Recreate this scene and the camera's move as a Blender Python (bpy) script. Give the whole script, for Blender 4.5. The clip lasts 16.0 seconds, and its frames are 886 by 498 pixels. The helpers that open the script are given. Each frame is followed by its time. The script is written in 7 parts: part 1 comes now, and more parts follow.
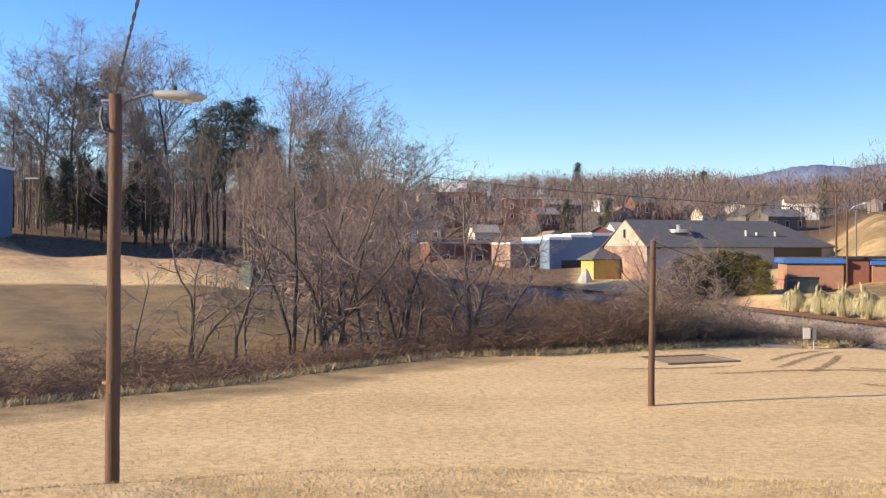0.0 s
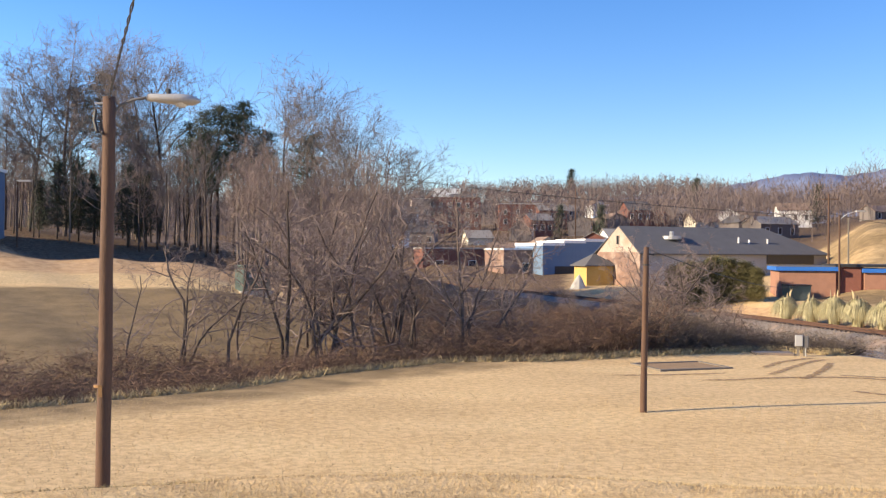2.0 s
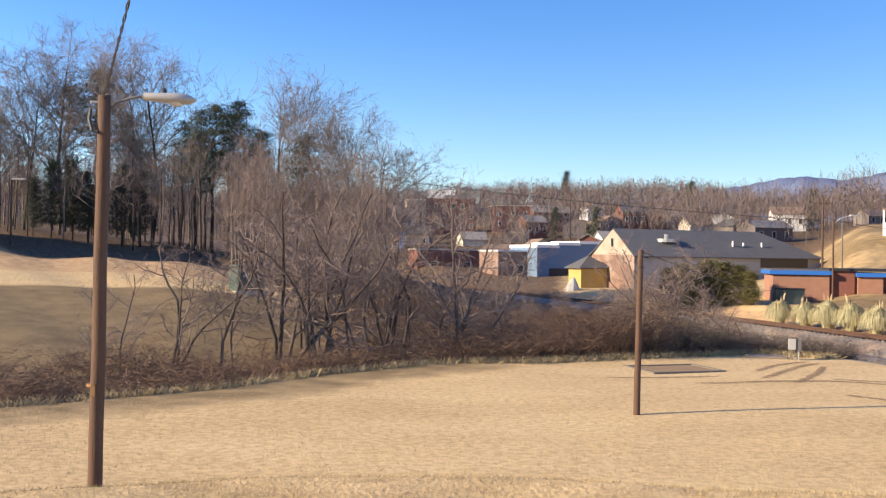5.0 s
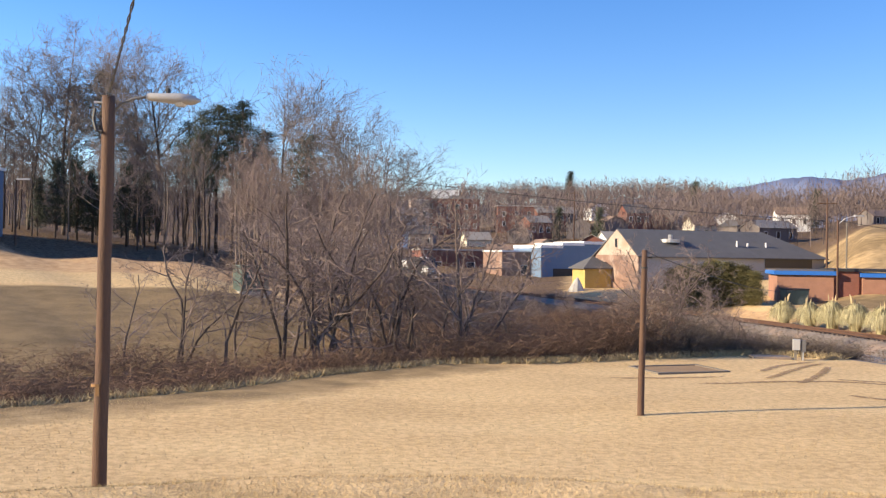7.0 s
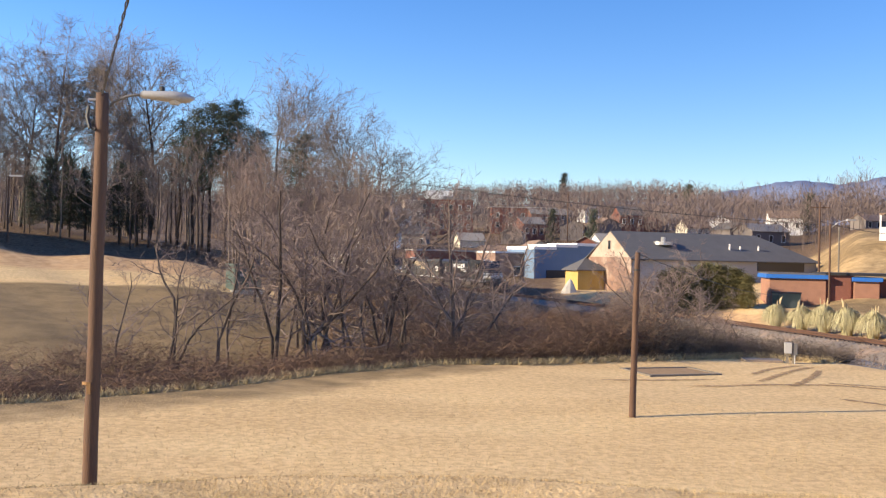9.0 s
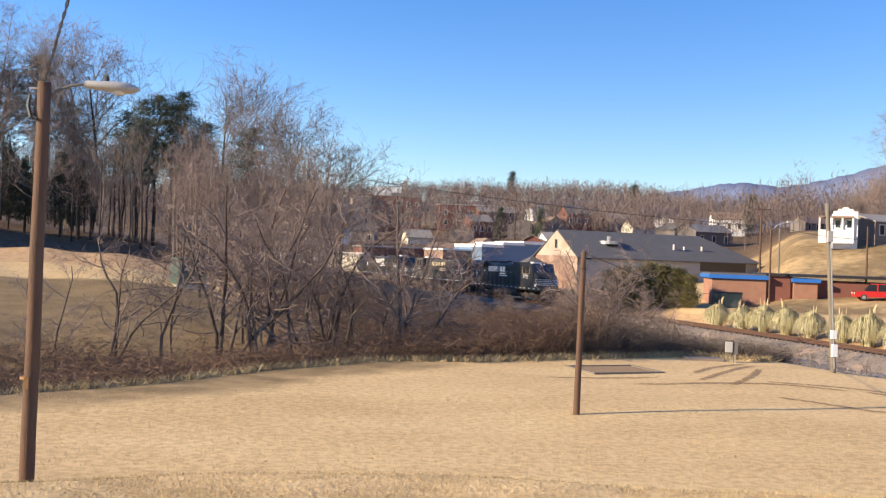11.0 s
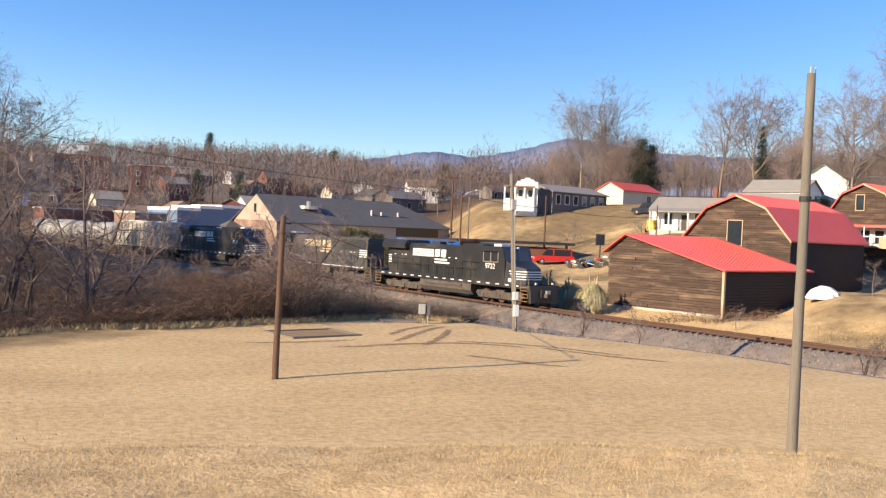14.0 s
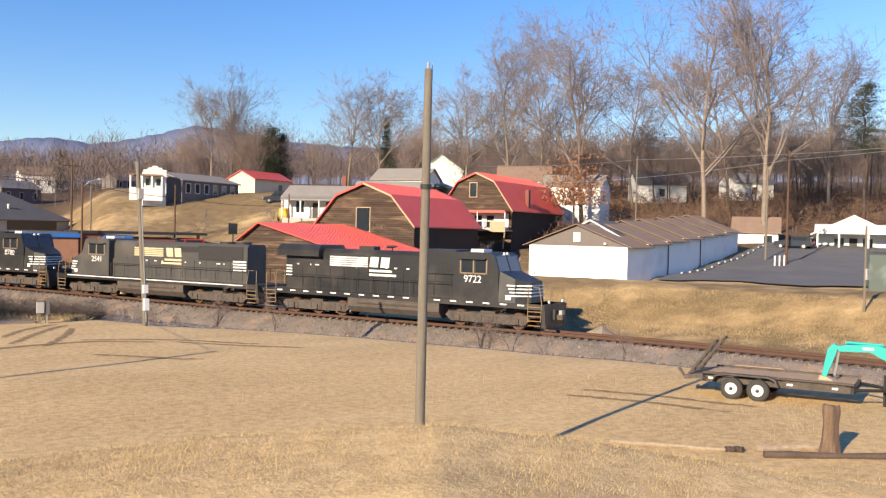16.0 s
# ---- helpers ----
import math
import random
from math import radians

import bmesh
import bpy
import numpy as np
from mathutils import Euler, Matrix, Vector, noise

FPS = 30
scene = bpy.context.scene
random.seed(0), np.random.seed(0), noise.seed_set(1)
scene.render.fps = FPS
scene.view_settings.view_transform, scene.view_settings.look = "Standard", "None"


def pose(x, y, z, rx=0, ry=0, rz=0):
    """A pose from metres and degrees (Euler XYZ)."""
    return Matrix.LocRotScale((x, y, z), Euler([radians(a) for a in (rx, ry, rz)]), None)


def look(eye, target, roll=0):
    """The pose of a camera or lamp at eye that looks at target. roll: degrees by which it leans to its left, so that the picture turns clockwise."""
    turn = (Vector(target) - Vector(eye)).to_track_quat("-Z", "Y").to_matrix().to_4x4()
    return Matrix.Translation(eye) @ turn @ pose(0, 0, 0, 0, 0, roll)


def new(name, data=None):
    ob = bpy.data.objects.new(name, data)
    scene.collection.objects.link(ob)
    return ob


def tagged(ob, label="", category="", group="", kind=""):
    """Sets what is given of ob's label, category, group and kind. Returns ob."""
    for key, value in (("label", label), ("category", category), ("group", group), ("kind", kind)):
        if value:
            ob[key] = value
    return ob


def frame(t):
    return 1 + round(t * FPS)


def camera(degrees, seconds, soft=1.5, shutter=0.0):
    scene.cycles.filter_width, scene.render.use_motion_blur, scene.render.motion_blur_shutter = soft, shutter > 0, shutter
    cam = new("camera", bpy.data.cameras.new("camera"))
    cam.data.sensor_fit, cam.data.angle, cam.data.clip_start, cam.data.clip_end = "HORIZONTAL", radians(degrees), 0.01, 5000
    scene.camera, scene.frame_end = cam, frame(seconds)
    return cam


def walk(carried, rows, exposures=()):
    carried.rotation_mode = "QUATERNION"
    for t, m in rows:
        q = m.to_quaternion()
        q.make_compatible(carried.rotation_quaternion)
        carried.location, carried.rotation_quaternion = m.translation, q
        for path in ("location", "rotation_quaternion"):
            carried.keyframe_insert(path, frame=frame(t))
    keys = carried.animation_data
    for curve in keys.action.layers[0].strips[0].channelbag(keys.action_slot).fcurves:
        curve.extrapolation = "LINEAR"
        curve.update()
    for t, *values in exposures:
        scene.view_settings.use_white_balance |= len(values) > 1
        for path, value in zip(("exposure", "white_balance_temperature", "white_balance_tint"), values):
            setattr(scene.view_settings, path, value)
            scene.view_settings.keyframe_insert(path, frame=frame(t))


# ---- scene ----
EYE = 4.7
cam = camera(49.05, 16.0, soft=1.3)
ROWS = [
    # seconds, yaw, pitch, roll: a hand-held pan from one standpoint
    (0.0, 0.00, 0.00, 0.00), (0.5, 0.18, 0.00, 0.01), (1.0, 0.14, 0.07, 0.10), (1.5, -0.13, 0.14, 0.21),
    (2.0, -0.39, 0.31, 0.36), (2.5, -0.65, 0.47, 0.50), (3.0, -0.89, 0.57, 0.72), (3.5, -0.96, 0.48, 0.79),
    (4.0, -0.93, 0.43, 0.79), (6.5, -0.42, 0.36, 0.74), (7.0, -0.48, 0.40, 0.78), (7.5, -0.57, 0.40, 0.90),
    (8.0, -0.68, 0.41, 1.05), (8.5, -0.79, 0.44, 1.15), (10.2, -1.25, 0.40, 1.80), (10.8, -2.52, 0.14, 2.12),
    (11.0, -3.96, 0.34, 1.96), (11.5, -8.28, 0.61, 1.83), (12.0, -11.30, -0.10, 1.96), (12.5, -13.13, -0.20, 2.17),
    (13.0, -15.38, -0.43, 2.00), (13.5, -18.44, -0.82, 1.75), (14.0, -21.62, -1.06, 2.44), (14.5, -26.82, -1.21, 2.71),
    (15.0, -33.15, -1.68, 2.49), (15.5, -37.66, -0.88, 1.18), (16.0, -43.02, -1.03, 1.31),
]
walk(cam, [(t, pose(0, 0, EYE, 0, 0, yaw) @ pose(0, 0, 0, 90 + pitch) @ pose(0, 0, 0, 0, 0, roll)) for t, yaw, pitch, roll in ROWS],
     exposures=[(0.0, 0.63), (10.0, 0.61), (13.0, 0.54), (15.0, 0.45), (16.0, 0.40)])

# ---- world and sun: clear late winter afternoon, low sun ----
SUN = Vector((-0.965, -0.262, 0.385)).normalized()
world = bpy.data.worlds.new("sky")
scene.world = world
world.use_nodes = True
wn = world.node_tree
sky = wn.nodes.new("ShaderNodeTexSky")
sky.sky_type, sky.sun_disc = "NISHITA", False
sky.sun_elevation, sky.sun_rotation = math.asin(SUN.z), -math.atan2(SUN.x, SUN.y)
sky.air_density, sky.dust_density, sky.ozone_density = 1.0, 0.2, 2.0
deep = wn.nodes.new("ShaderNodeHueSaturation")
deep.inputs["Saturation"].default_value = 1.34
deep.inputs["Hue"].default_value = 0.508
wn.links.new(sky.outputs[0], deep.inputs["Color"])
tint = wn.nodes.new("ShaderNodeMixRGB")
tint.blend_type = "MULTIPLY"
tint.inputs[0].default_value = 1.0
tint.inputs[2].default_value = (0.90, 0.95, 1.14, 1)
wn.links.new(deep.outputs[0], tint.inputs[1])
wn.links.new(tint.outputs[0], wn.nodes["Background"].inputs[0])
wn.nodes["Background"].inputs[1].default_value = 0.13
sun_data = bpy.data.lights.new("sun", "SUN")
sun_data.energy, sun_data.angle, sun_data.color = 6.5, radians(0.5), (1.0, 0.825, 0.60)
sun_ob = new("sun", sun_data)
sun_ob.matrix_world = look((0, 0, 60), Vector((0, 0, 60)) - SUN)


# ---- materials ----
def shade(name, a, b=None, scale=4.0, rough=0.8, metal=0.0, bump=0.0, fine=None, c=None, stretch=(1, 1, 1), vary=0.0, island=0.0, coat=0.0):
    """A surface with two scales of noise between colours a and b, stains of c, and a fine relief."""
    m = bpy.data.materials.new(name)
    m.use_nodes = True
    t = m.node_tree
    n, l = t.nodes, t.links
    bsdf = n["Principled BSDF"]
    bsdf.inputs["Roughness"].default_value, bsdf.inputs["Metallic"].default_value = rough, metal
    bsdf.inputs["Coat Weight"].default_value = coat
    co, mp = n.new("ShaderNodeTexCoord"), n.new("ShaderNodeMapping")
    mp.inputs["Scale"].default_value = stretch
    l.new(co.outputs["Object"], mp.inputs["Vector"])
    big, small = n.new("ShaderNodeTexNoise"), n.new("ShaderNodeTexNoise")
    big.inputs["Scale"].default_value, big.inputs["Detail"].default_value = scale, 6
    small.inputs["Scale"].default_value, small.inputs["Detail"].default_value = fine or scale * 9, 4
    for q in (big, small):
        l.new(mp.outputs[0], q.inputs["Vector"])
    b = b or tuple(v * 0.7 for v in a)
    ramp = n.new("ShaderNodeValToRGB")
    ramp.color_ramp.elements[0].position, ramp.color_ramp.elements[1].position = 0.32, 0.68
    ramp.color_ramp.elements[0].color, ramp.color_ramp.elements[1].color = (*a, 1), (*b, 1)
    add = n.new("ShaderNodeMath")
    add.operation = "MULTIPLY_ADD"
    l.new(small.outputs["Fac"], add.inputs[0])
    add.inputs[1].default_value = 0.5
    half = n.new("ShaderNodeMath")
    half.operation = "MULTIPLY"
    half.inputs[1].default_value = 0.5
    l.new(big.outputs["Fac"], half.inputs[0])
    l.new(half.outputs[0], add.inputs[2])
    l.new(add.outputs[0], ramp.inputs[0])
    col = ramp.outputs[0]
    if c:
        stain, mix = n.new("ShaderNodeTexNoise"), n.new("ShaderNodeMixRGB")
        stain.inputs["Scale"].default_value, stain.inputs["Detail"].default_value = scale * 0.45, 5
        l.new(mp.outputs[0], stain.inputs["Vector"])
        rr = n.new("ShaderNodeValToRGB")
        rr.color_ramp.elements[0].position, rr.color_ramp.elements[1].position = 0.52, 0.66
        l.new(stain.outputs["Fac"], rr.inputs[0])
        l.new(rr.outputs[0], mix.inputs[0])
        l.new(col, mix.inputs[1])
        mix.inputs[2].default_value = (*c, 1)
        col = mix.outputs[0]
    if vary or island:
        hsv, rng = n.new("ShaderNodeHueSaturation"), n.new("ShaderNodeMapRange")
        source = n.new("ShaderNodeObjectInfo").outputs["Random"] if vary else n.new("ShaderNodeNewGeometry").outputs["Random Per Island"]
        amount = vary or island
        rng.inputs[3].default_value, rng.inputs[4].default_value = 1 - amount, 1 + amount
        l.new(source, rng.inputs[0])
        l.new(rng.outputs[0], hsv.inputs["Value"])
        l.new(col, hsv.inputs["Color"])
        col = hsv.outputs[0]
    l.new(col, bsdf.inputs["Base Color"])
    if bump:
        bp = n.new("ShaderNodeBump")
        bp.inputs["Strength"].default_value, bp.inputs["Distance"].default_value = 1.0, bump
        l.new(add.outputs[0], bp.inputs["Height"])
        l.new(bp.outputs[0], bsdf.inputs["Normal"])
    return m


def ground_shade():
    """Dry lawn, with olive grass, bare clay, leaf litter and gravel blended in where the sheet says so."""
    m = bpy.data.materials.new("dry grass ground")
    m.use_nodes = True
    t = m.node_tree
    n, l = t.nodes, t.links
    bsdf = n["Principled BSDF"]
    bsdf.inputs["Roughness"].default_value = 0.95
    bsdf.inputs["Specular IOR Level"].default_value = 0.15
    co = n.new("ShaderNodeTexCoord")

    def noisy(scale, detail=6, stretch=None):
        q = n.new("ShaderNodeTexNoise")
        q.inputs["Scale"].default_value, q.inputs["Detail"].default_value = scale, detail
        if stretch:
            mp = n.new("ShaderNodeMapping")
            mp.inputs["Scale"].default_value = stretch
            l.new(co.outputs["Object"], mp.inputs[0])
            l.new(mp.outputs[0], q.inputs["Vector"])
        else:
            l.new(co.outputs["Object"], q.inputs["Vector"])
        return q.outputs["Fac"]

    def ramp(fac, *stops):
        q = n.new("ShaderNodeValToRGB")
        els = q.color_ramp.elements
        while len(els) < len(stops):
            els.new(0.5)
        for e, (p, c) in zip(els, stops):
            e.position, e.color = p, (*c, 1)
        l.new(fac, q.inputs[0])
        return q.outputs[0]

    def mixed(fac, a, b, kind="MIX"):
        q = n.new("ShaderNodeMixRGB")
        q.blend_type = kind
        if isinstance(fac, float):
            q.inputs[0].default_value = fac
        else:
            l.new(fac, q.inputs[0])
        l.new(a, q.inputs[1]), l.new(b, q.inputs[2])
        return q.outputs[0]

    wide, mid, fine, streak = noisy(0.09), noisy(0.8), noisy(22, 3), noisy(0.35, 5, (0.5, 2.2, 1))
    straw = ramp(wide, (0.35, (0.54, 0.35, 0.165)), (0.5, (0.64, 0.43, 0.205)), (0.65, (0.74, 0.53, 0.26)))
    straw = mixed(0.55, straw, ramp(streak, (0.38, (0.44, 0.28, 0.125)), (0.60, (0.74, 0.52, 0.255))))
    straw = mixed(0.36, straw, ramp(mid, (0.40, (0.44, 0.29, 0.13)), (0.58, (0.72, 0.51, 0.26))))
    straw = mixed(0.46, straw, ramp(fine, (0.38, (0.24, 0.155, 0.068)), (0.58, (0.86, 0.65, 0.345))))
    straw = mixed(0.30, straw, ramp(noisy(75, 2), (0.36, (0.26, 0.17, 0.075)), (0.60, (0.92, 0.70, 0.38))))
    straw = mixed(0.42, straw, ramp(noisy(4.5, 5), (0.38, (0.33, 0.215, 0.095)), (0.60, (0.78, 0.56, 0.285))))
    straw = mixed(0.24, straw, ramp(noisy(0.17, 5, (0.7, 1.7, 1)), (0.38, (0.45, 0.29, 0.135)), (0.52, (0.65, 0.445, 0.22)), (0.64, (0.76, 0.565, 0.29))))
    olive = ramp(mid, (0.35, (0.17, 0.115, 0.058)), (0.62, (0.29, 0.20, 0.10)))
    olive = mixed(0.45, olive, ramp(fine, (0.38, (0.12, 0.085, 0.042)), (0.62, (0.36, 0.265, 0.14))))
    clay = ramp(noisy(1.3), (0.35, (0.43, 0.27, 0.135)), (0.62, (0.57, 0.38, 0.205)))
    litter = ramp(noisy(3.0), (0.35, (0.075, 0.048, 0.030)), (0.62, (0.20, 0.135, 0.082)))
    stone = n.new("ShaderNodeTexVoronoi")
    stone.inputs["Scale"].default_value = 7.0
    l.new(co.outputs["Object"], stone.inputs["Vector"])
    gravel = ramp(stone.outputs["Color"], (0.1, (0.12, 0.105, 0.09)), (0.9, (0.32, 0.285, 0.25)))
    zone, sep = n.new("ShaderNodeAttribute"), n.new("ShaderNodeSeparateColor")
    zone.attribute_name = "zones"
    l.new(zone.outputs["Color"], sep.inputs[0])

    def edge(channel):
        q, r = n.new("ShaderNodeMath"), n.new("ShaderNodeValToRGB")
        q.operation = "MULTIPLY_ADD"
        q.inputs[1].default_value = 0.5
        l.new(noisy(0.7), q.inputs[0]), l.new(channel, q.inputs[2])
        r.color_ramp.elements[0].position, r.color_ramp.elements[1].position = 0.55, 0.9
        l.new(q.outputs[0], r.inputs[0])
        return r.outputs[0]

    col = mixed(edge(zone.outputs["Alpha"]), straw, olive)
    col = mixed(edge(sep.outputs[1]), col, clay)
    col = mixed(edge(sep.outputs[2]), col, litter)
    col = mixed(edge(sep.outputs[0]), col, gravel)
    l.new(col, bsdf.inputs["Base Color"])
    bp = n.new("ShaderNodeBump")
    bp.inputs["Distance"].default_value = 0.03
    bp.inputs["Strength"].default_value = 0.6
    l.new(fine, bp.inputs["Height"])
    l.new(bp.outputs[0], bsdf.inputs["Normal"])
    return m


GROUND = ground_shade()
POLE_WOOD = shade("creosoted pole wood", (0.135, 0.070, 0.038), (0.058, 0.031, 0.019), 2.2, 0.8, bump=0.01, stretch=(6, 6, 0.5), c=(0.10, 0.055, 0.035))
GREY_WOOD = shade("weathered grey wood", (0.215, 0.185, 0.145), (0.125, 0.108, 0.085), 2.0, 0.85, bump=0.01, stretch=(7, 7, 0.5), c=(0.15, 0.13, 0.10))
STEEL = shade("galvanised steel", (0.52, 0.52, 0.50), (0.42, 0.42, 0.41), 3, 0.45, 0.7)
ARM_GREY = shade("dull dark bracket", (0.14, 0.13, 0.125), (0.10, 0.095, 0.09), 5, 0.6)
LAMP_GREY = shade("grey lamp housing", (0.40, 0.39, 0.375), (0.32, 0.31, 0.30), 5, 0.5)
DARK = shade("black rubber and iron", (0.018, 0.018, 0.018), (0.035, 0.032, 0.03), 6, 0.6)
LENS = shade("lamp glass", (0.6, 0.6, 0.58), (0.5, 0.5, 0.48), 3, 0.15)
BARK = shade("tree bark", (0.105, 0.076, 0.060), (0.055, 0.040, 0.033), 2.5, 0.9, vary=0.3)
PALE_BARK = shade("pale bark", (0.27, 0.215, 0.17), (0.15, 0.118, 0.092), 2.5, 0.9, vary=0.25)
TWIG = shade("bare twigs", (0.245, 0.182, 0.154), (0.160, 0.118, 0.100), 1.5, 0.9, vary=0.25)
PALE_TWIG = shade("pale bare twigs", (0.235, 0.190, 0.165), (0.160, 0.128, 0.112), 1.5, 0.9, vary=0.2)
RUSSET = shade("russet dead leaves", (0.28, 0.135, 0.065), (0.20, 0.09, 0.045), 1.5, 0.9, island=0.3)
NEEDLE = shade("pine needles", (0.058, 0.068, 0.040), (0.034, 0.044, 0.026), 2.0, 0.75, vary=0.25)
CEDAR = shade("cedar foliage", (0.135, 0.115, 0.042), (0.075, 0.07, 0.026), 2.0, 0.8, vary=0.2)
IVY = shade("evergreen leaves", (0.035, 0.05, 0.022), (0.02, 0.03, 0.013), 2.0, 0.6, vary=0.2)
BRUSH = shade("brown thicket stems", (0.195, 0.118, 0.076), (0.10, 0.060, 0.040), 0.5, 0.9, island=0.5)
GREY_BRUSH = shade("grey thicket stems", (0.135, 0.105, 0.084), (0.075, 0.058, 0.046), 0.5, 0.9, island=0.45)
STRAW = shade("dead grass blades", (0.52, 0.41, 0.23), (0.33, 0.25, 0.13), 0.6, 0.85, island=0.35)
GRASS = shade("dry lawn blades", (0.50, 0.365, 0.185), (0.38, 0.275, 0.135), 0.7, 0.9, island=0.28, c=(0.30, 0.235, 0.11))
PAMPAS = shade("pampas leaf", (0.52, 0.46, 0.27), (0.34, 0.30, 0.15), 1.5, 0.7, island=0.35)
FARWOOD = shade("far bare woods", (0.165, 0.125, 0.112), (0.115, 0.086, 0.078), 0.02, 0.95, island=0.25)
# aerial haze is put into the ridge's blue base colour
RIDGE = shade("distant ridge tinted with haze", (0.175, 0.215, 0.325), (0.15, 0.19, 0.295), 0.003, 1.0)
RUST = shade("rusty rail", (0.13, 0.068, 0.042), (0.085, 0.045, 0.03), 4, 0.7, 0.3)
TIE = shade("creosoted sleeper", (0.12, 0.085, 0.062), (0.07, 0.05, 0.04), 5, 0.9, vary=0.3)
STONES = shade("ballast stone", (0.26, 0.215, 0.175), (0.14, 0.115, 0.092), 1.2, 0.95, fine=9, bump=0.05, island=0.3, c=(0.30, 0.22, 0.16))
LOCO = shade("weathered black locomotive paint", (0.016, 0.016, 0.017), (0.030, 0.029, 0.028), 0.7, 0.42, fine=6, c=(0.055, 0.048, 0.042))
LOCO_GREY = shade("faded black locomotive paint", (0.065, 0.062, 0.058), (0.05, 0.047, 0.044), 0.7, 0.6, fine=6, c=(0.10, 0.088, 0.075))
GRIME = shade("grimy running gear", (0.125, 0.10, 0.082), (0.05, 0.042, 0.036), 1.6, 0.9, fine=12, bump=0.01)
WHITE = shade("white paint", (0.80, 0.79, 0.76), (0.72, 0.71, 0.68), 2, 0.6)
WORN_CREAM = shade("worn cream lettering", (0.72, 0.58, 0.36), (0.55, 0.43, 0.26), 3, 0.7)
HANDRAIL = shade("tan handrail paint", (0.26, 0.185, 0.11), (0.18, 0.13, 0.08), 5, 0.6)
GLASS = shade("dark window glass", (0.02, 0.025, 0.032), (0.03, 0.036, 0.045), 2, 0.06)
HOPPER = shade("weathered cream hopper paint", (0.52, 0.48, 0.39), (0.40, 0.35, 0.27), 0.6, 0.7, fine=5, c=(0.33, 0.26, 0.19))
TANK = shade("grey tank car paint", (0.36, 0.355, 0.34), (0.27, 0.26, 0.25), 0.6, 0.55, c=(0.2, 0.17, 0.14))
RED_ROOF = shade("red metal roofing", (0.68, 0.115, 0.085), (0.56, 0.085, 0.065), 0.5, 0.45, fine=5)
LOG = shade("weathered log boards", (0.115, 0.072, 0.049), (0.040, 0.028, 0.022), 1.3, 0.9, fine=9, bump=0.02, stretch=(0.5, 0.5, 3), vary=0.22, c=(0.185, 0.12, 0.078))
# near-black board colour holds the shade of the barns' unlit sides
BARN_SHADED = shade("barn boards darkened for shade", (0.04, 0.027, 0.02), (0.025, 0.018, 0.013), 1.0, 0.9, bump=0.01)
PALE_TRIM = shade("bare timber trim", (0.50, 0.38, 0.25), (0.40, 0.30, 0.19), 2, 0.8)
SHINGLE = shade("brown shingle roof", (0.30, 0.205, 0.145), (0.22, 0.15, 0.108), 1.0, 0.9, fine=9)
GREY_SHINGLE = shade("grey shingle roof", (0.125, 0.120, 0.118), (0.092, 0.088, 0.088), 0.7, 0.9, fine=9)
LIGHT_SHINGLE = shade("light grey shingle roof", (0.30, 0.275, 0.245), (0.24, 0.22, 0.195), 0.7, 0.9, fine=9)
BLOCK = shade("white painted block", (0.80, 0.79, 0.77), (0.74, 0.73, 0.71), 0.8, 0.8, fine=6, c=(0.70, 0.68, 0.64))
DEPOT_WALL = shade("grey painted wall", (0.36, 0.35, 0.34), (0.31, 0.30, 0.29), 0.6, 0.8)
CREAM_WALL = shade("cream painted wall", (0.66, 0.60, 0.47), (0.58, 0.53, 0.41), 0.6, 0.8)
TAUPE = shade("taupe siding", (0.17, 0.145, 0.135), (0.145, 0.125, 0.115), 1.0, 0.8)
BRICK = shade("orange red brick", (0.36, 0.185, 0.12), (0.25, 0.13, 0.085), 1.2, 0.9, fine=14, island=0.15)
FADED_BRICK = shade("faded sooty brick", (0.28, 0.175, 0.13), (0.19, 0.115, 0.085), 1.0, 0.9, fine=12, c=(0.33, 0.25, 0.20))
DARK_BRICK = shade("dark red brick", (0.22, 0.085, 0.06), (0.16, 0.065, 0.045), 0.8, 0.9, fine=9)
PEELING = shade("peeling cream boards", (0.46, 0.38, 0.31), (0.34, 0.255, 0.195), 0.6, 0.85, fine=4, c=(0.36, 0.21, 0.14))
BLUE = shade("bright blue fascia", (0.03, 0.16, 0.52), (0.025, 0.13, 0.44), 1, 0.5)
BLUE_WALL = shade("slate blue wall", (0.14, 0.21, 0.31), (0.11, 0.17, 0.26), 0.6, 0.8)
YELLOW = shade("yellow wall", (0.48, 0.36, 0.13), (0.40, 0.28, 0.075), 0.8, 0.8)
GREENBOX = shade("green cabinet steel", (0.055, 0.085, 0.075), (0.04, 0.065, 0.058), 1.5, 0.5, c=(0.12, 0.15, 0.13))
CONCRETE = shade("pale concrete", (0.46, 0.43, 0.38), (0.37, 0.345, 0.30), 1.5, 0.9)
ASPHALT = shade("grey asphalt", (0.15, 0.145, 0.14), (0.105, 0.10, 0.098), 0.4, 0.9, fine=14)
EARTH = shade("dark churned soil", (0.34, 0.22, 0.11), (0.22, 0.14, 0.07), 2.5, 0.95)
CLAY = shade("raw clay bank", (0.48, 0.27, 0.14), (0.34, 0.19, 0.10), 1.2, 0.95)
TEAL = shade("turquoise machine paint", (0.015, 0.42, 0.38), (0.012, 0.35, 0.32), 2, 0.4)
DECK = shade("trailer deck timber", (0.40, 0.285, 0.185), (0.27, 0.185, 0.115), 1.5, 0.9, stretch=(0.5, 6, 1))
TYRE = shade("rubber tyre", (0.035, 0.034, 0.033), (0.05, 0.047, 0.043), 4, 0.85)
RED_PAINT = shade("red car paint", (0.55, 0.03, 0.03), (0.47, 0.025, 0.025), 2, 0.3, coat=0.4)
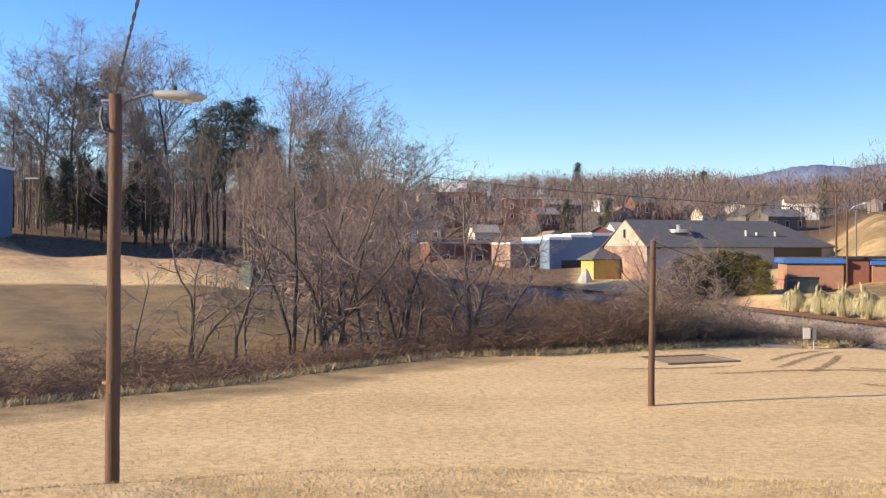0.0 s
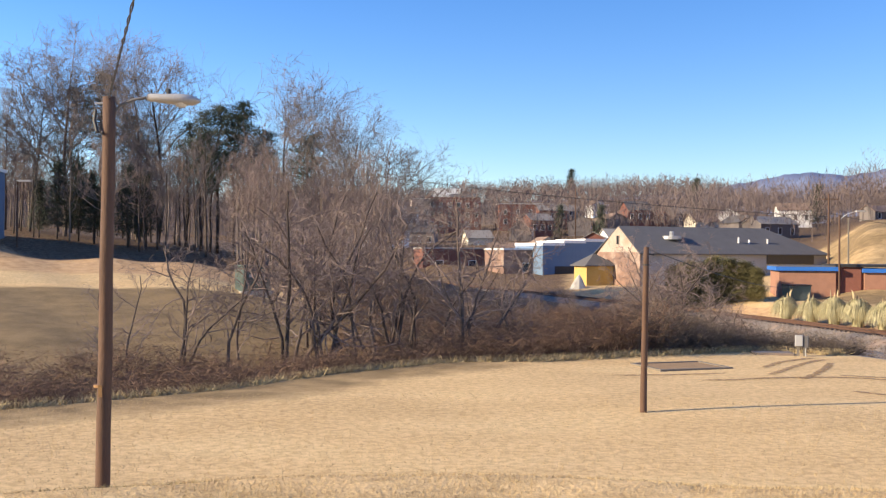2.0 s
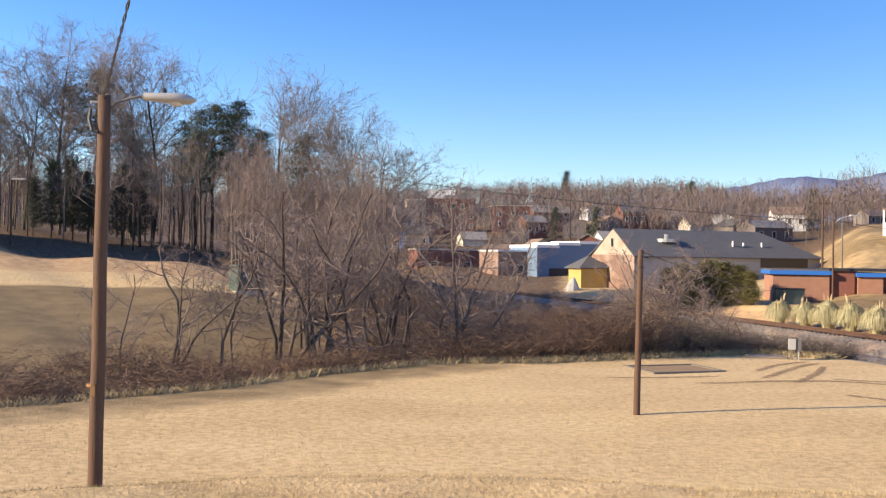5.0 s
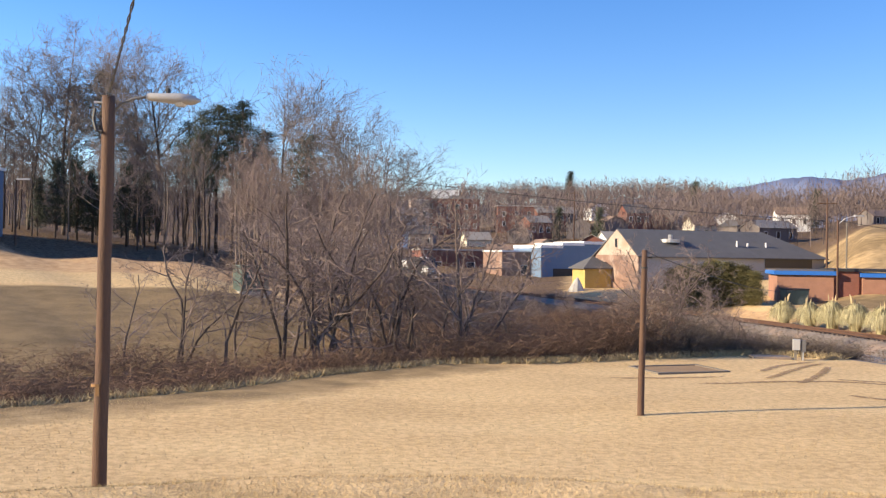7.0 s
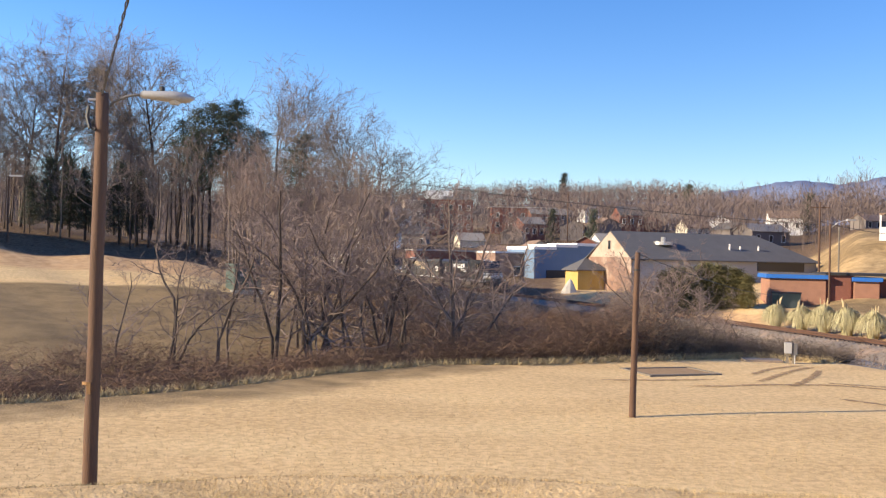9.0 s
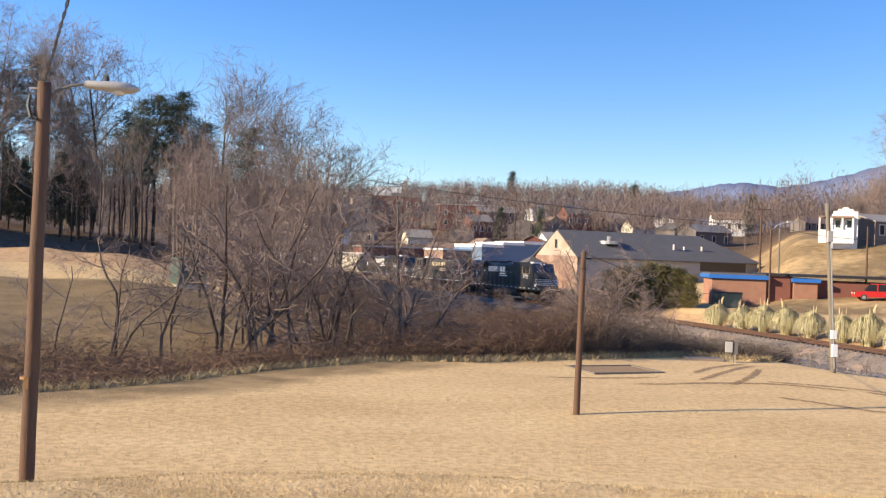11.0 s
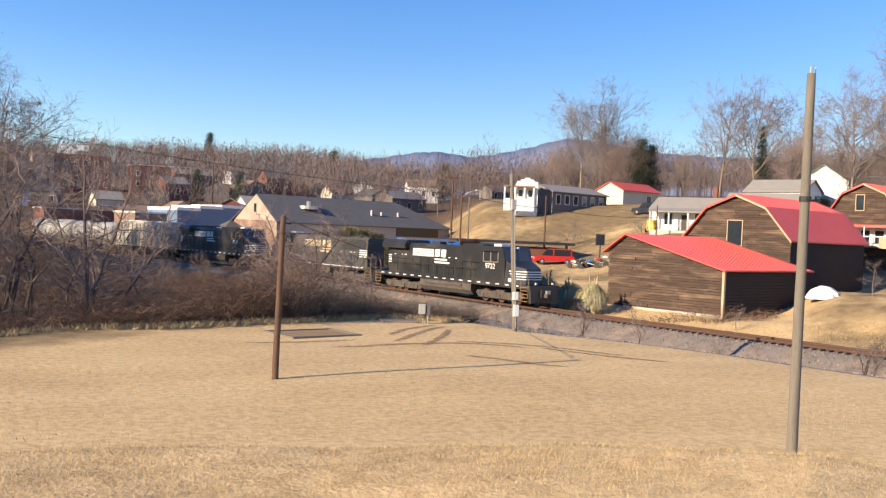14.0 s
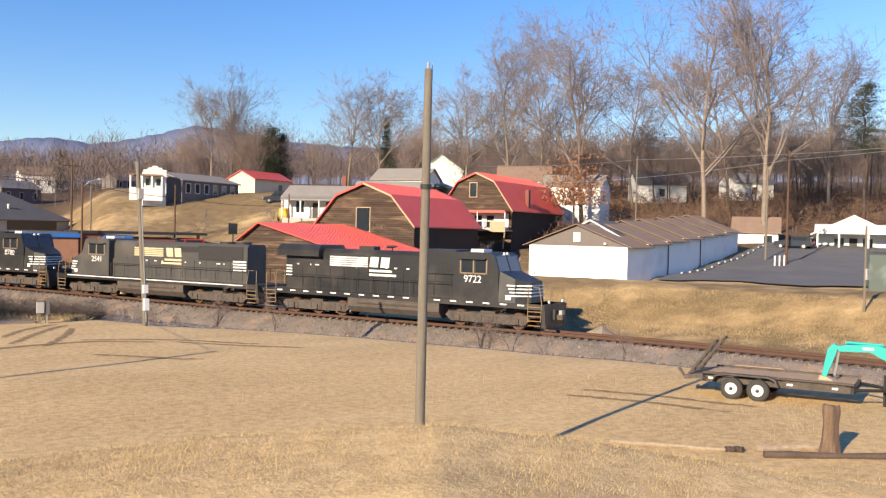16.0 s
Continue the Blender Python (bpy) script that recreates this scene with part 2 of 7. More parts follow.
DARK_PAINT = shade("dark car paint", (0.03, 0.035, 0.045), (0.025, 0.03, 0.04), 2, 0.3, coat=0.4)
SILVER_PAINT = shade("silver car paint", (0.42, 0.43, 0.45), (0.38, 0.39, 0.41), 2, 0.35, 0.3)
CANVAS = shade("white tarpaulin", (0.80, 0.80, 0.78), (0.70, 0.70, 0.68), 2, 0.7)
YELLOW_PLASTIC = shade("yellow plastic", (0.62, 0.42, 0.03), (0.55, 0.36, 0.02), 2, 0.5)
LEAFGREEN = shade("green metal roof", (0.16, 0.30, 0.22), (0.13, 0.26, 0.19), 0.6, 0.6)
STUMP_WOOD = shade("split stump wood", (0.27, 0.18, 0.12), (0.08, 0.052, 0.036), 4, 0.9, bump=0.03, stretch=(3, 3, 0.5), c=(0.15, 0.09, 0.06))
PALE_LOG = shade("bleached log", (0.43, 0.345, 0.25), (0.24, 0.185, 0.13), 3, 0.9, bump=0.02, stretch=(0.4, 4, 4))
AMBER = shade("orange step paint", (0.33, 0.17, 0.05), (0.18, 0.10, 0.04), 4, 0.7)


# ---- building kit ----
class Shape:
    """A bag of vertices and faces that becomes one mesh."""

    def __init__(self):
        self.v, self.f = [], []

    def add(self, vs, fs, m=None):
        k = len(self.v)
        self.v += [tuple(m @ Vector(p)) for p in vs] if m is not None else [tuple(p) for p in vs]
        self.f += [tuple(i + k for i in f) for f in fs]
        return self

    def box(self, x0, x1, y0, y1, z0, z1, m=None, c=0.0):
        """A block; with c its upright edges are chamfered."""
        if c:
            ring = [(x0 + c, y0), (x1 - c, y0), (x1, y0 + c), (x1, y1 - c), (x1 - c, y1), (x0 + c, y1), (x0, y1 - c), (x0, y0 + c)]
            return self.prism(ring, z0, z1, m)
        vs = [(x, y, z) for z in (z0, z1) for x, y in ((x0, y0), (x1, y0), (x1, y1), (x0, y1))]
        return self.add(vs, [(3, 2, 1, 0), (4, 5, 6, 7), (0, 1, 5, 4), (1, 2, 6, 5), (2, 3, 7, 6), (3, 0, 4, 7)], m)

    def prism(self, ring, z0, z1, m=None):
        n = len(ring)
        vs = [(x, y, z0) for x, y in ring] + [(x, y, z1) for x, y in ring]
        fs = [tuple(range(n))[::-1], tuple(range(n, 2 * n))] + [(i, (i + 1) % n, n + (i + 1) % n, n + i) for i in range(n)]
        return self.add(vs, fs, m)

    def slab(self, ring, y0, y1, m=None):
        """A profile in x and z, drawn from y0 to y1."""
        n = len(ring)
        vs = [(x, y0, z) for x, z in ring] + [(x, y1, z) for x, z in ring]
        fs = [tuple(range(n)), tuple(range(n, 2 * n))[::-1]] + [(n + i, n + (i + 1) % n, (i + 1) % n, i) for i in range(n)]
        return self.add(vs, fs, m)

    def end(self, ring, x0, x1, m=None):
        """A profile in y and z, drawn from x0 to x1."""
        n = len(ring)
        vs = [(x0, y, z) for y, z in ring] + [(x1, y, z) for y, z in ring]
        fs = [tuple(range(n))[::-1], tuple(range(n, 2 * n))] + [(i, (i + 1) % n, n + (i + 1) % n, n + i) for i in range(n)]
        return self.add(vs, fs, m)

    def tube(self, points, radii, n=6, m=None, caps=True):
        pts = [Vector(p) for p in points]
        if not hasattr(radii, "__len__"):
            radii = [radii] * len(pts)
        vs, k = [], len(pts)
        for i, p in enumerate(pts):
            d = (pts[min(i + 1, k - 1)] - pts[max(i - 1, 0)])
            d = d.normalized() if d.length > 1e-9 else Vector((0, 0, 1))
            a = d.cross(Vector((0.31, 0.87, 0.19)) if abs(d.z) > 0.5 else Vector((0, 0, 1))).normalized()
            b = d.cross(a)
            for j in range(n):
                w = math.tau * j / n
                vs.append(p + (a * math.cos(w) + b * math.sin(w)) * radii[i])
        fs = [(i * n + j, i * n + (j + 1) % n, (i + 1) * n + (j + 1) % n, (i + 1) * n + j) for i in range(k - 1) for j in range(n)]
        if caps:
            fs += [tuple(range(n))[::-1], tuple(range((k - 1) * n, k * n))]
        return self.add(vs, fs, m)

    def mesh(self, name, smooth=False):
        me = bpy.data.meshes.new(name)
        me.from_pydata(self.v, [], self.f)
        if smooth:
            me.polygons.foreach_set("use_smooth", [True] * len(me.polygons))
        me.update()
        return me


def part(name, shape, material, parent=None, label="", smooth=False):
    me = shape if isinstance(shape, bpy.types.Mesh) else shape.mesh(name, smooth)
    if not me.materials:
        me.materials.append(material)
    ob = new(name, me)
    ob.parent = parent
    return tagged(ob, label)


def thing(name, m, label, category, group="", kind=""):
    ob = new(name)
    ob.matrix_basis = m
    return tagged(ob, label, category, group, kind)


def spot(az, d):
    """The place d metres off in the direction az, in degrees left of straight ahead."""
    return -d * math.sin(radians(az)), d * math.cos(radians(az))


# ---- the line of the railway ----
CURVE = np.array([(36, -110), (44, -60), (47.4, -20), (47.8, 0), (46.9, 19), (45.5, 29), (43.8, 36.4), (38.6, 55.7), (33.1, 74.9), (27.3, 94), (21, 113), (14.3, 131.9),
                  (7.4, 150.7), (0.7, 169.5), (-8, 190), (-24, 216), (-52, 242), (-95, 268), (-150, 295), (-220, 324), (-300, 352)], float)


def smooth_line(points, step=1.0):
    out, k = [], len(points)
    for i in range(k - 1):
        a, b, c, d = points[max(i - 1, 0)], points[i], points[i + 1], points[min(i + 2, k - 1)]
        for s in np.linspace(0, 1, max(2, int(np.linalg.norm(c - b) / step)), endpoint=False):
            out.append(0.5 * (2 * b + (c - a) * s + (2 * a - 5 * b + 4 * c - d) * s * s + (3 * b - a - 3 * c + d) * s ** 3))
    return np.array(out + [points[-1]])


RAILWAY = smooth_line(CURVE)
for _ in range(40):
    RAILWAY[1:-1] = 0.25 * RAILWAY[:-2] + 0.5 * RAILWAY[1:-1] + 0.25 * RAILWAY[2:]
RUN = np.concatenate([[0], np.cumsum(np.linalg.norm(np.diff(RAILWAY, axis=0), axis=1))])


def rail_top(y):
    return float(np.interp(y, [60, 130, 200], [-1.0, -0.42, -0.1]))


def on_track(s):
    """Place, and heading towards smaller y, at the run s along the line."""
    x, y = np.interp(s, RUN, RAILWAY[:, 0]), np.interp(s, RUN, RAILWAY[:, 1])
    x2, y2 = np.interp(s - 1, RUN, RAILWAY[:, 0]), np.interp(s - 1, RUN, RAILWAY[:, 1])
    return x, y, math.atan2(y2 - y, x2 - x)


# ---- the lie of the land ----
FAR = [45, 70, 100, 130, 160, 220, 350, 600, 1100]
LAND = {
    -75: [-1.2, 0.9, 1.5, 4.0, 8, 15, 24, 38, 60],
    -60: [-1.2, 0.9, 1.6, 4.2, 8.5, 15, 24, 38, 60],
    -46: [-1.3, -0.8, -0.2, 3.8, 8.5, 15, 24, 37, 60],
    -36: [-1.4, -1.2, -0.6, 6.3, 10.5, 14, 20, 32, 52],
    -28: [-1.3, -1.2, -0.2, 2.4, 9.5, 12.5, 17, 28, 44],
    -24.5: [-1.2, -1.2, -0.3, 1.9, 9.0, 12.5, 17, 28, 44],
    -21: [-1.2, -1.2, -0.4, 0.4, 2.0, 6.5, 16, 27, 44],
    -13: [-1.0, -0.9, -0.5, 0.0, 0.3, 4, 16, 39, 60],
    -5: [-0.9, -0.8, -0.5, 0.0, 0.0, 3, 15, 37, 60],
    5: [-0.8, 0.9, 2.0, 2.0, 2.0, 4, 12, 30, 60],
    15: [-0.3, 2.3, 4.4, 6.0, 6.0, 8, 12, 28, 60],
    26: [0.0, 2.5, 5.3, 8.0, 9.0, 10, 14, 30, 60],
}
EDGE = np.array([(-60, 2), (-30, 18), (-13.5, 29.5), (-10.7, 31.6), (-7.6, 33.8), (-4.1, 38.6), (0.4, 42.3), (5.4, 43.2), (11, 45.6), (16.5, 48.5),
                 (19.4, 46.5), (20.9, 42), (24.6, 36.4), (26.8, 30), (29.0, 22), (31, 12), (33, -5), (34, -40)], float)


def ease(v, a, b):
    q = np.clip((v - a) / (b - a), 0, 1)
    return q * q * (3 - 2 * q)


def off_line(x, y, line, closed_side=1):
    """Signed distance to a line of points; positive to the left of its direction."""
    best, side = np.full(x.shape, 1e9), np.zeros(x.shape)
    for (ax, ay), (bx, by) in zip(line[:-1], line[1:]):
        dx, dy = bx - ax, by - ay
        s = np.clip(((x - ax) * dx + (y - ay) * dy) / (dx * dx + dy * dy), 0, 1)
        d = np.hypot(x - ax - s * dx, y - ay - s * dy)
        near = d < best
        best = np.where(near, d, best)
        side = np.where(near, np.sign(dx * (y - ay) - dy * (x - ax)), side)
    return best * side


def lumps(x, y, size, seed=0.0):
    return (np.sin(x / size + 1.3 * seed) * np.cos(y / size * 1.17 + seed) + 0.6 * np.sin(x / size * 2.3 + y / size * 1.7 + seed)
            + 0.4 * np.cos(x / size * 3.1 - y / size * 4.3 + 2 * seed)) / 2


def land(x, y):
    """Height of the ground and its cover (gravel, clay, litter, olive grass)."""
    x, y = np.asarray(x, float), np.asarray(y, float)
    r = np.hypot(x, y)
    az = np.degrees(np.arctan2(-x, y))
    keys = sorted(LAND)
    cols = np.stack([np.interp(r, FAR, LAND[k]) for k in keys], -1)
    pos = np.clip(np.interp(az, keys, range(len(keys))), 0, len(keys) - 1.001)
    i = pos.astype(int)
    w = pos - i
    w = w * w * (3 - 2 * w)
    z = np.take_along_axis(cols, i[..., None], -1)[..., 0] * (1 - w) + np.take_along_axis(cols, i[..., None] + 1, -1)[..., 0] * w
    back = ease(y, -5, -40)
    z = z * (1 - back) + 2.0 * back
    q = off_line(x, y, EDGE)                       # beyond the field
    track = off_line(x, y, RAILWAY[::4])           # minus: the camera's side
    track = -track
    a = np.abs(track)
    # the mown field, nearly flat
    field = 0.05 * lumps(x, y, 5.0) + 0.06 * lumps(x, y, 14.0, 2.0)
    rise = ease(q, 0.0, 9.0)
    west = ease(az, -6, 4)
    ditch = -1.1 * np.exp(-((q - 2.6) / 1.6) ** 2) * west
    z = np.where(q > 0, field * (1 - rise) + z * rise, field) + np.where(q > -1, ditch, 0)
    rough = ease(q, 2, 12)
    z = z + rough * (0.12 * lumps(x, y, 2.7, 1.0) + 0.2 * lumps(x, y, 7.0, 3.0)) * ease(r, 400, 80)
    # the lawn on the bank at the camera's feet
    fall = np.interp(az, [-75, -62, -56, -50, -43, -35, -25, -15, 0, 30], [13.2, 12.9, 12.4, 11.8, 11.3, 11.9, 12.4, 12.95, 12.95, 12.9])
    crest = 8.4
    top = EYE - crest * np.tan(np.radians(fall)) + 0.03 * lumps(x, y, 0.9, 1.0)
    top = 2.8 + (top - 2.8) * ease(r, 2.0, 7.0)
    m = 1 - ease(r, crest, crest + 3.4)
    m = np.maximum(m, ease(-y, -3, 3))
    z = z * (1 - m) + np.maximum(top, z) * m
    # railway formation
    rt = np.interp(y, [60, 130, 200], [-1.0, -0.42, -0.1])
    bed = np.clip(rt - 0.45 - 0.42 * np.clip(a - 1.9, 0, 1.8) - 0.05 * np.clip(a - 3.7, 0, 20), -3, 9)
    bed = np.where(track > 0, np.maximum(bed, rt - 0.75), bed)
    cut = 1 - ease(a, 4.0, 11.0)
    z = z * (1 - cut) + (bed - 0.12) * cut
    # the grass bank across the line
    bank = ease(-az, 40.5, 44)
    far_side = track > 0
    rise2 = np.interp(a, [4, 7, 11, 15, 18.5, 26], [-1.6, -1.35, -0.95, 0.45, 1.1, 1.2])
    wbank = bank * far_side * (1 - ease(a, 22, 30)) * ease(a, 3.5, 5.0)
    z = z * (1 - wbank) + (rise2 + 0.07 * lumps(x, y, 1.7)) * wbank
    # mounds of earth on the terrace
    for mx, my, mh, ms in ((-40.0, 81.0, 2.2, 4.4), (-33, 78, 0.3, 3.0), (-27, 81, 0.6, 3.0), (-21, 83, 0.6, 3.5)):
        z = z + mh * np.exp(-((x - mx) ** 2 + ((y - my) * 1.5) ** 2) / ms ** 2)
    gravel = np.where(far_side, 1 - ease(a, 3.2, 4.5), 1 - ease(a, 18, 24)) * ease(q, 0.2, 1.2) * ease(-az, 16, 19)
    gravel = np.maximum(gravel, 1 - ease(a, 3.2, 4.6))
    clay = ease(r, 76, 82) * (1 - ease(r, 100, 114)) * ease(az, 4.5, 8)
    clay = np.maximum(clay, 0.9 * far_side * ease(a, 3.5, 4.5) * (1 - ease(a, 7, 10)) * ease(az, -43, -20))
    litter = ease(r, 100, 112) * ease(az, -1, 5)
    litter = np.maximum(litter, 0.85 * ease(r, 80, 92) * ease(az, -10, -6))
    litter = np.maximum(litter, ease(r, 190, 230))
    litter = np.maximum(litter, ease(q, -0.2, 1.0) * (1 - ease(q, 5, 8)) * ease(az, -24, -20) * (r < 75))
    litter = np.maximum(litter, ease(q, 5, 7) * ease(az, -24, -20) * ease(-az, -5, -1) * (1 - far_side))
    litter = np.maximum(litter, ease(-az, 51, 55) * ease(r, 124, 130))
    litter = np.maximum(litter, 0.55 * ease(-az, 38, 44) * ease(r, 104, 118))
    olive = 0.95 * ease(q, 3, 6) * (1 - ease(r, 67, 71)) * ease(az, 0, 4)
    olive = np.maximum(olive, m * 0.36 * (0.6 + 0.5 * lumps(x, y, 1.8, 4.0)))
    olive = np.maximum(olive, wbank * 0.6 * (1 + 0.4 * lumps(x, y, 3.0, 5.0)))
    olive = np.maximum(olive, 0.62 * ease(r, 98, 108) * ease(-az, 20, 22) * (1 + 0.5 * lumps(x, y, 6.0, 6.0)))
    olive = np.maximum(olive, ease(q, -7, -1.5) * (q < 0.5) * ease(az, -12, 0) * 0.62)
    return z, np.stack([gravel, clay, litter, np.clip(olive, 0, 1)], -1)


def height(x, y):
    return float(land(np.array([x]), np.array([y]))[0][0])


def build_ground():
    spokes = np.radians(np.concatenate([np.arange(-78, 32, 0.5), np.arange(32, 282, 5.0)]))
    rings = np.concatenate([np.arange(0.6, 6, 0.9), np.arange(6, 14, 0.22), np.arange(14, 60, 0.5), np.geomspace(60, 130, 90), np.geomspace(131, 4900, 70)])
    R, A = np.meshgrid(rings, spokes, indexing="ij")
    X, Y = -R * np.sin(A), R * np.cos(A)
    Z, zones = land(X, Y)
    # beyond the woods the land levels out to the horizon
    n, k = len(spokes), len(rings)
    verts = np.stack([X, Y, Z], -1).reshape(-1, 3)
    verts = np.vstack([verts, [[0, 0, float(Z[0].mean())]]])
    faces = [(i * n + j, (i + 1) * n + j, (i + 1) * n + (j + 1) % n, i * n + (j + 1) % n) for i in range(k - 1) for j in range(n)]
    faces += [(k * n, j, (j + 1) % n) for j in range(n)]
    me = bpy.data.meshes.new("ground")
    me.from_pydata(verts.tolist(), [], [f[::-1] for f in faces])
    cover = me.color_attributes.new("zones", "FLOAT_COLOR", "POINT")
    cover.data.foreach_set("color", np.vstack([zones.reshape(-1, 4), [[0, 0, 0, 0.4]]]).ravel())
    me.polygons.foreach_set("use_smooth", [True] * len(me.polygons))
    me.update()
    flip = me.polygons[len(me.polygons) // 3].normal.z < 0
    if flip:
        me.flip_normals()
    me.materials.append(GROUND)
    tagged(new("ground", me), "rolling ground with straw-coloured winter lawn and gravel", "ground", kind="structure")


build_ground()


def sweep(profile, s0, s1, step, lift=0.0):
    """A profile of (offset, height above rail) swept along the railway."""
    sh, n = Shape(), len(profile)
    runs = np.arange(s0, s1, step)
    vs = []
    for s in runs:
        x, y, h = on_track(s)
        nx, ny = -math.sin(h), math.cos(h)
        zt = rail_top(y) + lift
        vs += [(x + nx * o, y + ny * o, zt + z) for o, z in profile]
    fs = [(i * n + j, i * n + j + 1, (i + 1) * n + j + 1, (i + 1) * n + j) for i in range(len(runs) - 1) for j in range(n - 1)]
    return sh.add(vs, fs)


def build_railway():
    root = thing("railway_track", Matrix(), "single railway track with rusty rails on grey ballast", "railway track", kind="structure")
    bed = [(-5.6, -1.62), (-4.4, -1.2), (-3.2, -0.86), (-2.0, -0.28), (-1.5, -0.24), (1.5, -0.24), (2.0, -0.28), (3.2, -0.8), (4.4, -1.1)]
    part("ballast", sweep(bed, 20, RUN[-1] - 5, 1.0), STONES, root, "grey crushed-stone ballast", True)
    for side in (-1, 1):
        o = 0.75 * side
        prof = [(o - 0.07, -0.17), (o - 0.07, -0.15), (o - 0.015, -0.12), (o - 0.015, -0.05), (o - 0.036, -0.04), (o - 0.036, 0.0),
                (o + 0.036, 0.0), (o + 0.036, -0.04), (o + 0.015, -0.05), (o + 0.015, -0.12), (o + 0.07, -0.15), (o + 0.07, -0.17)]
        part("rail", sweep(prof, 20, RUN[-1] - 5, 1.0), RUST, root, "rusty steel rail")
    tie = Shape().box(-0.115, 0.115, -1.3, 1.3, -0.09, 0.09, c=0.02).mesh("sleeper")
    tie.materials.append(TIE)
    near = [s for s in np.arange(85, 245, 0.54)]
    for s in near[:300]:
        x, y, h = on_track(s)
        ob = new("sleeper", tie)
        ob.parent = root
        ob.matrix_basis = pose(x, y, rail_top(y) - 0.235 + random.uniform(-0.012, 0.012), 0, 0, math.degrees(h) + random.uniform(-1.2, 1.2))
    rest = Shape()
    for s in near[300:] + list(np.arange(245, 300, 0.54)):
        x, y, h = on_track(s)
        rest.box(-0.115, 0.115, -1.3, 1.3, -0.09, 0.09, pose(x, y, rail_top(y) - 0.235, 0, 0, math.degrees(h)))
    part("sleepers", rest, TIE, root)


def build_ridges():
    """Two far mountain ridges on the horizon."""
    for name, dist, knots in (("distant_ridge", 4300, [(-2, 3.0), (-14, 3.6), (-17.5, 4.1), (-20.3, 4.62), (-21.5, 4.6), (-23.2, 4.4), (-25.5, 4.85), (-28.6, 5.7), (-31, 5.45), (-34, 5.0), (-40, 4.7), (-55, 4.3), (-80, 4.0)]),):
        az = np.linspace(-2, -80, 300)
        el = np.interp(-az, [-k for k, _ in knots], [e for _, e in knots])
        sh, cols = Shape(), 7
        vs = []
        for i, (a, e) in enumerate(zip(az, el)):
            e = e + 0.03 * math.sin(a * 5) + 0.02 * math.sin(a * 13 + 1)
            for j in range(cols):
                d = dist - 900 * (1 - j / (cols - 1)) + 15 * math.sin(a * 3 + j)
                zz = EYE + dist * math.tan(radians(e)) * (j / (cols - 1)) ** 0.8 if j < cols - 1 else EYE + dist * math.tan(radians(e))
                x, y = spot(a, d)
                vs.append((x, y, zz - (60 if j == 0 else 0)))
            x, y = spot(a, dist + 400)
            vs.append((x, y, -20))
        n = cols + 1
        sh.add(vs, [(i * n + j, i * n + j + 1, (i + 1) * n + j + 1, (i + 1) * n + j) for i in range(len(az) - 1) for j in range(cols)])
        tagged(part(name, sh, RIDGE, None, "", True), "wooded mountain ridge on the horizon, haze put into its blue colour", "mountain", kind="structure")


build_ridges()
build_railway()


# ---- trees ----
def bare_tree(seed, tall, lean=0.0, limbs=11, crown_from=0.35, spread=0.42, forks=5, twigs=5, twig_r=0.012, sides=3, levels=3, fine=3, stem=0.013, wild=0.22, rise=1.0):
    """A leafless tree: the mesh of its trunk and the mesh of its limbs and twigs."""
    rnd = random.Random(seed)
    trunk, crown = Shape(), Shape()
    r0 = tall * stem + 0.02
    pts, p = [], Vector((0, 0, -0.3))
    bend = Vector((rnd.uniform(-1, 1), rnd.uniform(-1, 1), 0)) * 0.05
    for i in range(9):
        pts.append(p.copy())
        p = p + Vector((bend.x * tall / 8 + rnd.uniform(-1, 1) * tall * 0.008 + lean * tall / 8, bend.y * tall / 8 + rnd.uniform(-1, 1) * tall * 0.008, tall * 0.88 / 8))
        bend *= 0.85
    radii = [r0 * (1 - 0.10 * i) for i in range(9)]
    trunk.tube(pts, radii, 7)

    def at(f):
        i = min(int(f * 8), 7)
        return pts[i].lerp(pts[i + 1], f * 8 - i), radii[i] * 0.7

    def grow(base, way, length, r, level):
        n = 3 if level < levels else 2
        line, q, d = [base], base.copy(), way.copy()
        for i in range(n):
            d = (d + Vector((rnd.uniform(-1, 1), rnd.uniform(-1, 1), rnd.uniform(-0.5, 0.9))) * wild).normalized()
            q = q + d * (length / n)
            line.append(q.copy())
        r = max(r, twig_r)
        crown.tube(line, [r * (1 - 0.6 * i / n) if level < levels else max(r * (1 - 0.5 * i / n), twig_r * 0.6) for i in range(n + 1)], 5 if level == 1 else sides, caps=False)
        if level >= levels:
            return
        kids = (forks, twigs, fine)[min(level - 1, 2)]
        for j in range(kids):
            f = rnd.uniform(0.25, 1.0) if j else 1.0
            i = min(int(f * n), n - 1)
            b = line[i].lerp(line[i + 1], f * n - i)
            side = Vector((rnd.uniform(-1, 1), rnd.uniform(-1, 1), rnd.uniform(-0.2, 1.0))).normalized()
            w = (d * 0.75 + side * 0.75).normalized()
            grow(b, w, length * rnd.uniform(0.38, 0.62), r * 0.5, level + 1)

    for i in range(limbs):
        f = crown_from + (1 - crown_from) * (i + rnd.random()) / limbs
        base, r = at(min(f, 0.999))
        a = i * 2.4 + rnd.uniform(-0.5, 0.5)
        up = (rnd.uniform(0.45, 1.0) + 0.5 * f) * rise
        way = Vector((math.cos(a), math.sin(a), up)).normalized()
        grow(base, way, tall * spread * (1.15 - 0.75 * f) * rnd.uniform(0.75, 1.15), r * 0.55, 1)
    return trunk.mesh("trunk", True), crown.mesh("crown")


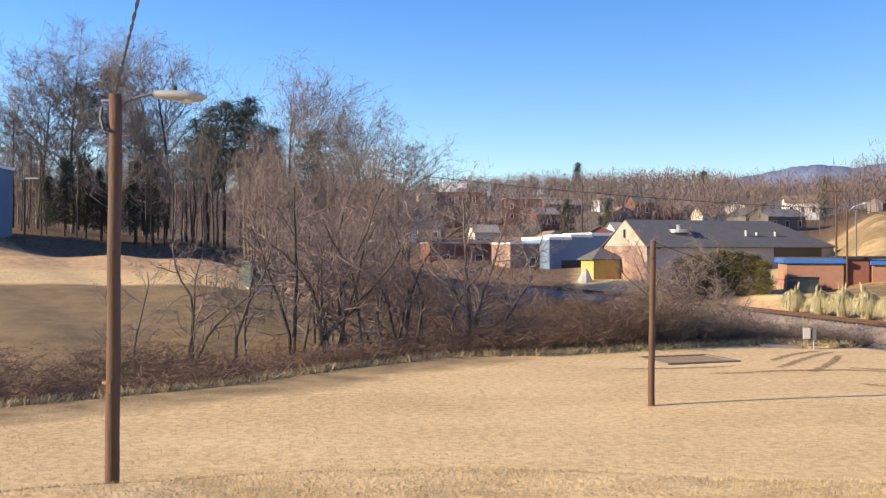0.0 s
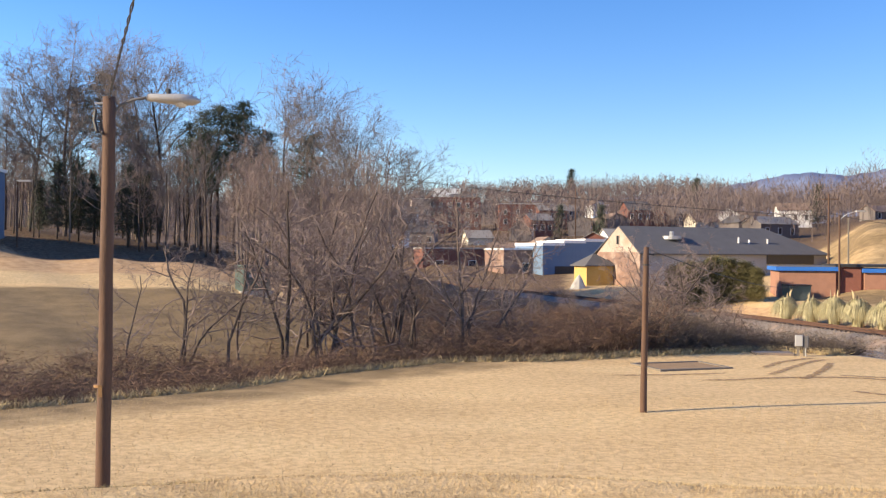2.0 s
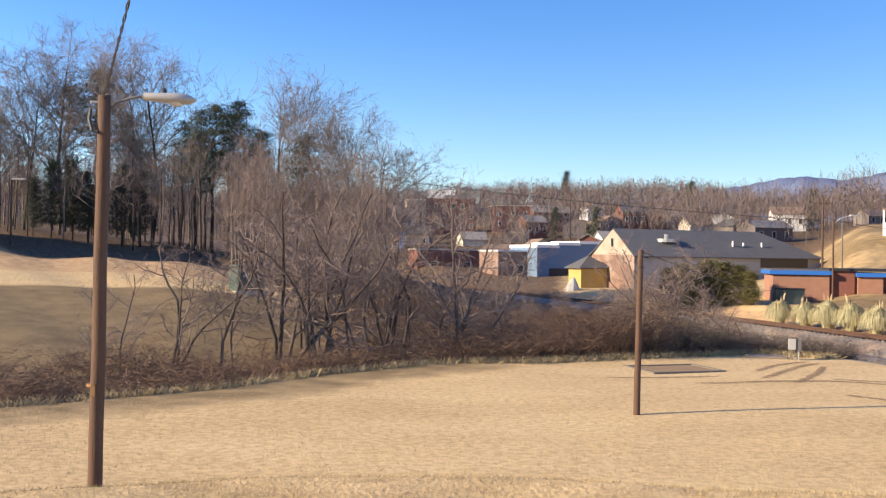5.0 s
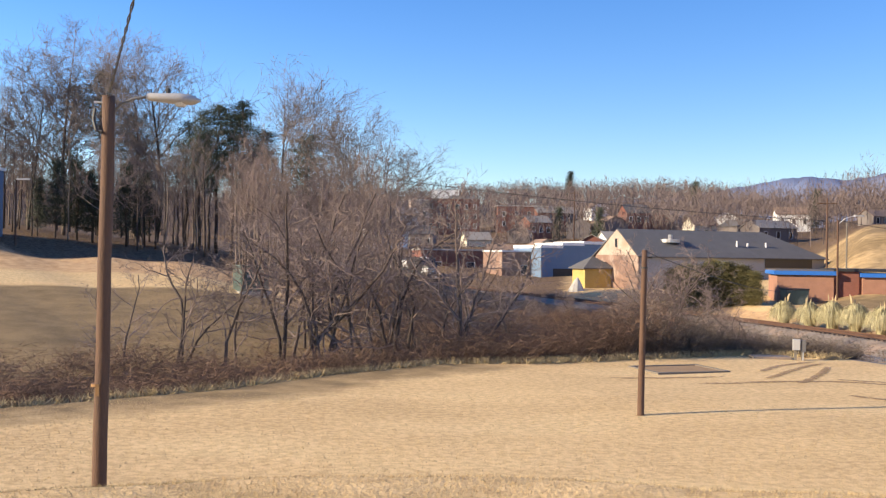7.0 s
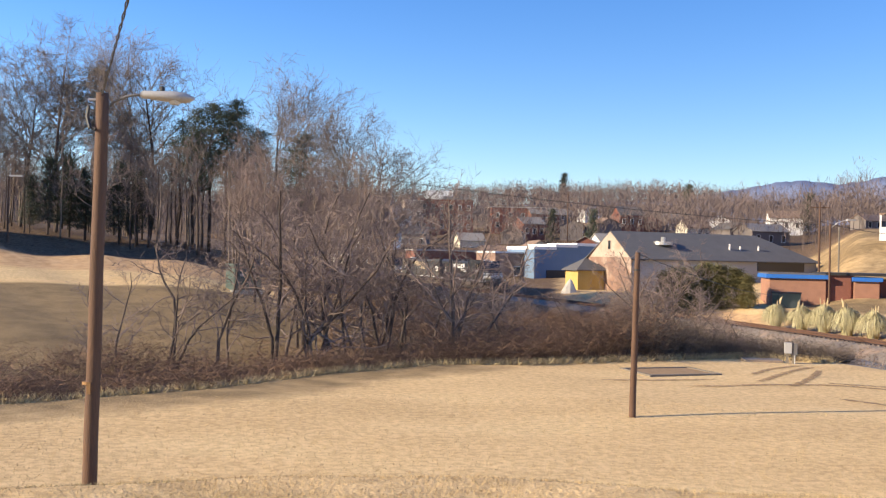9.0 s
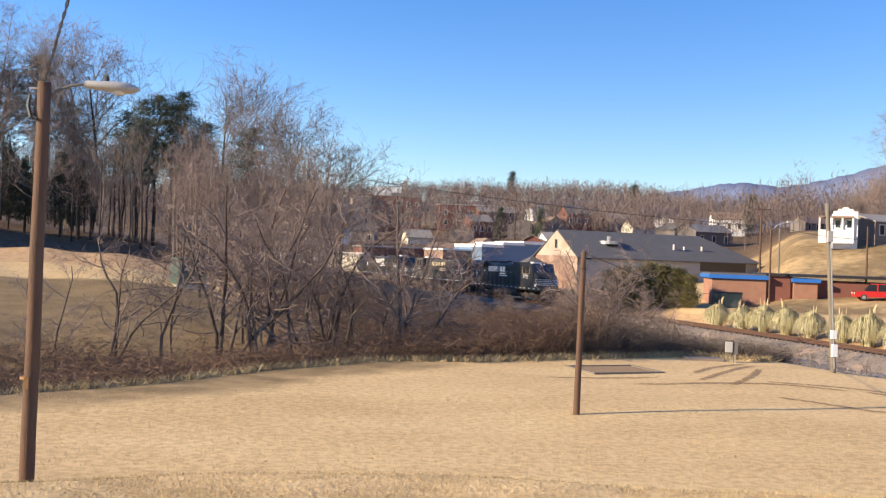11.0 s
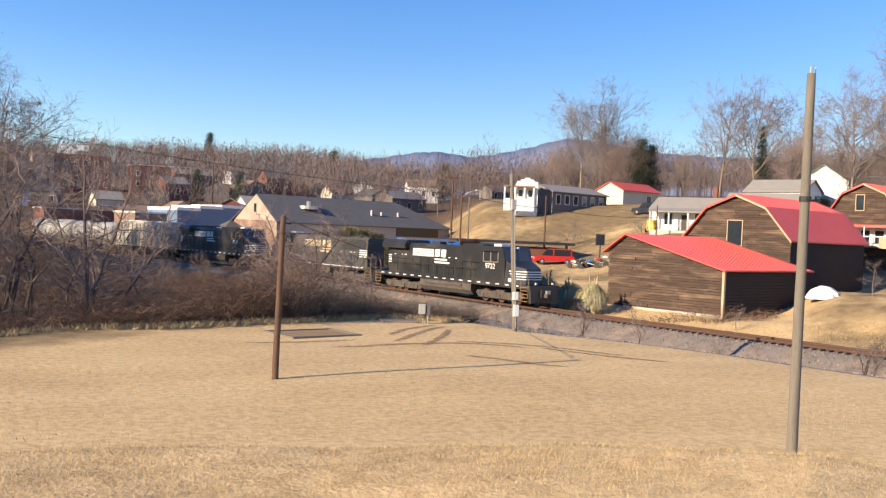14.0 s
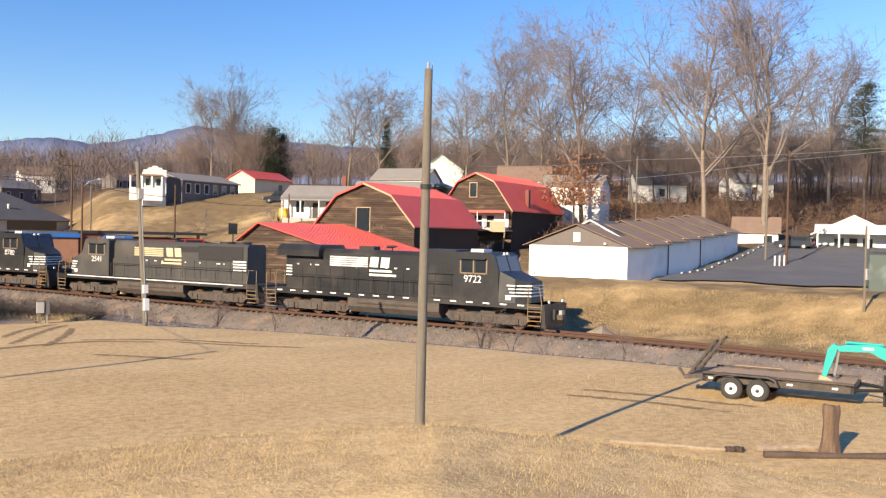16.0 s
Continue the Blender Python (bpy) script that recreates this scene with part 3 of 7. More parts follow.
def forked_tree(seed, tall, stems=1, splay=0.12, low=0.3, twig_r=0.006, kids=(10, 7, 5, 4), girth=0.012, reach=0.5, angle=(28, 58), lift=0.10, wander=0.10):
    """A leafless tree of one or more wandering stems that fork again and again into fine twigs."""
    rnd = random.Random(seed)
    trunk, crown = Shape(), Shape()
    top = len(kids)

    def axis(base, way, length, r, level):
        n = (8, 5, 4, 3, 2)[level]
        line, d, q = [base.copy()], way.normalized(), base.copy()
        for _ in range(n):
            d = (d + Vector((rnd.gauss(0, 1), rnd.gauss(0, 1), rnd.gauss(0, 0.6))) * wander * (1 + 0.55 * level) + Vector((0, 0, lift))).normalized()
            q = q + d * (length / n)
            line.append(q.copy())
        r = max(r, twig_r)
        tip = 0.28 if level == 0 else 0.4
        shape = trunk if level == 0 else crown
        shape.tube(line, [max(r * (1 - (1 - tip) * i / n), twig_r * 0.7) for i in range(n + 1)], (7, 5, 3, 3, 3)[level], caps=False)
        if level >= top:
            return
        for j in range(kids[level]):
            f = low + (1 - low) * (j + rnd.random()) / kids[level] if level == 0 else rnd.uniform(0.18, 1.0)
            f = min(f, 0.995)
            i = int(f * n)
            b = line[i].lerp(line[i + 1], f * n - i)
            along = (line[i + 1] - line[i]).normalized()
            side = along.cross(Vector((rnd.gauss(0, 1), rnd.gauss(0, 1), rnd.gauss(0, 1)))).normalized()
            w = radians(rnd.uniform(*angle))
            grown = reach * (1.25 - 0.75 * f) * rnd.uniform(0.6, 1.2) if level == 0 else rnd.uniform(0.32, 0.62)
            axis(b, along * math.cos(w) + side * math.sin(w), length * grown, r * (1 - 0.6 * f) * 0.55, level + 1)

    for k in range(stems):
        a = k * math.tau / stems + rnd.uniform(-0.5, 0.5)
        out = splay * (rnd.uniform(0.5, 1.4) if stems > 1 else rnd.uniform(0.2, 1.0))
        foot = Vector((math.cos(a), math.sin(a), 0)) * (0.018 * tall if stems > 1 else 0)
        axis(foot + Vector((0, 0, -0.3)), Vector((math.cos(a) * out, math.sin(a) * out, 1)), tall * (0.93 if k == 0 else rnd.uniform(0.6, 0.95)), (tall * girth + 0.02) * (1 if k == 0 else 0.8), 0)
    return trunk.mesh("trunk", True), crown.mesh("crown")


def needle_tree(seed, tall, bare=0.45, wide=0.2, clumps=120, top_heavy=True, blade=0.55):
    rnd = random.Random(seed)
    trunk, crown = Shape(), Shape()
    pts = [Vector((rnd.uniform(-1, 1) * 0.006 * tall * i, rnd.uniform(-1, 1) * 0.006 * tall * i, tall * i / 7 - (0.3 if i == 0 else 0))) for i in range(8)]
    trunk.tube(pts, [tall * 0.012 * (1 - 0.11 * i) + 0.02 for i in range(8)], 6)
    for k in range(clumps):
        f = bare + (1 - bare) * ((k + rnd.random()) / clumps)
        i = min(int(f * 7), 6)
        base = pts[i].lerp(pts[i + 1], f * 7 - i)
        a = rnd.uniform(0, math.tau)
        u = (f - bare) / (1 - bare)
        reach = tall * wide * (math.sin(math.pi * min(0.2 + 0.8 * u, 1.0) ** 1.2) ** 0.7 if top_heavy else (1.02 - u)) * rnd.uniform(0.3, 1.0)
        tip = base + Vector((math.cos(a) * reach, math.sin(a) * reach, reach * rnd.uniform(-0.05, 0.4)))
        if k % 3 == 0:
            trunk.tube([base, tip], [0.04, 0.015], 3, caps=False)
        size = blade * rnd.uniform(0.7, 1.4)
        for _ in range(48):
            d = Vector((rnd.gauss(0, 1), rnd.gauss(0, 1), rnd.gauss(0.25, 0.7))).normalized()
            c = tip.lerp(base, abs(rnd.gauss(0, 0.3))) + Vector((rnd.gauss(0, 1), rnd.gauss(0, 1), rnd.gauss(0, 0.32))) * size * 0.85
            s = d.cross(Vector((rnd.random(), rnd.random(), rnd.random()))).normalized() * size * 0.06
            e = c + d * size * rnd.uniform(0.5, 1.0)
            crown.add([c - s, c + s, e], [(0, 1, 2)])
    return trunk.mesh("trunk", True), crown.mesh("crown")


def set_tree(kind, x, y, z, turn, size, label, group, bark, leaf, name="tree", stretch=1.0):
    root = thing(name, Matrix.LocRotScale((x, y, z), Euler((0, 0, turn)), (size, size, size * stretch)), label, "tree", group)
    for nm, me, mat in (("trunk", kind[0], bark), ("crown", kind[1], leaf)):
        if not me.materials:
            me.materials.append(mat)
        ob = new(nm, me)
        ob.parent = root
        ob.material_slots[0].link = "OBJECT"
        ob.material_slots[0].material = mat
    return root


TALL = [bare_tree(10 + i, 20, limbs=13, crown_from=0.34, spread=0.36, forks=5, twigs=5, twig_r=0.018, levels=4, fine=3, stem=0.011, wild=0.4, rise=0.8) for i in range(4)]
SLIM = [bare_tree(30 + i, 16, limbs=12, crown_from=0.36, spread=0.26, forks=5, twigs=4, twig_r=0.016, levels=4, fine=2, stem=0.008, wild=0.46, rise=0.72) for i in range(4)]
SAPLING = [forked_tree(50 + i, 7, stems=(3, 2, 1, 2, 3, 1, 4)[i], splay=(0.22, 0.3, 0.15, 0.16, 0.3, 0.3, 0.34)[i], low=(0.12, 0.2, 0.1, 0.25, 0.15, 0.2, 0.1)[i], kids=(9, 5, 4, 3), girth=0.0095, reach=0.42, wander=0.17, lift=0.03, angle=(30, 66)) for i in range(7)]
BROAD = [forked_tree(70 + i, 22, low=0.26, twig_r=0.017, kids=(15, 9, 7, 4), girth=0.012, reach=0.62, angle=(30, 62), lift=0.085, wander=0.09, splay=0.08) for i in range(4)]
PINE = [needle_tree(90 + i, 20, 0.5, 0.17, 130) for i in range(3)]
YOUNG_PINE = [needle_tree(95 + i, 10, 0.15, 0.26, 140, False, 0.5) for i in range(2)]


def build_woods():
    rnd = random.Random(5)
    # the wood on the terrace
    for k in range(112):
        az = rnd.uniform(2.0, 27.5)
        near = np.interp(az, [2, 6, 10, 16, 22, 28], [86, 88, 92, 103, 112, 112])
        d = near + rnd.random() ** 1.4 * 45
        x, y = spot(az, d)
        z = height(x, y)
        want = np.interp(az, [1, 4, 7, 10, 15, 19, 22, 25, 28], [3.2, 4.6, 5.9, 6.6, 6.8, 7.0, 6.9, 6.2, 6.2]) * rnd.uniform(0.70, 1.05)
        tall = max(9.0, EYE + d * math.tan(radians(want)) - z)
        kind, full = (rnd.choice(TALL), 20) if rnd.random() < 0.45 else (rnd.choice(SLIM), 16)
        pale = rnd.random() < 0.35
        set_tree(kind, x, y, z, rnd.uniform(0, 6.28), tall / full, "tall bare leafless tree at the wood's edge", "trees of the wood", PALE_BARK if pale else BARK, PALE_TWIG if rnd.random() < 0.3 else TWIG)
    # slim pale stems along the wood's front
    for k in range(30):
        az = rnd.uniform(3.0, 12.0)
        d = np.interp(az, [3, 8, 12], [80, 84, 92]) + rnd.uniform(0, 6)
        x, y = spot(az, d)
        set_tree(rnd.choice(SLIM), x, y, height(x, y), rnd.uniform(0, 6.28), rnd.uniform(0.55, 0.85), "slim pale-barked leafless tree", "trees of the wood", PALE_BARK, TWIG)
    # pines
    for az, d, el, s in ((19.05, 128, 9.95, 0), (17.2, 133, 7.6, 1), (13.6, 112, 8.0, 2), (12.7, 112, 8.4, 0), (11.0, 112, 8.6, 1), (11.8, 116, 7.9, 2), (10.2, 114, 7.0, 0), (14.4, 116, 7.4, 1), (7.6, 105, 6.9, 2), (20.6, 132, 9.0, 1), (13.1, 110, 6.8, 1)):
        x, y = spot(az, d)
        z = height(x, y)
        set_tree(PINE[s], x, y, z, az * 3, (EYE + d * math.tan(radians(el)) - z) / 20, "tall dark green pine with a bare lower trunk", "pines", BARK, NEEDLE, "pine_tree")
    for az, d, el in ((21.3, 113, 4.9), (20.2, 115, 5.0), (19.4, 113, 4.4), (17.6, 112, 4.8), (16.6, 114, 4.5), (22.2, 114, 3.9)):
        x, y = spot(az, d)
        z = height(x, y)
        set_tree(YOUNG_PINE[int(d) % 2], x, y, z, az, (EYE + d * math.tan(radians(el)) - z) / 10, "young bushy green pine under bare trees", "pines", BARK, NEEDLE, "pine_tree")
    # trees along the ditch: azimuth, distance, height, kind
    row = [(17.6, 41, 4.6, 2), (14.6, 42, 7.2, 0), (12.2, 42, 7.0, 5), (11.4, 44, 6.2, 2), (8.9, 44, 9.4, 3), (8.2, 45, 9.6, 1), (6.6, 44, 8.8, 0), (5.8, 45, 9.8, 3), (4.9, 47, 10.2, 1), (3.6, 47, 9.0, 1),
           (2.6, 50, 9.4, 0), (1.4, 52, 8.4, 3), (-1.75, 47, 9.7, 3), (-2.85, 48, 8.8, 1), (-0.6, 54, 7.0, 4), (-4.6, 56, 5.4, 6), (7.4, 51, 9.6, 3),
           (-12.6, 66, 7.6, 3), (-13.4, 68, 8.2, 1), (-14.3, 66, 8.0, 0), (-13.0, 64, 6.4, 6), (-15.0, 62, 5.6, 4), (-17.6, 60, 4.0, 6), (-12.0, 70, 6.6, 0), (18.6, 40, 3.8, 2), (-16.0, 63, 4.4, 0), (-11.0, 60, 4.6, 6)]
    row += [(rnd.uniform(0.6, 10.0), rnd.uniform(53, 74), rnd.uniform(6.8, 9.6), rnd.randrange(7)) for _ in range(9)]
    row += [(rnd.uniform(-9, 1), rnd.uniform(56, 88), rnd.uniform(2.4, 3.8), rnd.choice((0, 4, 6))) for _ in range(5)]
    for az, d, tall, k in row:
        x, y = spot(az, d)
        set_tree(SAPLING[k], x, y, height(x, y), rnd.uniform(0, 6.28), tall / 7, "young leafless tree with several wandering stems in the brown thicket" if k != 2 else "slim young leafless tree in the brown thicket", "trees along the ditch", BARK, TWIG)
    # trees on the rise across the railway
    for k in range(135):
        az = rnd.uniform(-74, -25) if k % 2 else rnd.uniform(-74, -42)
        d = rnd.uniform(168, 250)
        x, y = spot(az, d)
        z = height(x, y)
        want = np.interp(-az, [25, 29, 31, 33, 36, 40, 44, 50, 60, 72], [4.3, 5.0, 5.7, 5.3, 6.0, 6.3, 5.4, 5.6, 6.0, 6.4]) * rnd.uniform(0.7, 1.05)
        kind, full = (rnd.choice(BROAD), 22) if k % 3 else (rnd.choice(TALL), 20)
        set_tree(kind, x, y, z, rnd.uniform(0, 6.28), (EYE + d * math.tan(radians(want)) - z) / full, "tall leafless tree behind the houses", "trees on the rise", BARK, rnd.choice((TWIG, PALE_TWIG)))
    for az, d, el, k in ((-30.7, 200, 7.9, 0), (-29.6, 205, 6.7, 1), (-37.3, 190, 7.9, 2), (-39.2, 185, 8.1, 0), (-46.8, 160, 9.7, 1), (-51.1, 140, 10.9, 3), (-58.0, 135, 12.2, 0), (-61.5, 130, 12.0, 1), (-54.0, 165, 9.4, 2), (-44.3, 170, 8.3, 0), (-64.4, 165, 9.0, 1), (-48.6, 175, 9.0, 0), (-59.3, 170, 9.6, 2)):
        x, y = spot(az, d)
        z = height(x, y)
        set_tree(BROAD[k], x, y, z, az, (EYE + d * math.tan(radians(el)) - z) / 22, "large spreading leafless tree with a pale trunk", "large trees on the rise", PALE_BARK, PALE_TWIG)
    for az, d, el, kind in ((-66.4, 150, 8.4, 0),):
        x, y = spot(az, d)
        z = height(x, y)
        set_tree(PINE[kind], x, y, z, az, (EYE + d * math.tan(radians(el)) - z) / 20, "dark evergreen tree among bare trees", "evergreens on the rise", BARK, NEEDLE, "evergreen_tree")
    for az, d, el, size in ((-33.0, 188, 5.75, 1.25), (-33.5, 190, 5.4, 1.1), (-32.6, 190, 5.2, 1.0), (-39.6, 186, 6.6, 0.9)):
        x, y = spot(az, d)
        z = height(x, y)
        tall = EYE + d * math.tan(radians(el)) - z
        set_tree(YOUNG_PINE[1], x, y, z, az, size, "broad dark evergreen tree among bare trees", "evergreens on the rise", BARK, IVY, "evergreen_tree", tall / 10 / size)
    # tall crowns above the wood
    for az, d, el, k in ((20.9, 124, 10.5, 0), (17.0, 122, 9.7, 1), (22.7, 123, 8.7, 2), (23.9, 122, 7.4, 0), (16.0, 121, 9.9, 2), (8.8, 112, 8.2, 1), (6.2, 106, 7.0, 2), (3.0, 98, 6.2, 0), (4.6, 100, 6.6, 1)):
        x, y = spot(az, d)
        z = height(x, y)
        set_tree(BROAD[k], x, y, z, az * 2, (EYE + d * math.tan(radians(el)) - z) / 22, "tall spreading leafless tree above the wood", "trees of the wood", BARK, PALE_TWIG)
    # evergreens of the town
    for az, d, el in ((-7.3, 260, 2.9), (-9.6, 255, 2.9), (-21.5, 300, 3.9), (-15.0, 420, 4.4), (-7.9, 560, 5.0)):
        x, y = spot(az, d)
        z = height(x, y)
        set_tree(YOUNG_PINE[0], x, y, z, az, (EYE + d * math.tan(radians(el)) - z) / 10, "dark evergreen tree in the town", "evergreens of the town", BARK, NEEDLE, "evergreen_tree")


def build_far_woods():
    """Far leafless woods: every tree a stem and a rounded haze of short twigs."""
    rng = np.random.default_rng(8)
    for lo, hi, az0, az1, count, n, width in ((205, 245, -76, -40, 240, 120, 0.035), (228, 330, -76, 30, 1050, 100, 0.05), (330, 520, -76, 30, 1900, 85, 0.085), (520, 760, -76, 30, 2000, 70, 0.13)):
        az, d = np.radians(rng.uniform(az0, az1, count)), rng.uniform(lo, hi, count)
        deg = np.degrees(az)
        keep = ~((lo < 300) & (deg > -12) & (deg < 2) & (rng.random(count) < 0.35))
        az, d = az[keep], d[keep]
        k = len(az)
        x, y = -d * np.sin(az), d * np.cos(az)
        foot = np.stack([x, y, land(x, y)[0]], -1)
        tall = rng.uniform(10, 19, k)
        wide = tall * rng.uniform(0.2, 0.34, k)
        u = rng.normal(0, 1, (k, n, 3))
        u *= (rng.random((k, n, 1)) ** 0.4) / np.linalg.norm(u, axis=2, keepdims=True)
        b = foot[:, None] + np.stack([u[..., 0] * wide[:, None], u[..., 1] * wide[:, None], tall[:, None] * (0.62 + 0.36 * u[..., 2])], -1)
        back = np.stack([u[..., 0] * 0.4 + rng.normal(0, 0.25, (k, n)), u[..., 1] * 0.4 + rng.normal(0, 0.25, (k, n)), rng.uniform(0.3, 1.0, (k, n))], -1)
        a = b - back * (tall * 0.12)[:, None, None]
        a[:, :2] = foot[:, None]
        b[:, :2] = foot[:, None] + np.stack([np.zeros(k), np.zeros(k), tall * 0.7], -1)[:, None]
        a, b = a.reshape(-1, 3), b.reshape(-1, 3)
        side = np.cross(b - a, np.stack([rng.uniform(-1, 1, len(a)), rng.uniform(-1, 1, len(a)), np.full(len(a), 0.2)], -1))
        side *= 1.25 * width / np.maximum(np.linalg.norm(side, axis=1, keepdims=True), 1e-6)
        v = np.stack([a - side, a + side, b], 1).reshape(-1, 3)
        me = bpy.data.meshes.new("far_woods")
        me.from_pydata(v.tolist(), [], np.arange(len(v)).reshape(-1, 3).tolist())
        me.materials.append(FARWOOD)
        tagged(new("far_woods", me), "distant grey-brown leafless woods on the hills", "woods", kind="stuff")


# ---- poles and wires ----
def wire(name, points, sag, radius, material, label, parent=None):
    sh = Shape()
    for a, b in zip(points[:-1], points[1:]):
        a, b = Vector(a), Vector(b)
        sh.tube([a.lerp(b, i / 14) - Vector((0, 0, sag * 4 * (i / 14) * (1 - i / 14))) for i in range(15)], radius, 4)
    ob = part(name, sh, material, parent, label)
    return ob if parent else tagged(ob, category="wire")


def pole(name, x, y, z0, z1, r0, r1, lean, label, wood=POLE_WOOD, category="utility pole"):
    root = thing(name, pose(x, y, z0), label, category, "poles")
    rnd = random.Random(int(abs(x * 10)))
    n, h = 14, z1 - z0
    pts = [(lean * i / n * h + rnd.uniform(-0.004, 0.004), rnd.uniform(-0.004, 0.004), -0.3 + (h + 0.3) * i / n) for i in range(n + 1)]
    part("shaft", Shape().tube(pts, [r0 + (r1 - r0) * i / n for i in range(n + 1)], 14), wood, root, smooth=True)
    return root


def band(root, z, r, material, label, high=0.12, x=0.0, name="band"):
    part(name, Shape().tube([(x, 0, z), (x, 0, z + high)], r, 14), material, root, label)


def cobra_lamp(root, z, way, arm, length, drop=0.0):
    """A curved arm and a long lamp head, on the side way (degrees) of its pole."""
    m = pose(0, 0, z, 0, 0, way)
    pts = [(0.06, 0, -0.3), (0.09, 0, -0.17), (0.18, 0, -0.05), (0.32, 0, 0.02), (0.45, 0, 0.045), (arm, 0, 0.045)]
    part("arm", Shape().tube(pts, 0.016, 8, m), ARM_GREY, root, "dark steel bracket arm", True)
    x0 = arm - 0.05
    ring = [(0, 0.04, 0.03), (0.03, 0.055, 0.045), (0.2, 0.08, 0.055), (0.36, 0.115, 0.068), (0.5, 0.105, 0.06), (length - 0.03, 0.06, 0.03), (length, 0.01, 0.01)]
    sh, n = Shape(), 12
    vs = []
    for dx, w, hh in ring:
        for j in range(n):
            a = math.tau * j / n
            vs.append((x0 + dx, w * math.cos(a), 0.05 + hh * math.sin(a) - 0.04 * dx))
    fs = [(i * n + j, i * n + (j + 1) % n, (i + 1) * n + (j + 1) % n, (i + 1) * n + j) for i in range(len(ring) - 1) for j in range(n)] + [tuple(range(n)), tuple(range((len(ring) - 1) * n, len(ring) * n))]
    head = part("lamp_head", sh.add(vs, fs, m), LAMP_GREY, root, "grey cobra-head lamp housing", True)
    part("photocell", Shape().tube([(x0 + 0.24, 0, 0.09), (x0 + 0.24, 0, 0.15)], [0.033, 0.026], 10, m), DARK, head, "small dark photocell")
    part("lens", Shape().tube([(x0 + 0.38, 0, -0.05), (x0 + 0.38, 0, 0.0)], [0.05, 0.09], 12, m), LENS, head, "clouded glass lens")


def build_poles():
    # the brown street-lamp pole
    x, y = spot(18.93, 11.6)
    root = pole("lamp_pole", x, y, height(x, y), 6.45, 0.089, 0.071, 0.010, "brown wooden pole carrying a grey street lamp", category="lamp pole")
    z0 = root.location.z
    cobra_lamp(root, 6.41 - z0, 8, 0.52, 0.60)
    band(root, 3.18 - z0, 0.087, AMBER, "orange tag strip", 0.03)
    part("tag", Shape().box(0.0, 0.04, -0.105, -0.09, 3.08 - z0, 3.19 - z0), AMBER, root, "orange tag")
    part("clamp", Shape().tube([(-0.075, -0.04, 6.3 - z0), (-0.09, -0.045, 6.18 - z0), (-0.045, -0.075, 6.05 - z0), (0.02, -0.085, 6.03 - z0)], 0.02, 6), DARK, root, "black cable loop")
    part("eye_bolt", Shape().tube([(-0.1, 0, 6.38 - z0), (0.1, 0, 6.38 - z0)], 0.012, 6), STEEL, root)
    # twisted service drop to the house behind
    a, b = Vector((x + 0.05, y, 6.43)), Vector((1.38, -2.6, 6.6))
    drop = Shape()
    for k in (0, math.pi):
        pts = []
        for i in range(140):
            f = i / 139
            p = a.lerp(b, f) - Vector((0, 0, 0.1 * 4 * f * (1 - f)))
            pts.append(p + Vector((math.cos(f * 120 + k), 0, math.sin(f * 120 + k))) * 0.008)
        drop.tube(pts, 0.006, 4)
    tagged(part("service_cable", drop, DARK), "black twisted service cable running up from the lamp pole", "wire")
    # brown pole in the field
    x, y = 6.22, 29.05
    z = height(x, y)
    root = pole("wooden_pole", x, y, z, 4.95, 0.105, 0.082, 0.014, "short brown wooden pole standing in the lawn")
    band(root, 4.4 - z, 0.1, DARK, "dark strap", 0.05, x=0.06)
    part("spike", Shape().tube([(0.1, 0, 4.75 - z), (0.3, 0, 4.72 - z)], 0.02, 5), DARK, root)
    # white-painted meter pole by the gravel
    x, y = 20.83, 42.57
    z = height(x, y)
    root = pole("meter_pole", x, y, z, 7.62, 0.125, 0.1, -0.072, "grey wooden meter pole leaning beside the railway", GREY_WOOD)
    for nm, zz, mat, hh, label in (("meter_box", 0.75, WHITE, 0.55, "white meter box"), ("switch_box", 1.55, WHITE, 0.38, "small white switch box"), ("conduit_head", 5.9, LAMP_GREY, 0.5, "grey transformer can")):
        dx = -0.072 * zz - 0.03
        part(nm, Shape().box(dx - 0.14, dx + 0.12, -0.26, -0.11, zz, zz + hh, c=0.02), mat, root, label)
    part("conduit", Shape().tube([(-0.05, -0.14, 0.2), (-0.40, -0.14, 5.9)], 0.03, 6), STEEL, root, "steel conduit")
    part("insulator", Shape().tube([(-0.72, 0, 7.0), (-0.45, 0, 7.05)], [0.03, 0.05], 6), DARK, root)
    # tall grey pole at the foot of the bank
    x, y = spot(-41.86, 17.4)
    z = height(x, y)
    root = pole("utility_pole", x, y, z, 7.6, 0.098, 0.072, 0.004, "tall weathered grey utility pole below the bank", GREY_WOOD)
    band(root, 5.45 - z, 0.1, DARK, "dark steel band", 0.09, x=0.03)
    part("ground_rod", Shape().tube([(0.10, 0, 0), (0.12, 0, 7.72 - z)], 0.008, 5), STEEL, root, "grounding wire")
    part("cap", Shape().tube([(0.03, 0, 7.58 - z), (0.03, 0, 7.72 - z)], 0.03, 6), STEEL, root)
    part("cleat", Shape().box(0.1, 0.2, -0.03, 0.03, 5.5 - z, 5.58 - z), STEEL, root)
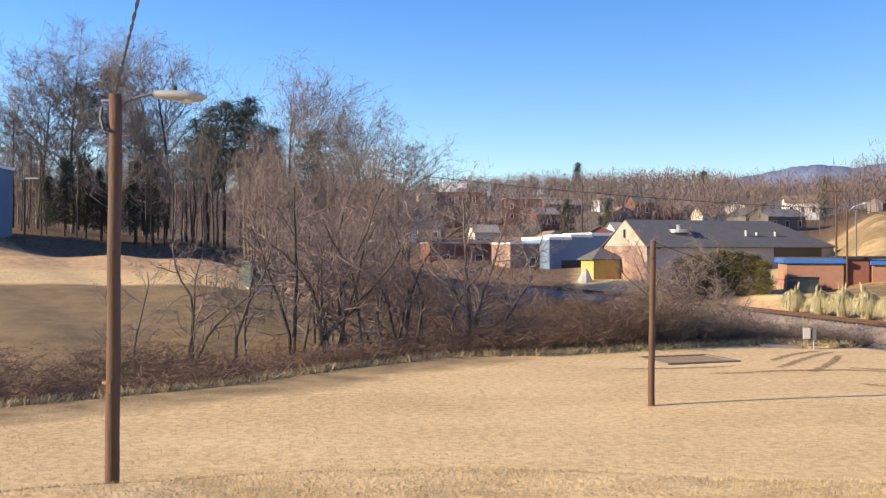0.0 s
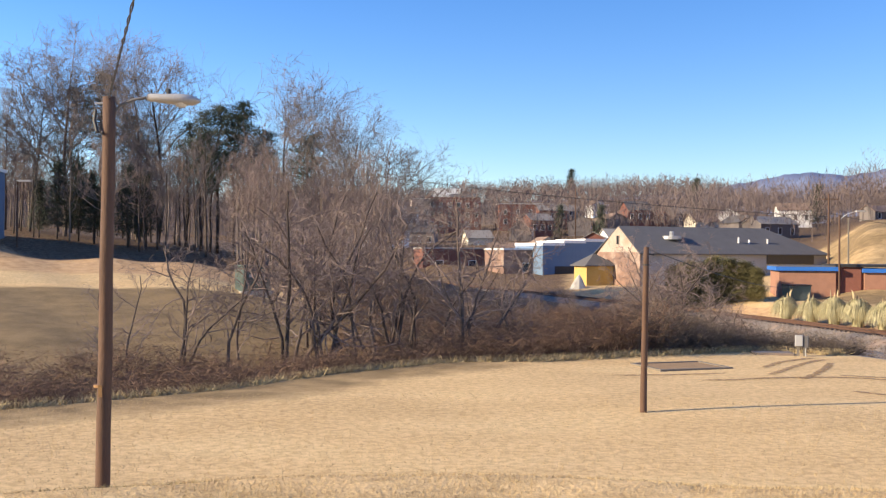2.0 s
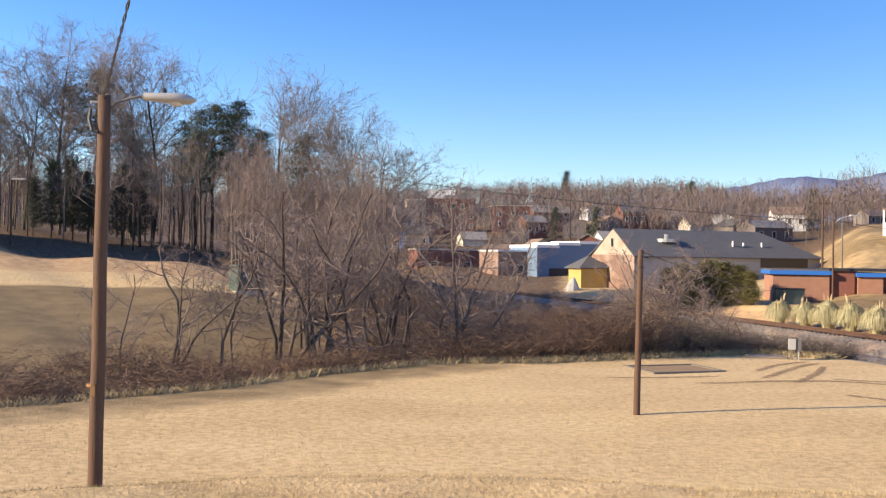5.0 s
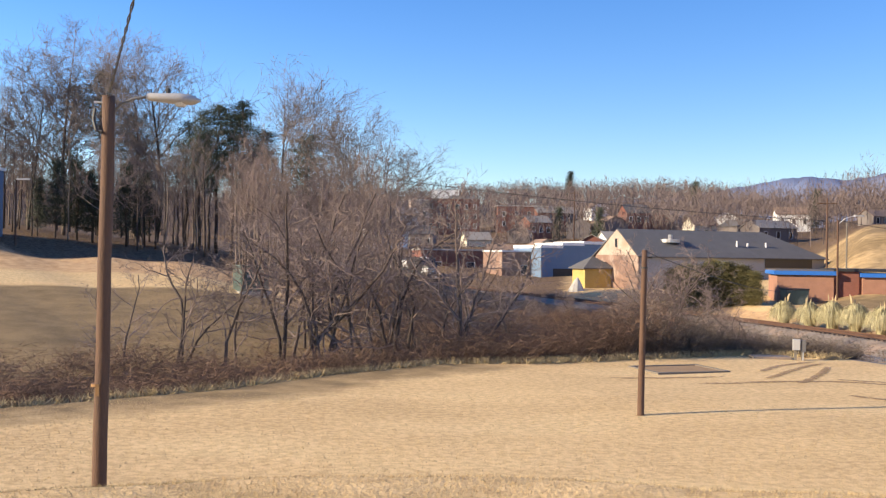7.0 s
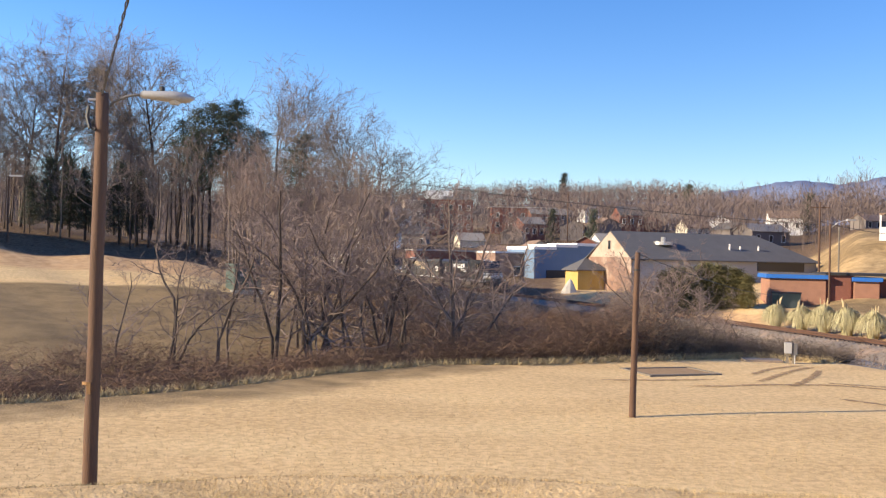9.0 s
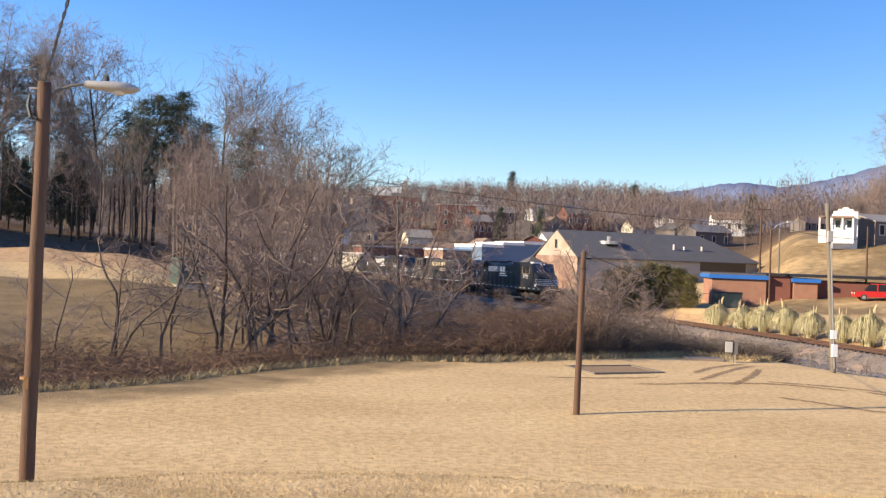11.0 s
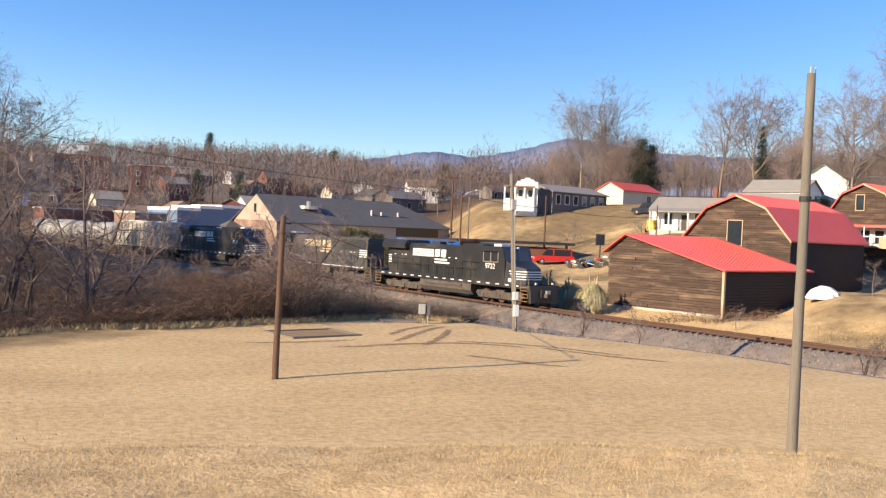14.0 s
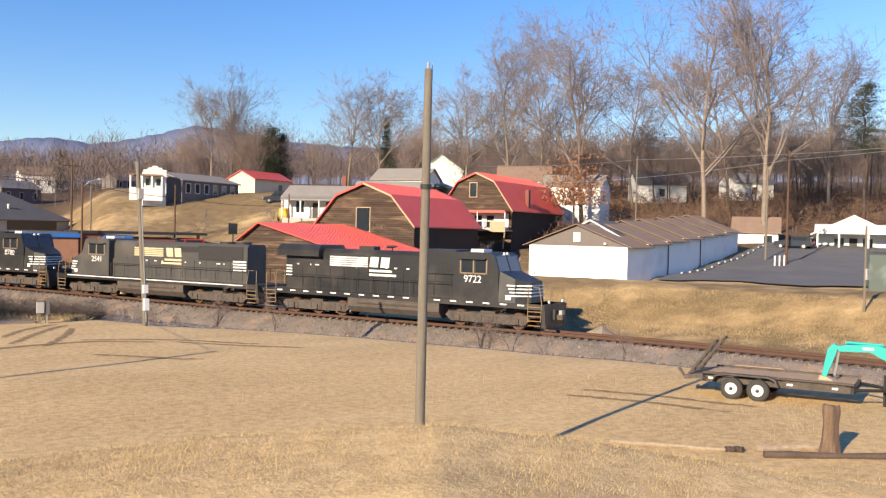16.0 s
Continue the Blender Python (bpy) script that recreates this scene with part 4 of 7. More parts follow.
    # far poles
    for az, d, el, r, name, label, wood in ((-66.55, 66, 0.83, 0.09, "utility_pole", "thin grey pole with a white box on the grass bank", GREY_WOOD),
                                            (-62.5, 105, 4.9, 0.15, "utility_pole", "tall brown utility pole beside the car park", POLE_WOOD),
                                            (-61.4, 110, 4.05, 0.13, "utility_pole", "tall grey utility pole beside the car park", GREY_WOOD),
                                            (-23.05, 118, 2.1, 0.11, "utility_pole", "grey pole beside the brick building", GREY_WOOD),
                                            (-22.05, 124, 3.45, 0.14, "utility_pole", "brown utility pole beside the brick building", POLE_WOOD),
                                            (-27.55, 128, 2.3, 0.13, "utility_pole", "brown pole on the grassy hill", POLE_WOOD),
                                            (-33.95, 126, 2.0, 0.10, "utility_pole", "thin pole beside the porch house", POLE_WOOD),
                                            (-54.2, 122, 4.6, 0.11, "utility_pole", "leaning pole behind the white shed", GREY_WOOD),
                                            (-8.15, 240, 3.9, 0.18, "utility_pole", "dark utility pole in the town", POLE_WOOD),
                                            (23.3, 100, 3.9, 0.1, "lamp_post", "thin lamp post by the wood", POLE_WOOD)):
        x, y = spot(az, d)
        z = height(x, y)
        root = pole(name, x, y, z, EYE + d * math.tan(radians(el)), r, r * 0.7, 0, label, wood)
        h = EYE + d * math.tan(radians(el)) - z
        if az in (-62.5, -22.05, -8.15):
            part("crossarm", Shape().box(-1.2, 1.2, -0.06, 0.06, h - 0.7, h - 0.58), wood, root)
        if az == -66.55:
            part("meter_box", Shape().box(-0.15, 0.15, -0.2, -0.08, 2.0, 2.7), LAMP_GREY, root, "pale grey meter box")
        if az == 23.3:
            part("lamp_head", Shape().box(0.0, 1.3, -0.12, 0.12, h - 0.2, h - 0.05, c=0.05), LAMP_GREY, root, "pale lamp head")
    x, y = spot(-22.6, 116)
    z = height(x, y)
    root = pole("lamp_pole", x, y, z, EYE + 116 * math.tan(radians(2.25)), 0.12, 0.09, 0, "tall pole with a long-armed street lamp", category="lamp pole")
    h = root.children[0].dimensions.z - 0.3
    part("arm", Shape().tube([(0, 0, h - 0.5), (0.7, -0.2, h + 0.15), (1.6, -0.4, h + 0.45)], 0.05, 6), STEEL, root, "grey bracket arm")
    part("lamp_head", Shape().box(1.5, 2.6, -0.75, -0.4, h + 0.38, h + 0.55, c=0.1), LAMP_GREY, root, "pale lamp head")
    # overhead lines
    p = lambda az, el, d: (*spot(az, d), EYE + d * math.tan(radians(el)))
    wire("overhead_cable", [p(13, 5.6, 128), p(7.4, 5.0, 102), p(-22.0, 2.2, 118)], 0.6, 0.035, DARK, "black overhead cable sagging across the valley")
    wire("overhead_cable", [p(-45, 3.9, 112), p(-54.2, 4.4, 122), p(-70, 5.2, 120)], 0.3, 0.025, STEEL, "thin overhead cable above the shed")
    wire("overhead_cable", [p(-50, 3.0, 118), p(-62.5, 4.4, 105), p(-76, 6.0, 90)], 0.3, 0.025, STEEL, "thin overhead cable beside the car park")
    wire("overhead_cable", [p(-22.05, 2.4, 124), p(-27.5, 1.6, 128), p(-34, 1.3, 126)], 0.4, 0.03, DARK, "thin overhead cable on the hill")
    wire("overhead_cable", [p(-12.1, 0.45, 30), p(-20.5, -1.6, 112)], 0.6, 0.015, DARK, "thin slack wire running off the short pole")


# ---- buildings ----
def roof_slab(sh, a, b, thick):
    """A roof plane between two lines of two points each, with thickness."""
    lo = Vector((0, 0, -thick))
    vs = [Vector(v) for v in (*a, *b)]
    vs = vs + [v + lo for v in vs]
    sh.add(vs, [(0, 1, 3, 2), (6, 7, 5, 4), (0, 4, 5, 1), (1, 5, 7, 3), (3, 7, 6, 2), (2, 6, 4, 0)])


def opening(root, name, x, y, z, w, h, face, glass=GLASS, trim=WHITE, deep=0.08, label=""):
    """A framed window or door on a wall: face is one of -y, -x, +x."""
    turn = {"-y": 0, "-x": -90, "+x": 90, "+y": 180}[face]
    m = pose(x, y, z, 0, 0, turn)
    sh = Shape()
    t = 0.09
    for bx in ((-w / 2 - t, -w / 2, 0 - t, h + t), (w / 2, w / 2 + t, 0 - t, h + t), (-w / 2, w / 2, h, h + t), (-w / 2, w / 2, -t, 0)):
        sh.box(bx[0], bx[1], -deep, 0.02, bx[2], bx[3], m)
    fr = part(name, sh, trim, root, label)
    part("pane" if name == "window" else "leaf", Shape().box(-w / 2, w / 2, -0.02, 0.015, 0, h, m), glass, fr)
    return fr


def house(name, x, y, z, turn, length, depth, wall, rise, walls, roof, label, windows=(), over=0.35, category="house", group="", porch=None, gable=None, hip=0.0, deep=2.5):
    """A gabled house, its ridge along its own x; windows are (face, along, sill, width, height, name)."""
    root = thing(name, pose(x, y, z, 0, 0, turn), label, category, group)
    L, D = length / 2, depth / 2
    body = Shape().box(-L, L, -D, D, -deep, wall)
    part("wall", body, walls, root)
    if rise and not hip:
        for s in (-1, 1):
            part("gable", Shape().end([(-D, wall), (D, wall), (0, wall + rise)], s * L - (0.12 if s > 0 else 0), s * L + (0.12 if s < 0 else 0)), gable or walls, root)
    if rise:
        sh, k = Shape(), rise / D
        e = L + over
        lowz = wall - k * over
        for s in (-1, 1):
            if hip:
                roof_slab(sh, [(-e, s * (D + over), lowz + 0.12), (e, s * (D + over), lowz + 0.12)], [(-L + hip[0], 0, wall + rise + 0.12), (L - hip[1], 0, wall + rise + 0.12)], 0.14)
            else:
                roof_slab(sh, [(-e, s * (D + over), lowz + 0.12), (e, s * (D + over), lowz + 0.12)], [(-e, 0, wall + rise + 0.12), (e, 0, wall + rise + 0.12)], 0.14)
        if hip:
            for s, q in [(d, q) for d, q in ((-1, hip[0]), (1, hip[1])) if q > 0.1]:
                roof_slab(sh, [(s * e, -D - over, lowz + 0.12), (s * e, D + over, lowz + 0.12)], [(s * (L - q), -0.02, wall + rise + 0.12), (s * (L - q), 0.02, wall + rise + 0.12)], 0.14)
        part("roof", sh, roof, root)
    else:
        part("roof", Shape().box(-L - 0.15, L + 0.15, -D - 0.15, D + 0.15, wall, wall + 0.3), roof, root)
    for face, along, sill, w, h, nm in windows:
        px, py = {"-y": (along, -D), "+y": (along, D), "-x": (-L, along), "+x": (L, along)}[face]
        opening(root, nm, px, py, sill, w, h, face, glass=GLASS if nm == "window" else DARK)
    if porch:
        x0, x1, out, hh = porch
        pr = Shape()
        roof_slab(pr, [(x0 - 0.2, -D - out - 0.2, hh), (x1 + 0.2, -D - out - 0.2, hh)], [(x0 - 0.2, -D + 0.1, hh + 0.5), (x1 + 0.2, -D + 0.1, hh + 0.5)], 0.16)
        po = part("porch_roof", pr, roof, root)
        for i in range(4):
            px = x0 + (x1 - x0) * i / 3
            part("post", Shape().box(px - 0.08, px + 0.08, -D - out - 0.08, -D - out + 0.08, 0, hh), WHITE, po, "white porch post")
        part("porch_floor", Shape().box(x0, x1, -D - out, -D, -1.2, 0.05), CONCRETE, root)
    return root


def board_wall(root, profile, y, label, mat, row=0.21, name="log_wall", along="x"):
    """Rough horizontal boards that fill a profile (a function height -> span)."""
    rnd = random.Random(len(profile) * 7 + int(y * 10))
    zs = [p[1] for p in profile]
    z = min(zs)
    holder = new(name)
    holder.parent = root
    tagged(holder, label)

    def span(h):
        xs = []
        for (x0, z0), (x1, z1) in zip(profile, profile[1:] + profile[:1]):
            if (z0 - h) * (z1 - h) < 0:
                xs.append(x0 + (x1 - x0) * (h - z0) / (z1 - z0))
        return (min(xs), max(xs)) if len(xs) >= 2 else None

    while z < max(zs) - 0.03:
        s = span(z + row / 2)
        if s:
            a, b = s
            while a < b - 0.05:
                e = min(b, a + rnd.uniform(2.2, 5.0))
                if b - e < 0.8:
                    e = b
                proud = rnd.uniform(0.03, 0.11)
                part("board", Shape().box(a, e - 0.015, y - proud, y + 0.02, z + rnd.uniform(0, 0.02), z + row - rnd.uniform(0.01, 0.035)), mat, holder)
                a = e
        z += row


def gambrel(name, x, y, z, turn, half, length, eave, knee, knee_in, peak, label, window, deep=2.0):
    """A barn: its boarded gable looks along its own -y, the ridge runs back along +y."""
    root = thing(name, pose(x, y, z, 0, 0, turn), label, "barn")
    prof = [(-half, 0), (half, 0), (half, eave), (knee_in, knee), (0, peak), (-knee_in, knee), (-half, eave)]
    body = Shape().slab([(px * 0.985, pz - (0.12 if pz > 1 else deep)) for px, pz in prof], 0.02, length)
    part("wall", body, BARN_SHADED, root, "board walls with shade put into their dark colour")
    board_wall(root, prof, 0.0, "weathered horizontal boards", LOG)
    sh = Shape()
    o = 0.45
    line = [(half + 0.25, eave - 0.25), (knee_in, knee), (0, peak)]
    for s in (-1, 1):
        for (xa, za), (xb, zb) in zip(line[:-1], line[1:]):
            roof_slab(sh, [(s * xa, -o, za + 0.08), (s * xa, length + o, za + 0.08)], [(s * xb, -o, zb + 0.08), (s * xb, length + o, zb + 0.08)], 0.12)
    rf = part("roof", sh, RED_ROOF, root, "bright red metal roof")
    seams = Shape()
    for s in (-1, 1):
        for (xa, za), (xb, zb) in zip(line[:-1], line[1:]):
            for i in range(int(length / 0.6)):
                yy = i * 0.6
                seams.tube([(s * xa, yy, za + 0.09), (s * xb, yy, zb + 0.09)], 0.022, 3, caps=False)
    part("roof_seam", seams, RED_ROOF, rf)
    for s in (-1, 1):
        tr = Shape()
        for (xa, za), (xb, zb) in zip(line[:-1], line[1:]):
            roof_slab(tr, [(s * xa, -o - 0.04, za + 0.04), (s * xb, -o - 0.04, zb + 0.04)], [(s * xa, -o - 0.005, za + 0.04), (s * xb, -o - 0.005, zb + 0.04)], 0.2)
        part("bargeboard", tr, PALE_TRIM if s > 0 else RED_ROOF, root, "narrow verge board")
    if window:
        opening(root, "window", window[0], -0.1, window[1], window[2], window[3], "-y", trim=PALE_TRIM)
    return root


def build_barns():
    a = 20
    # low barn beside the line: a long roof slope to the right
    x, y = 46.3, 66.0
    turn = 20 - 90
    root = thing("log_barn", pose(45.6, 66.4, -1.0, 0, 0, turn), "low log barn with a long red metal roof beside the railway", "barn")
    L = 5.6
    prof = [(-L, 0), (L, 0), (L, 3.6), (-3.7, 6.05), (-L, 4.85)]
    part("wall", Shape().slab([(px * 0.98, pz - (0.1 if pz > 1 else 1.6)) for px, pz in prof], 0.02, 13.2), BARN_SHADED, root, "board walls darkened in place of shade")
    board_wall(root, prof, 0.0, "weathered brown log boards", LOG)
    for i in range(15):
        part("side_board", Shape().box(L - 0.03, L + 0.04 + 0.03 * (i % 2), 0.05, 13.1, i * 0.24 - 0.2, i * 0.24 + 0.0), BARN_SHADED, root)
    sh, rib = Shape(), Shape()
    o = 0.5
    for (xa, za), (xb, zb) in (((-L - 0.4, 4.6), (-3.7, 6.15)), ((L + 0.35, 3.62), (-3.7, 6.15))):
        roof_slab(sh, [(xa, -o, za), (xa, 13.2, za)], [(xb, -o, zb), (xb, 13.2, zb)], 0.12)
        for i in range(22):
            rib.tube([(xa, i * 0.6 - 0.2, za + 0.01), (xb, i * 0.6 - 0.2, zb + 0.01)], 0.022, 3, caps=False)
    rf = part("roof", sh, RED_ROOF, root, "bright red metal roof")
    part("roof_seam", rib, RED_ROOF, rf)
    part("corner_post", Shape().box(L - 0.1, L + 0.1, -0.16, 0.05, -0.6, 3.55), PALE_TRIM, root, "pale corner post")
    part("footing", Shape().box(-L, L, -0.12, 0.1, -1.2, 0.12), CONCRETE, root, "pale stone footing")
    # the big barn behind it
    gambrel("gambrel_barn", 59.4, 75.0, -1.2, turn, 5.6, 14.5, 6.5, 9.3, 3.15, 10.5, "large gambrel barn with weathered boards and red metal roof", (-0.1, 5.75, 1.5, 2.3))
    # the barn with a balcony
    root = gambrel("gambrel_barn_house", 85.0, 85.2, 2.2, turn, 4.8, 18.0, 5.4, 8.8, 2.5, 9.9, "gambrel barn house with red roof, porch and balcony", (-0.4, 6.9, 0.9, 1.7))
    part("porch_roof", Shape().slab([(-2.6, 5.2), (4.6, 5.2), (4.6, 5.05), (-2.6, 5.05)], -2.0, 0.1).box(-2.7, 4.7, -2.05, -1.9, 4.9, 5.2), RED_ROOF, root, "red porch roof")
    bal = part("balcony", Shape().box(-2.6, 4.9, -2.2, 0, 2.7, 2.9), PALE_TRIM, root, "timber balcony deck")
    for i in range(9):
        px = -2.5 + i * 0.91
        part("post", Shape().box(px - 0.05, px + 0.05, -2.15, -2.05, 2.9, 5.0 if i % 4 == 0 else 3.9), WHITE, bal)
    part("rail", Shape().box(-2.6, 4.9, -2.16, -2.04, 3.85, 3.95), WHITE, bal)
    part("screen", Shape().box(2.9, 4.9, -2.25, -2.18, 2.6, 3.9), PALE_TRIM, bal)
    part("porch_wall", Shape().box(-2.6, 4.4, -0.12, -0.02, 2.9, 4.9), WHITE, root, "white porch wall")
    for px in (-1.5, 0.4, 2.0):
        opening(root, "window", px, -0.13, 3.2, 1.0, 1.4, "-y", trim=WHITE)
    part("chimney", Shape().box(4.2, 4.7, 5.5, 6.1, 5.0, 8.0), DARK_BRICK, root, "brick chimney")
    part("brace", Shape().tube([(4.8, -2.1, 2.6), (4.2, -1.2, 0.6)], 0.09, 5), PALE_TRIM, bal, "timber brace")
    tarp = Shape()
    prof = [(-1.35, 0), (1.35, 0), (1.1, 0.55), (0.5, 0.95), (-0.2, 1.05), (-0.9, 0.7)]
    tarp.slab(prof, -0.6, 0.6).slab([(p * 0.7, q * 0.8) for p, q in prof], -1.0, 1.0)
    x, y = spot(-43.1, 82)
    ob = part("tarpaulin", tarp, CANVAS)
    ob.matrix_basis = pose(x, y, height(x, y) - 0.05, 0, 0, -50)
    tagged(ob, "white tarpaulin heaped over something by the barn", "tarpaulin")


def build_shed():
    """The long white shed, in stepped bays."""
    x, y = 62.8, 51.1
    turn = 17
    root = thing("storage_shed", pose(65.7, 48.1, 1.15, 0, 0, turn), "long white block storage shed with stepped brown roofs", "shed")
    W, top = 8.9, 2.62
    bays = 7
    step = 5.45
    for i in range(bays):
        up = 0.27 * i
        x0, x1 = i * step, (i + 1) * step
        part("wall", Shape().box(x0, x1, 0, W, -0.8, top + up), BLOCK, root, "white painted block wall")
        sh = Shape()
        k = 1.7 / (W / 2)
        for s in (-1, 1):
            roof_slab(sh, [(x0 - 0.4, W / 2 + s * (W / 2 + 0.5), top + up - 0.5 * k + 0.15), (x1 + 0.05, W / 2 + s * (W / 2 + 0.5), top + up - 0.5 * k + 0.15)],
                      [(x0 - 0.4, W / 2, top + up + 1.85), (x1 + 0.05, W / 2, top + up + 1.85)], 0.07)
        part("roof", sh, SHINGLE, root, "brown shingle roof")
        part("gable", Shape().end([(-0.1, top + up), (W + 0.1, top + up), (W / 2, top + up + 1.68)], x0 - 0.06, x0 + 0.1), TAUPE, root, "taupe gable boards" if i == 0 else "")
        if i in (2, 4):
            part("downpipe", Shape().tube([(x0 + 0.1, -0.08, -0.5), (x0 + 0.1, -0.08, top + up - 0.3)], 0.05, 6), DARK, root)
            part("floodlight", Shape().box(x0 + 1.2, x0 + 1.5, -0.25, 0, top + up - 0.35, top + up - 0.1), WHITE, root)
    opening(root, "vent", -0.07, W / 2, top + 0.42, 0.45, 0.6, "-x", glass=BLOCK)
    part("lamp", Shape().box(-0.3, 0, 1.8, 2.0, top + 0.15, top + 0.3), WHITE, root)
    # raised roof behind the front gable
    rr = Shape()
    for q in (-1, 1):
        roof_slab(rr, [(3.2, 4.6 + q * 2.9, top + 0.75), (9.0, 4.6 + q * 2.9, top + 0.75)], [(3.2, 4.6, top + 2.25), (9.0, 4.6, top + 2.25)], 0.15)
    part("rear_roof", rr, GREY_SHINGLE, root, "grey roof rising behind the front gable")
    part("rear_gable", Shape().end([(1.9, top + 0.6), (7.3, top + 0.6), (4.6, top + 2.1)], 3.4, 3.55), TAUPE, root)
    for q in (-1, 1):
        part("bargeboard", Shape().tube([(3.15, 4.6 + q * 2.9, top + 0.72), (3.15, 4.6, top + 2.22)], 0.08, 4), WHITE, root, "white verge board")
    # steps beside it
    st = thing("wooden_steps", pose(59.0, 55.2, 0.6, 0, 0, -60), "weathered wooden steps beside the white shed", "steps")
    for i in range(6):
        part("tread", Shape().box(-0.6, 0.6, i * 0.28, i * 0.28 + 0.28, i * 0.2, i * 0.2 + 0.05), PALE_LOG, st)
    for s in (-0.6, 0.6):
        part("rail", Shape().tube([(s, 0, 0.9), (s, 1.7, 2.1)], 0.04, 5), PALE_LOG, st)
    # car park
    m = pose(65.7, 48.1, 0, 0, 0, turn)
    lot = Shape()
    corners = [(6, -1.2), (46, -1.2), (60, -30), (14, -24), (2, -8)]
    pts = [m @ Vector((u, v, 0)) for u, v in corners]
    nu, nv = 24, 16
    vs = []
    for i in range(nu + 1):
        for j in range(nv + 1):
            u = 3 + 47 * i / nu
            v = -0.9 - (19 + 0.25 * (u - 3)) * j / nv
            p = m @ Vector((u, v, 0))
            vs.append((p.x, p.y, 0))
    zs = land(np.array([q[0] for q in vs]), np.array([q[1] for q in vs]))[0]
    vs = [(a_, b_, zz + 0.14) for (a_, b_, _), zz in zip(vs, zs)]
    lot.add(vs, [(i * (nv + 1) + j, i * (nv + 1) + j + 1, (i + 1) * (nv + 1) + j + 1, (i + 1) * (nv + 1) + j) for i in range(nu) for j in range(nv)])
    tagged(part("car_park", lot, ASPHALT), "grey asphalt car park beside the white shed", "car park", kind="structure")
    stop = Shape().box(-0.9, 0.9, -0.1, 0.1, 0, 0.16, c=0.03).mesh("wheel_stop")
    stop.materials.append(CONCRETE)
    for i in range(14):
        p = m @ Vector((10 + i * 2.6, -1.9, 0))
        ob = new("wheel_stop", stop)
        ob.matrix_basis = pose(p.x, p.y, height(p.x, p.y) + 0.14, 0, 0, turn)
        tagged(ob, "pale concrete wheel stop on the asphalt", "wheel stop", "wheel stops")
    for k in range(3):
        x, y = spot(-61.9 - 0.25 * k, 103)
        ob = part("bollard", Shape().tube([(0, 0, -0.2), (0, 0, 1.1), (0, 0, 1.16)], [0.08, 0.08, 0.04], 8), WHITE)
        ob.matrix_basis = pose(x, y, height(x, y))
        tagged(ob, "white bollard at the edge of the car park", "bollard", "bollards")
    x, y = spot(-68.0, 80)
    ob = thing("dumpster", pose(x, y, height(x, y), 0, 0, 20), "large grey steel dumpster at the car park's edge", "dumpster")
    part("body", Shape().box(-4, 4, -1.6, 1.6, 0, 2.6, c=0.08), GREENBOX, ob, "grey-green steel body")
    part("lid", Shape().box(-3.9, 3.9, -1.65, 1.65, 2.6, 2.72), DARK, ob)


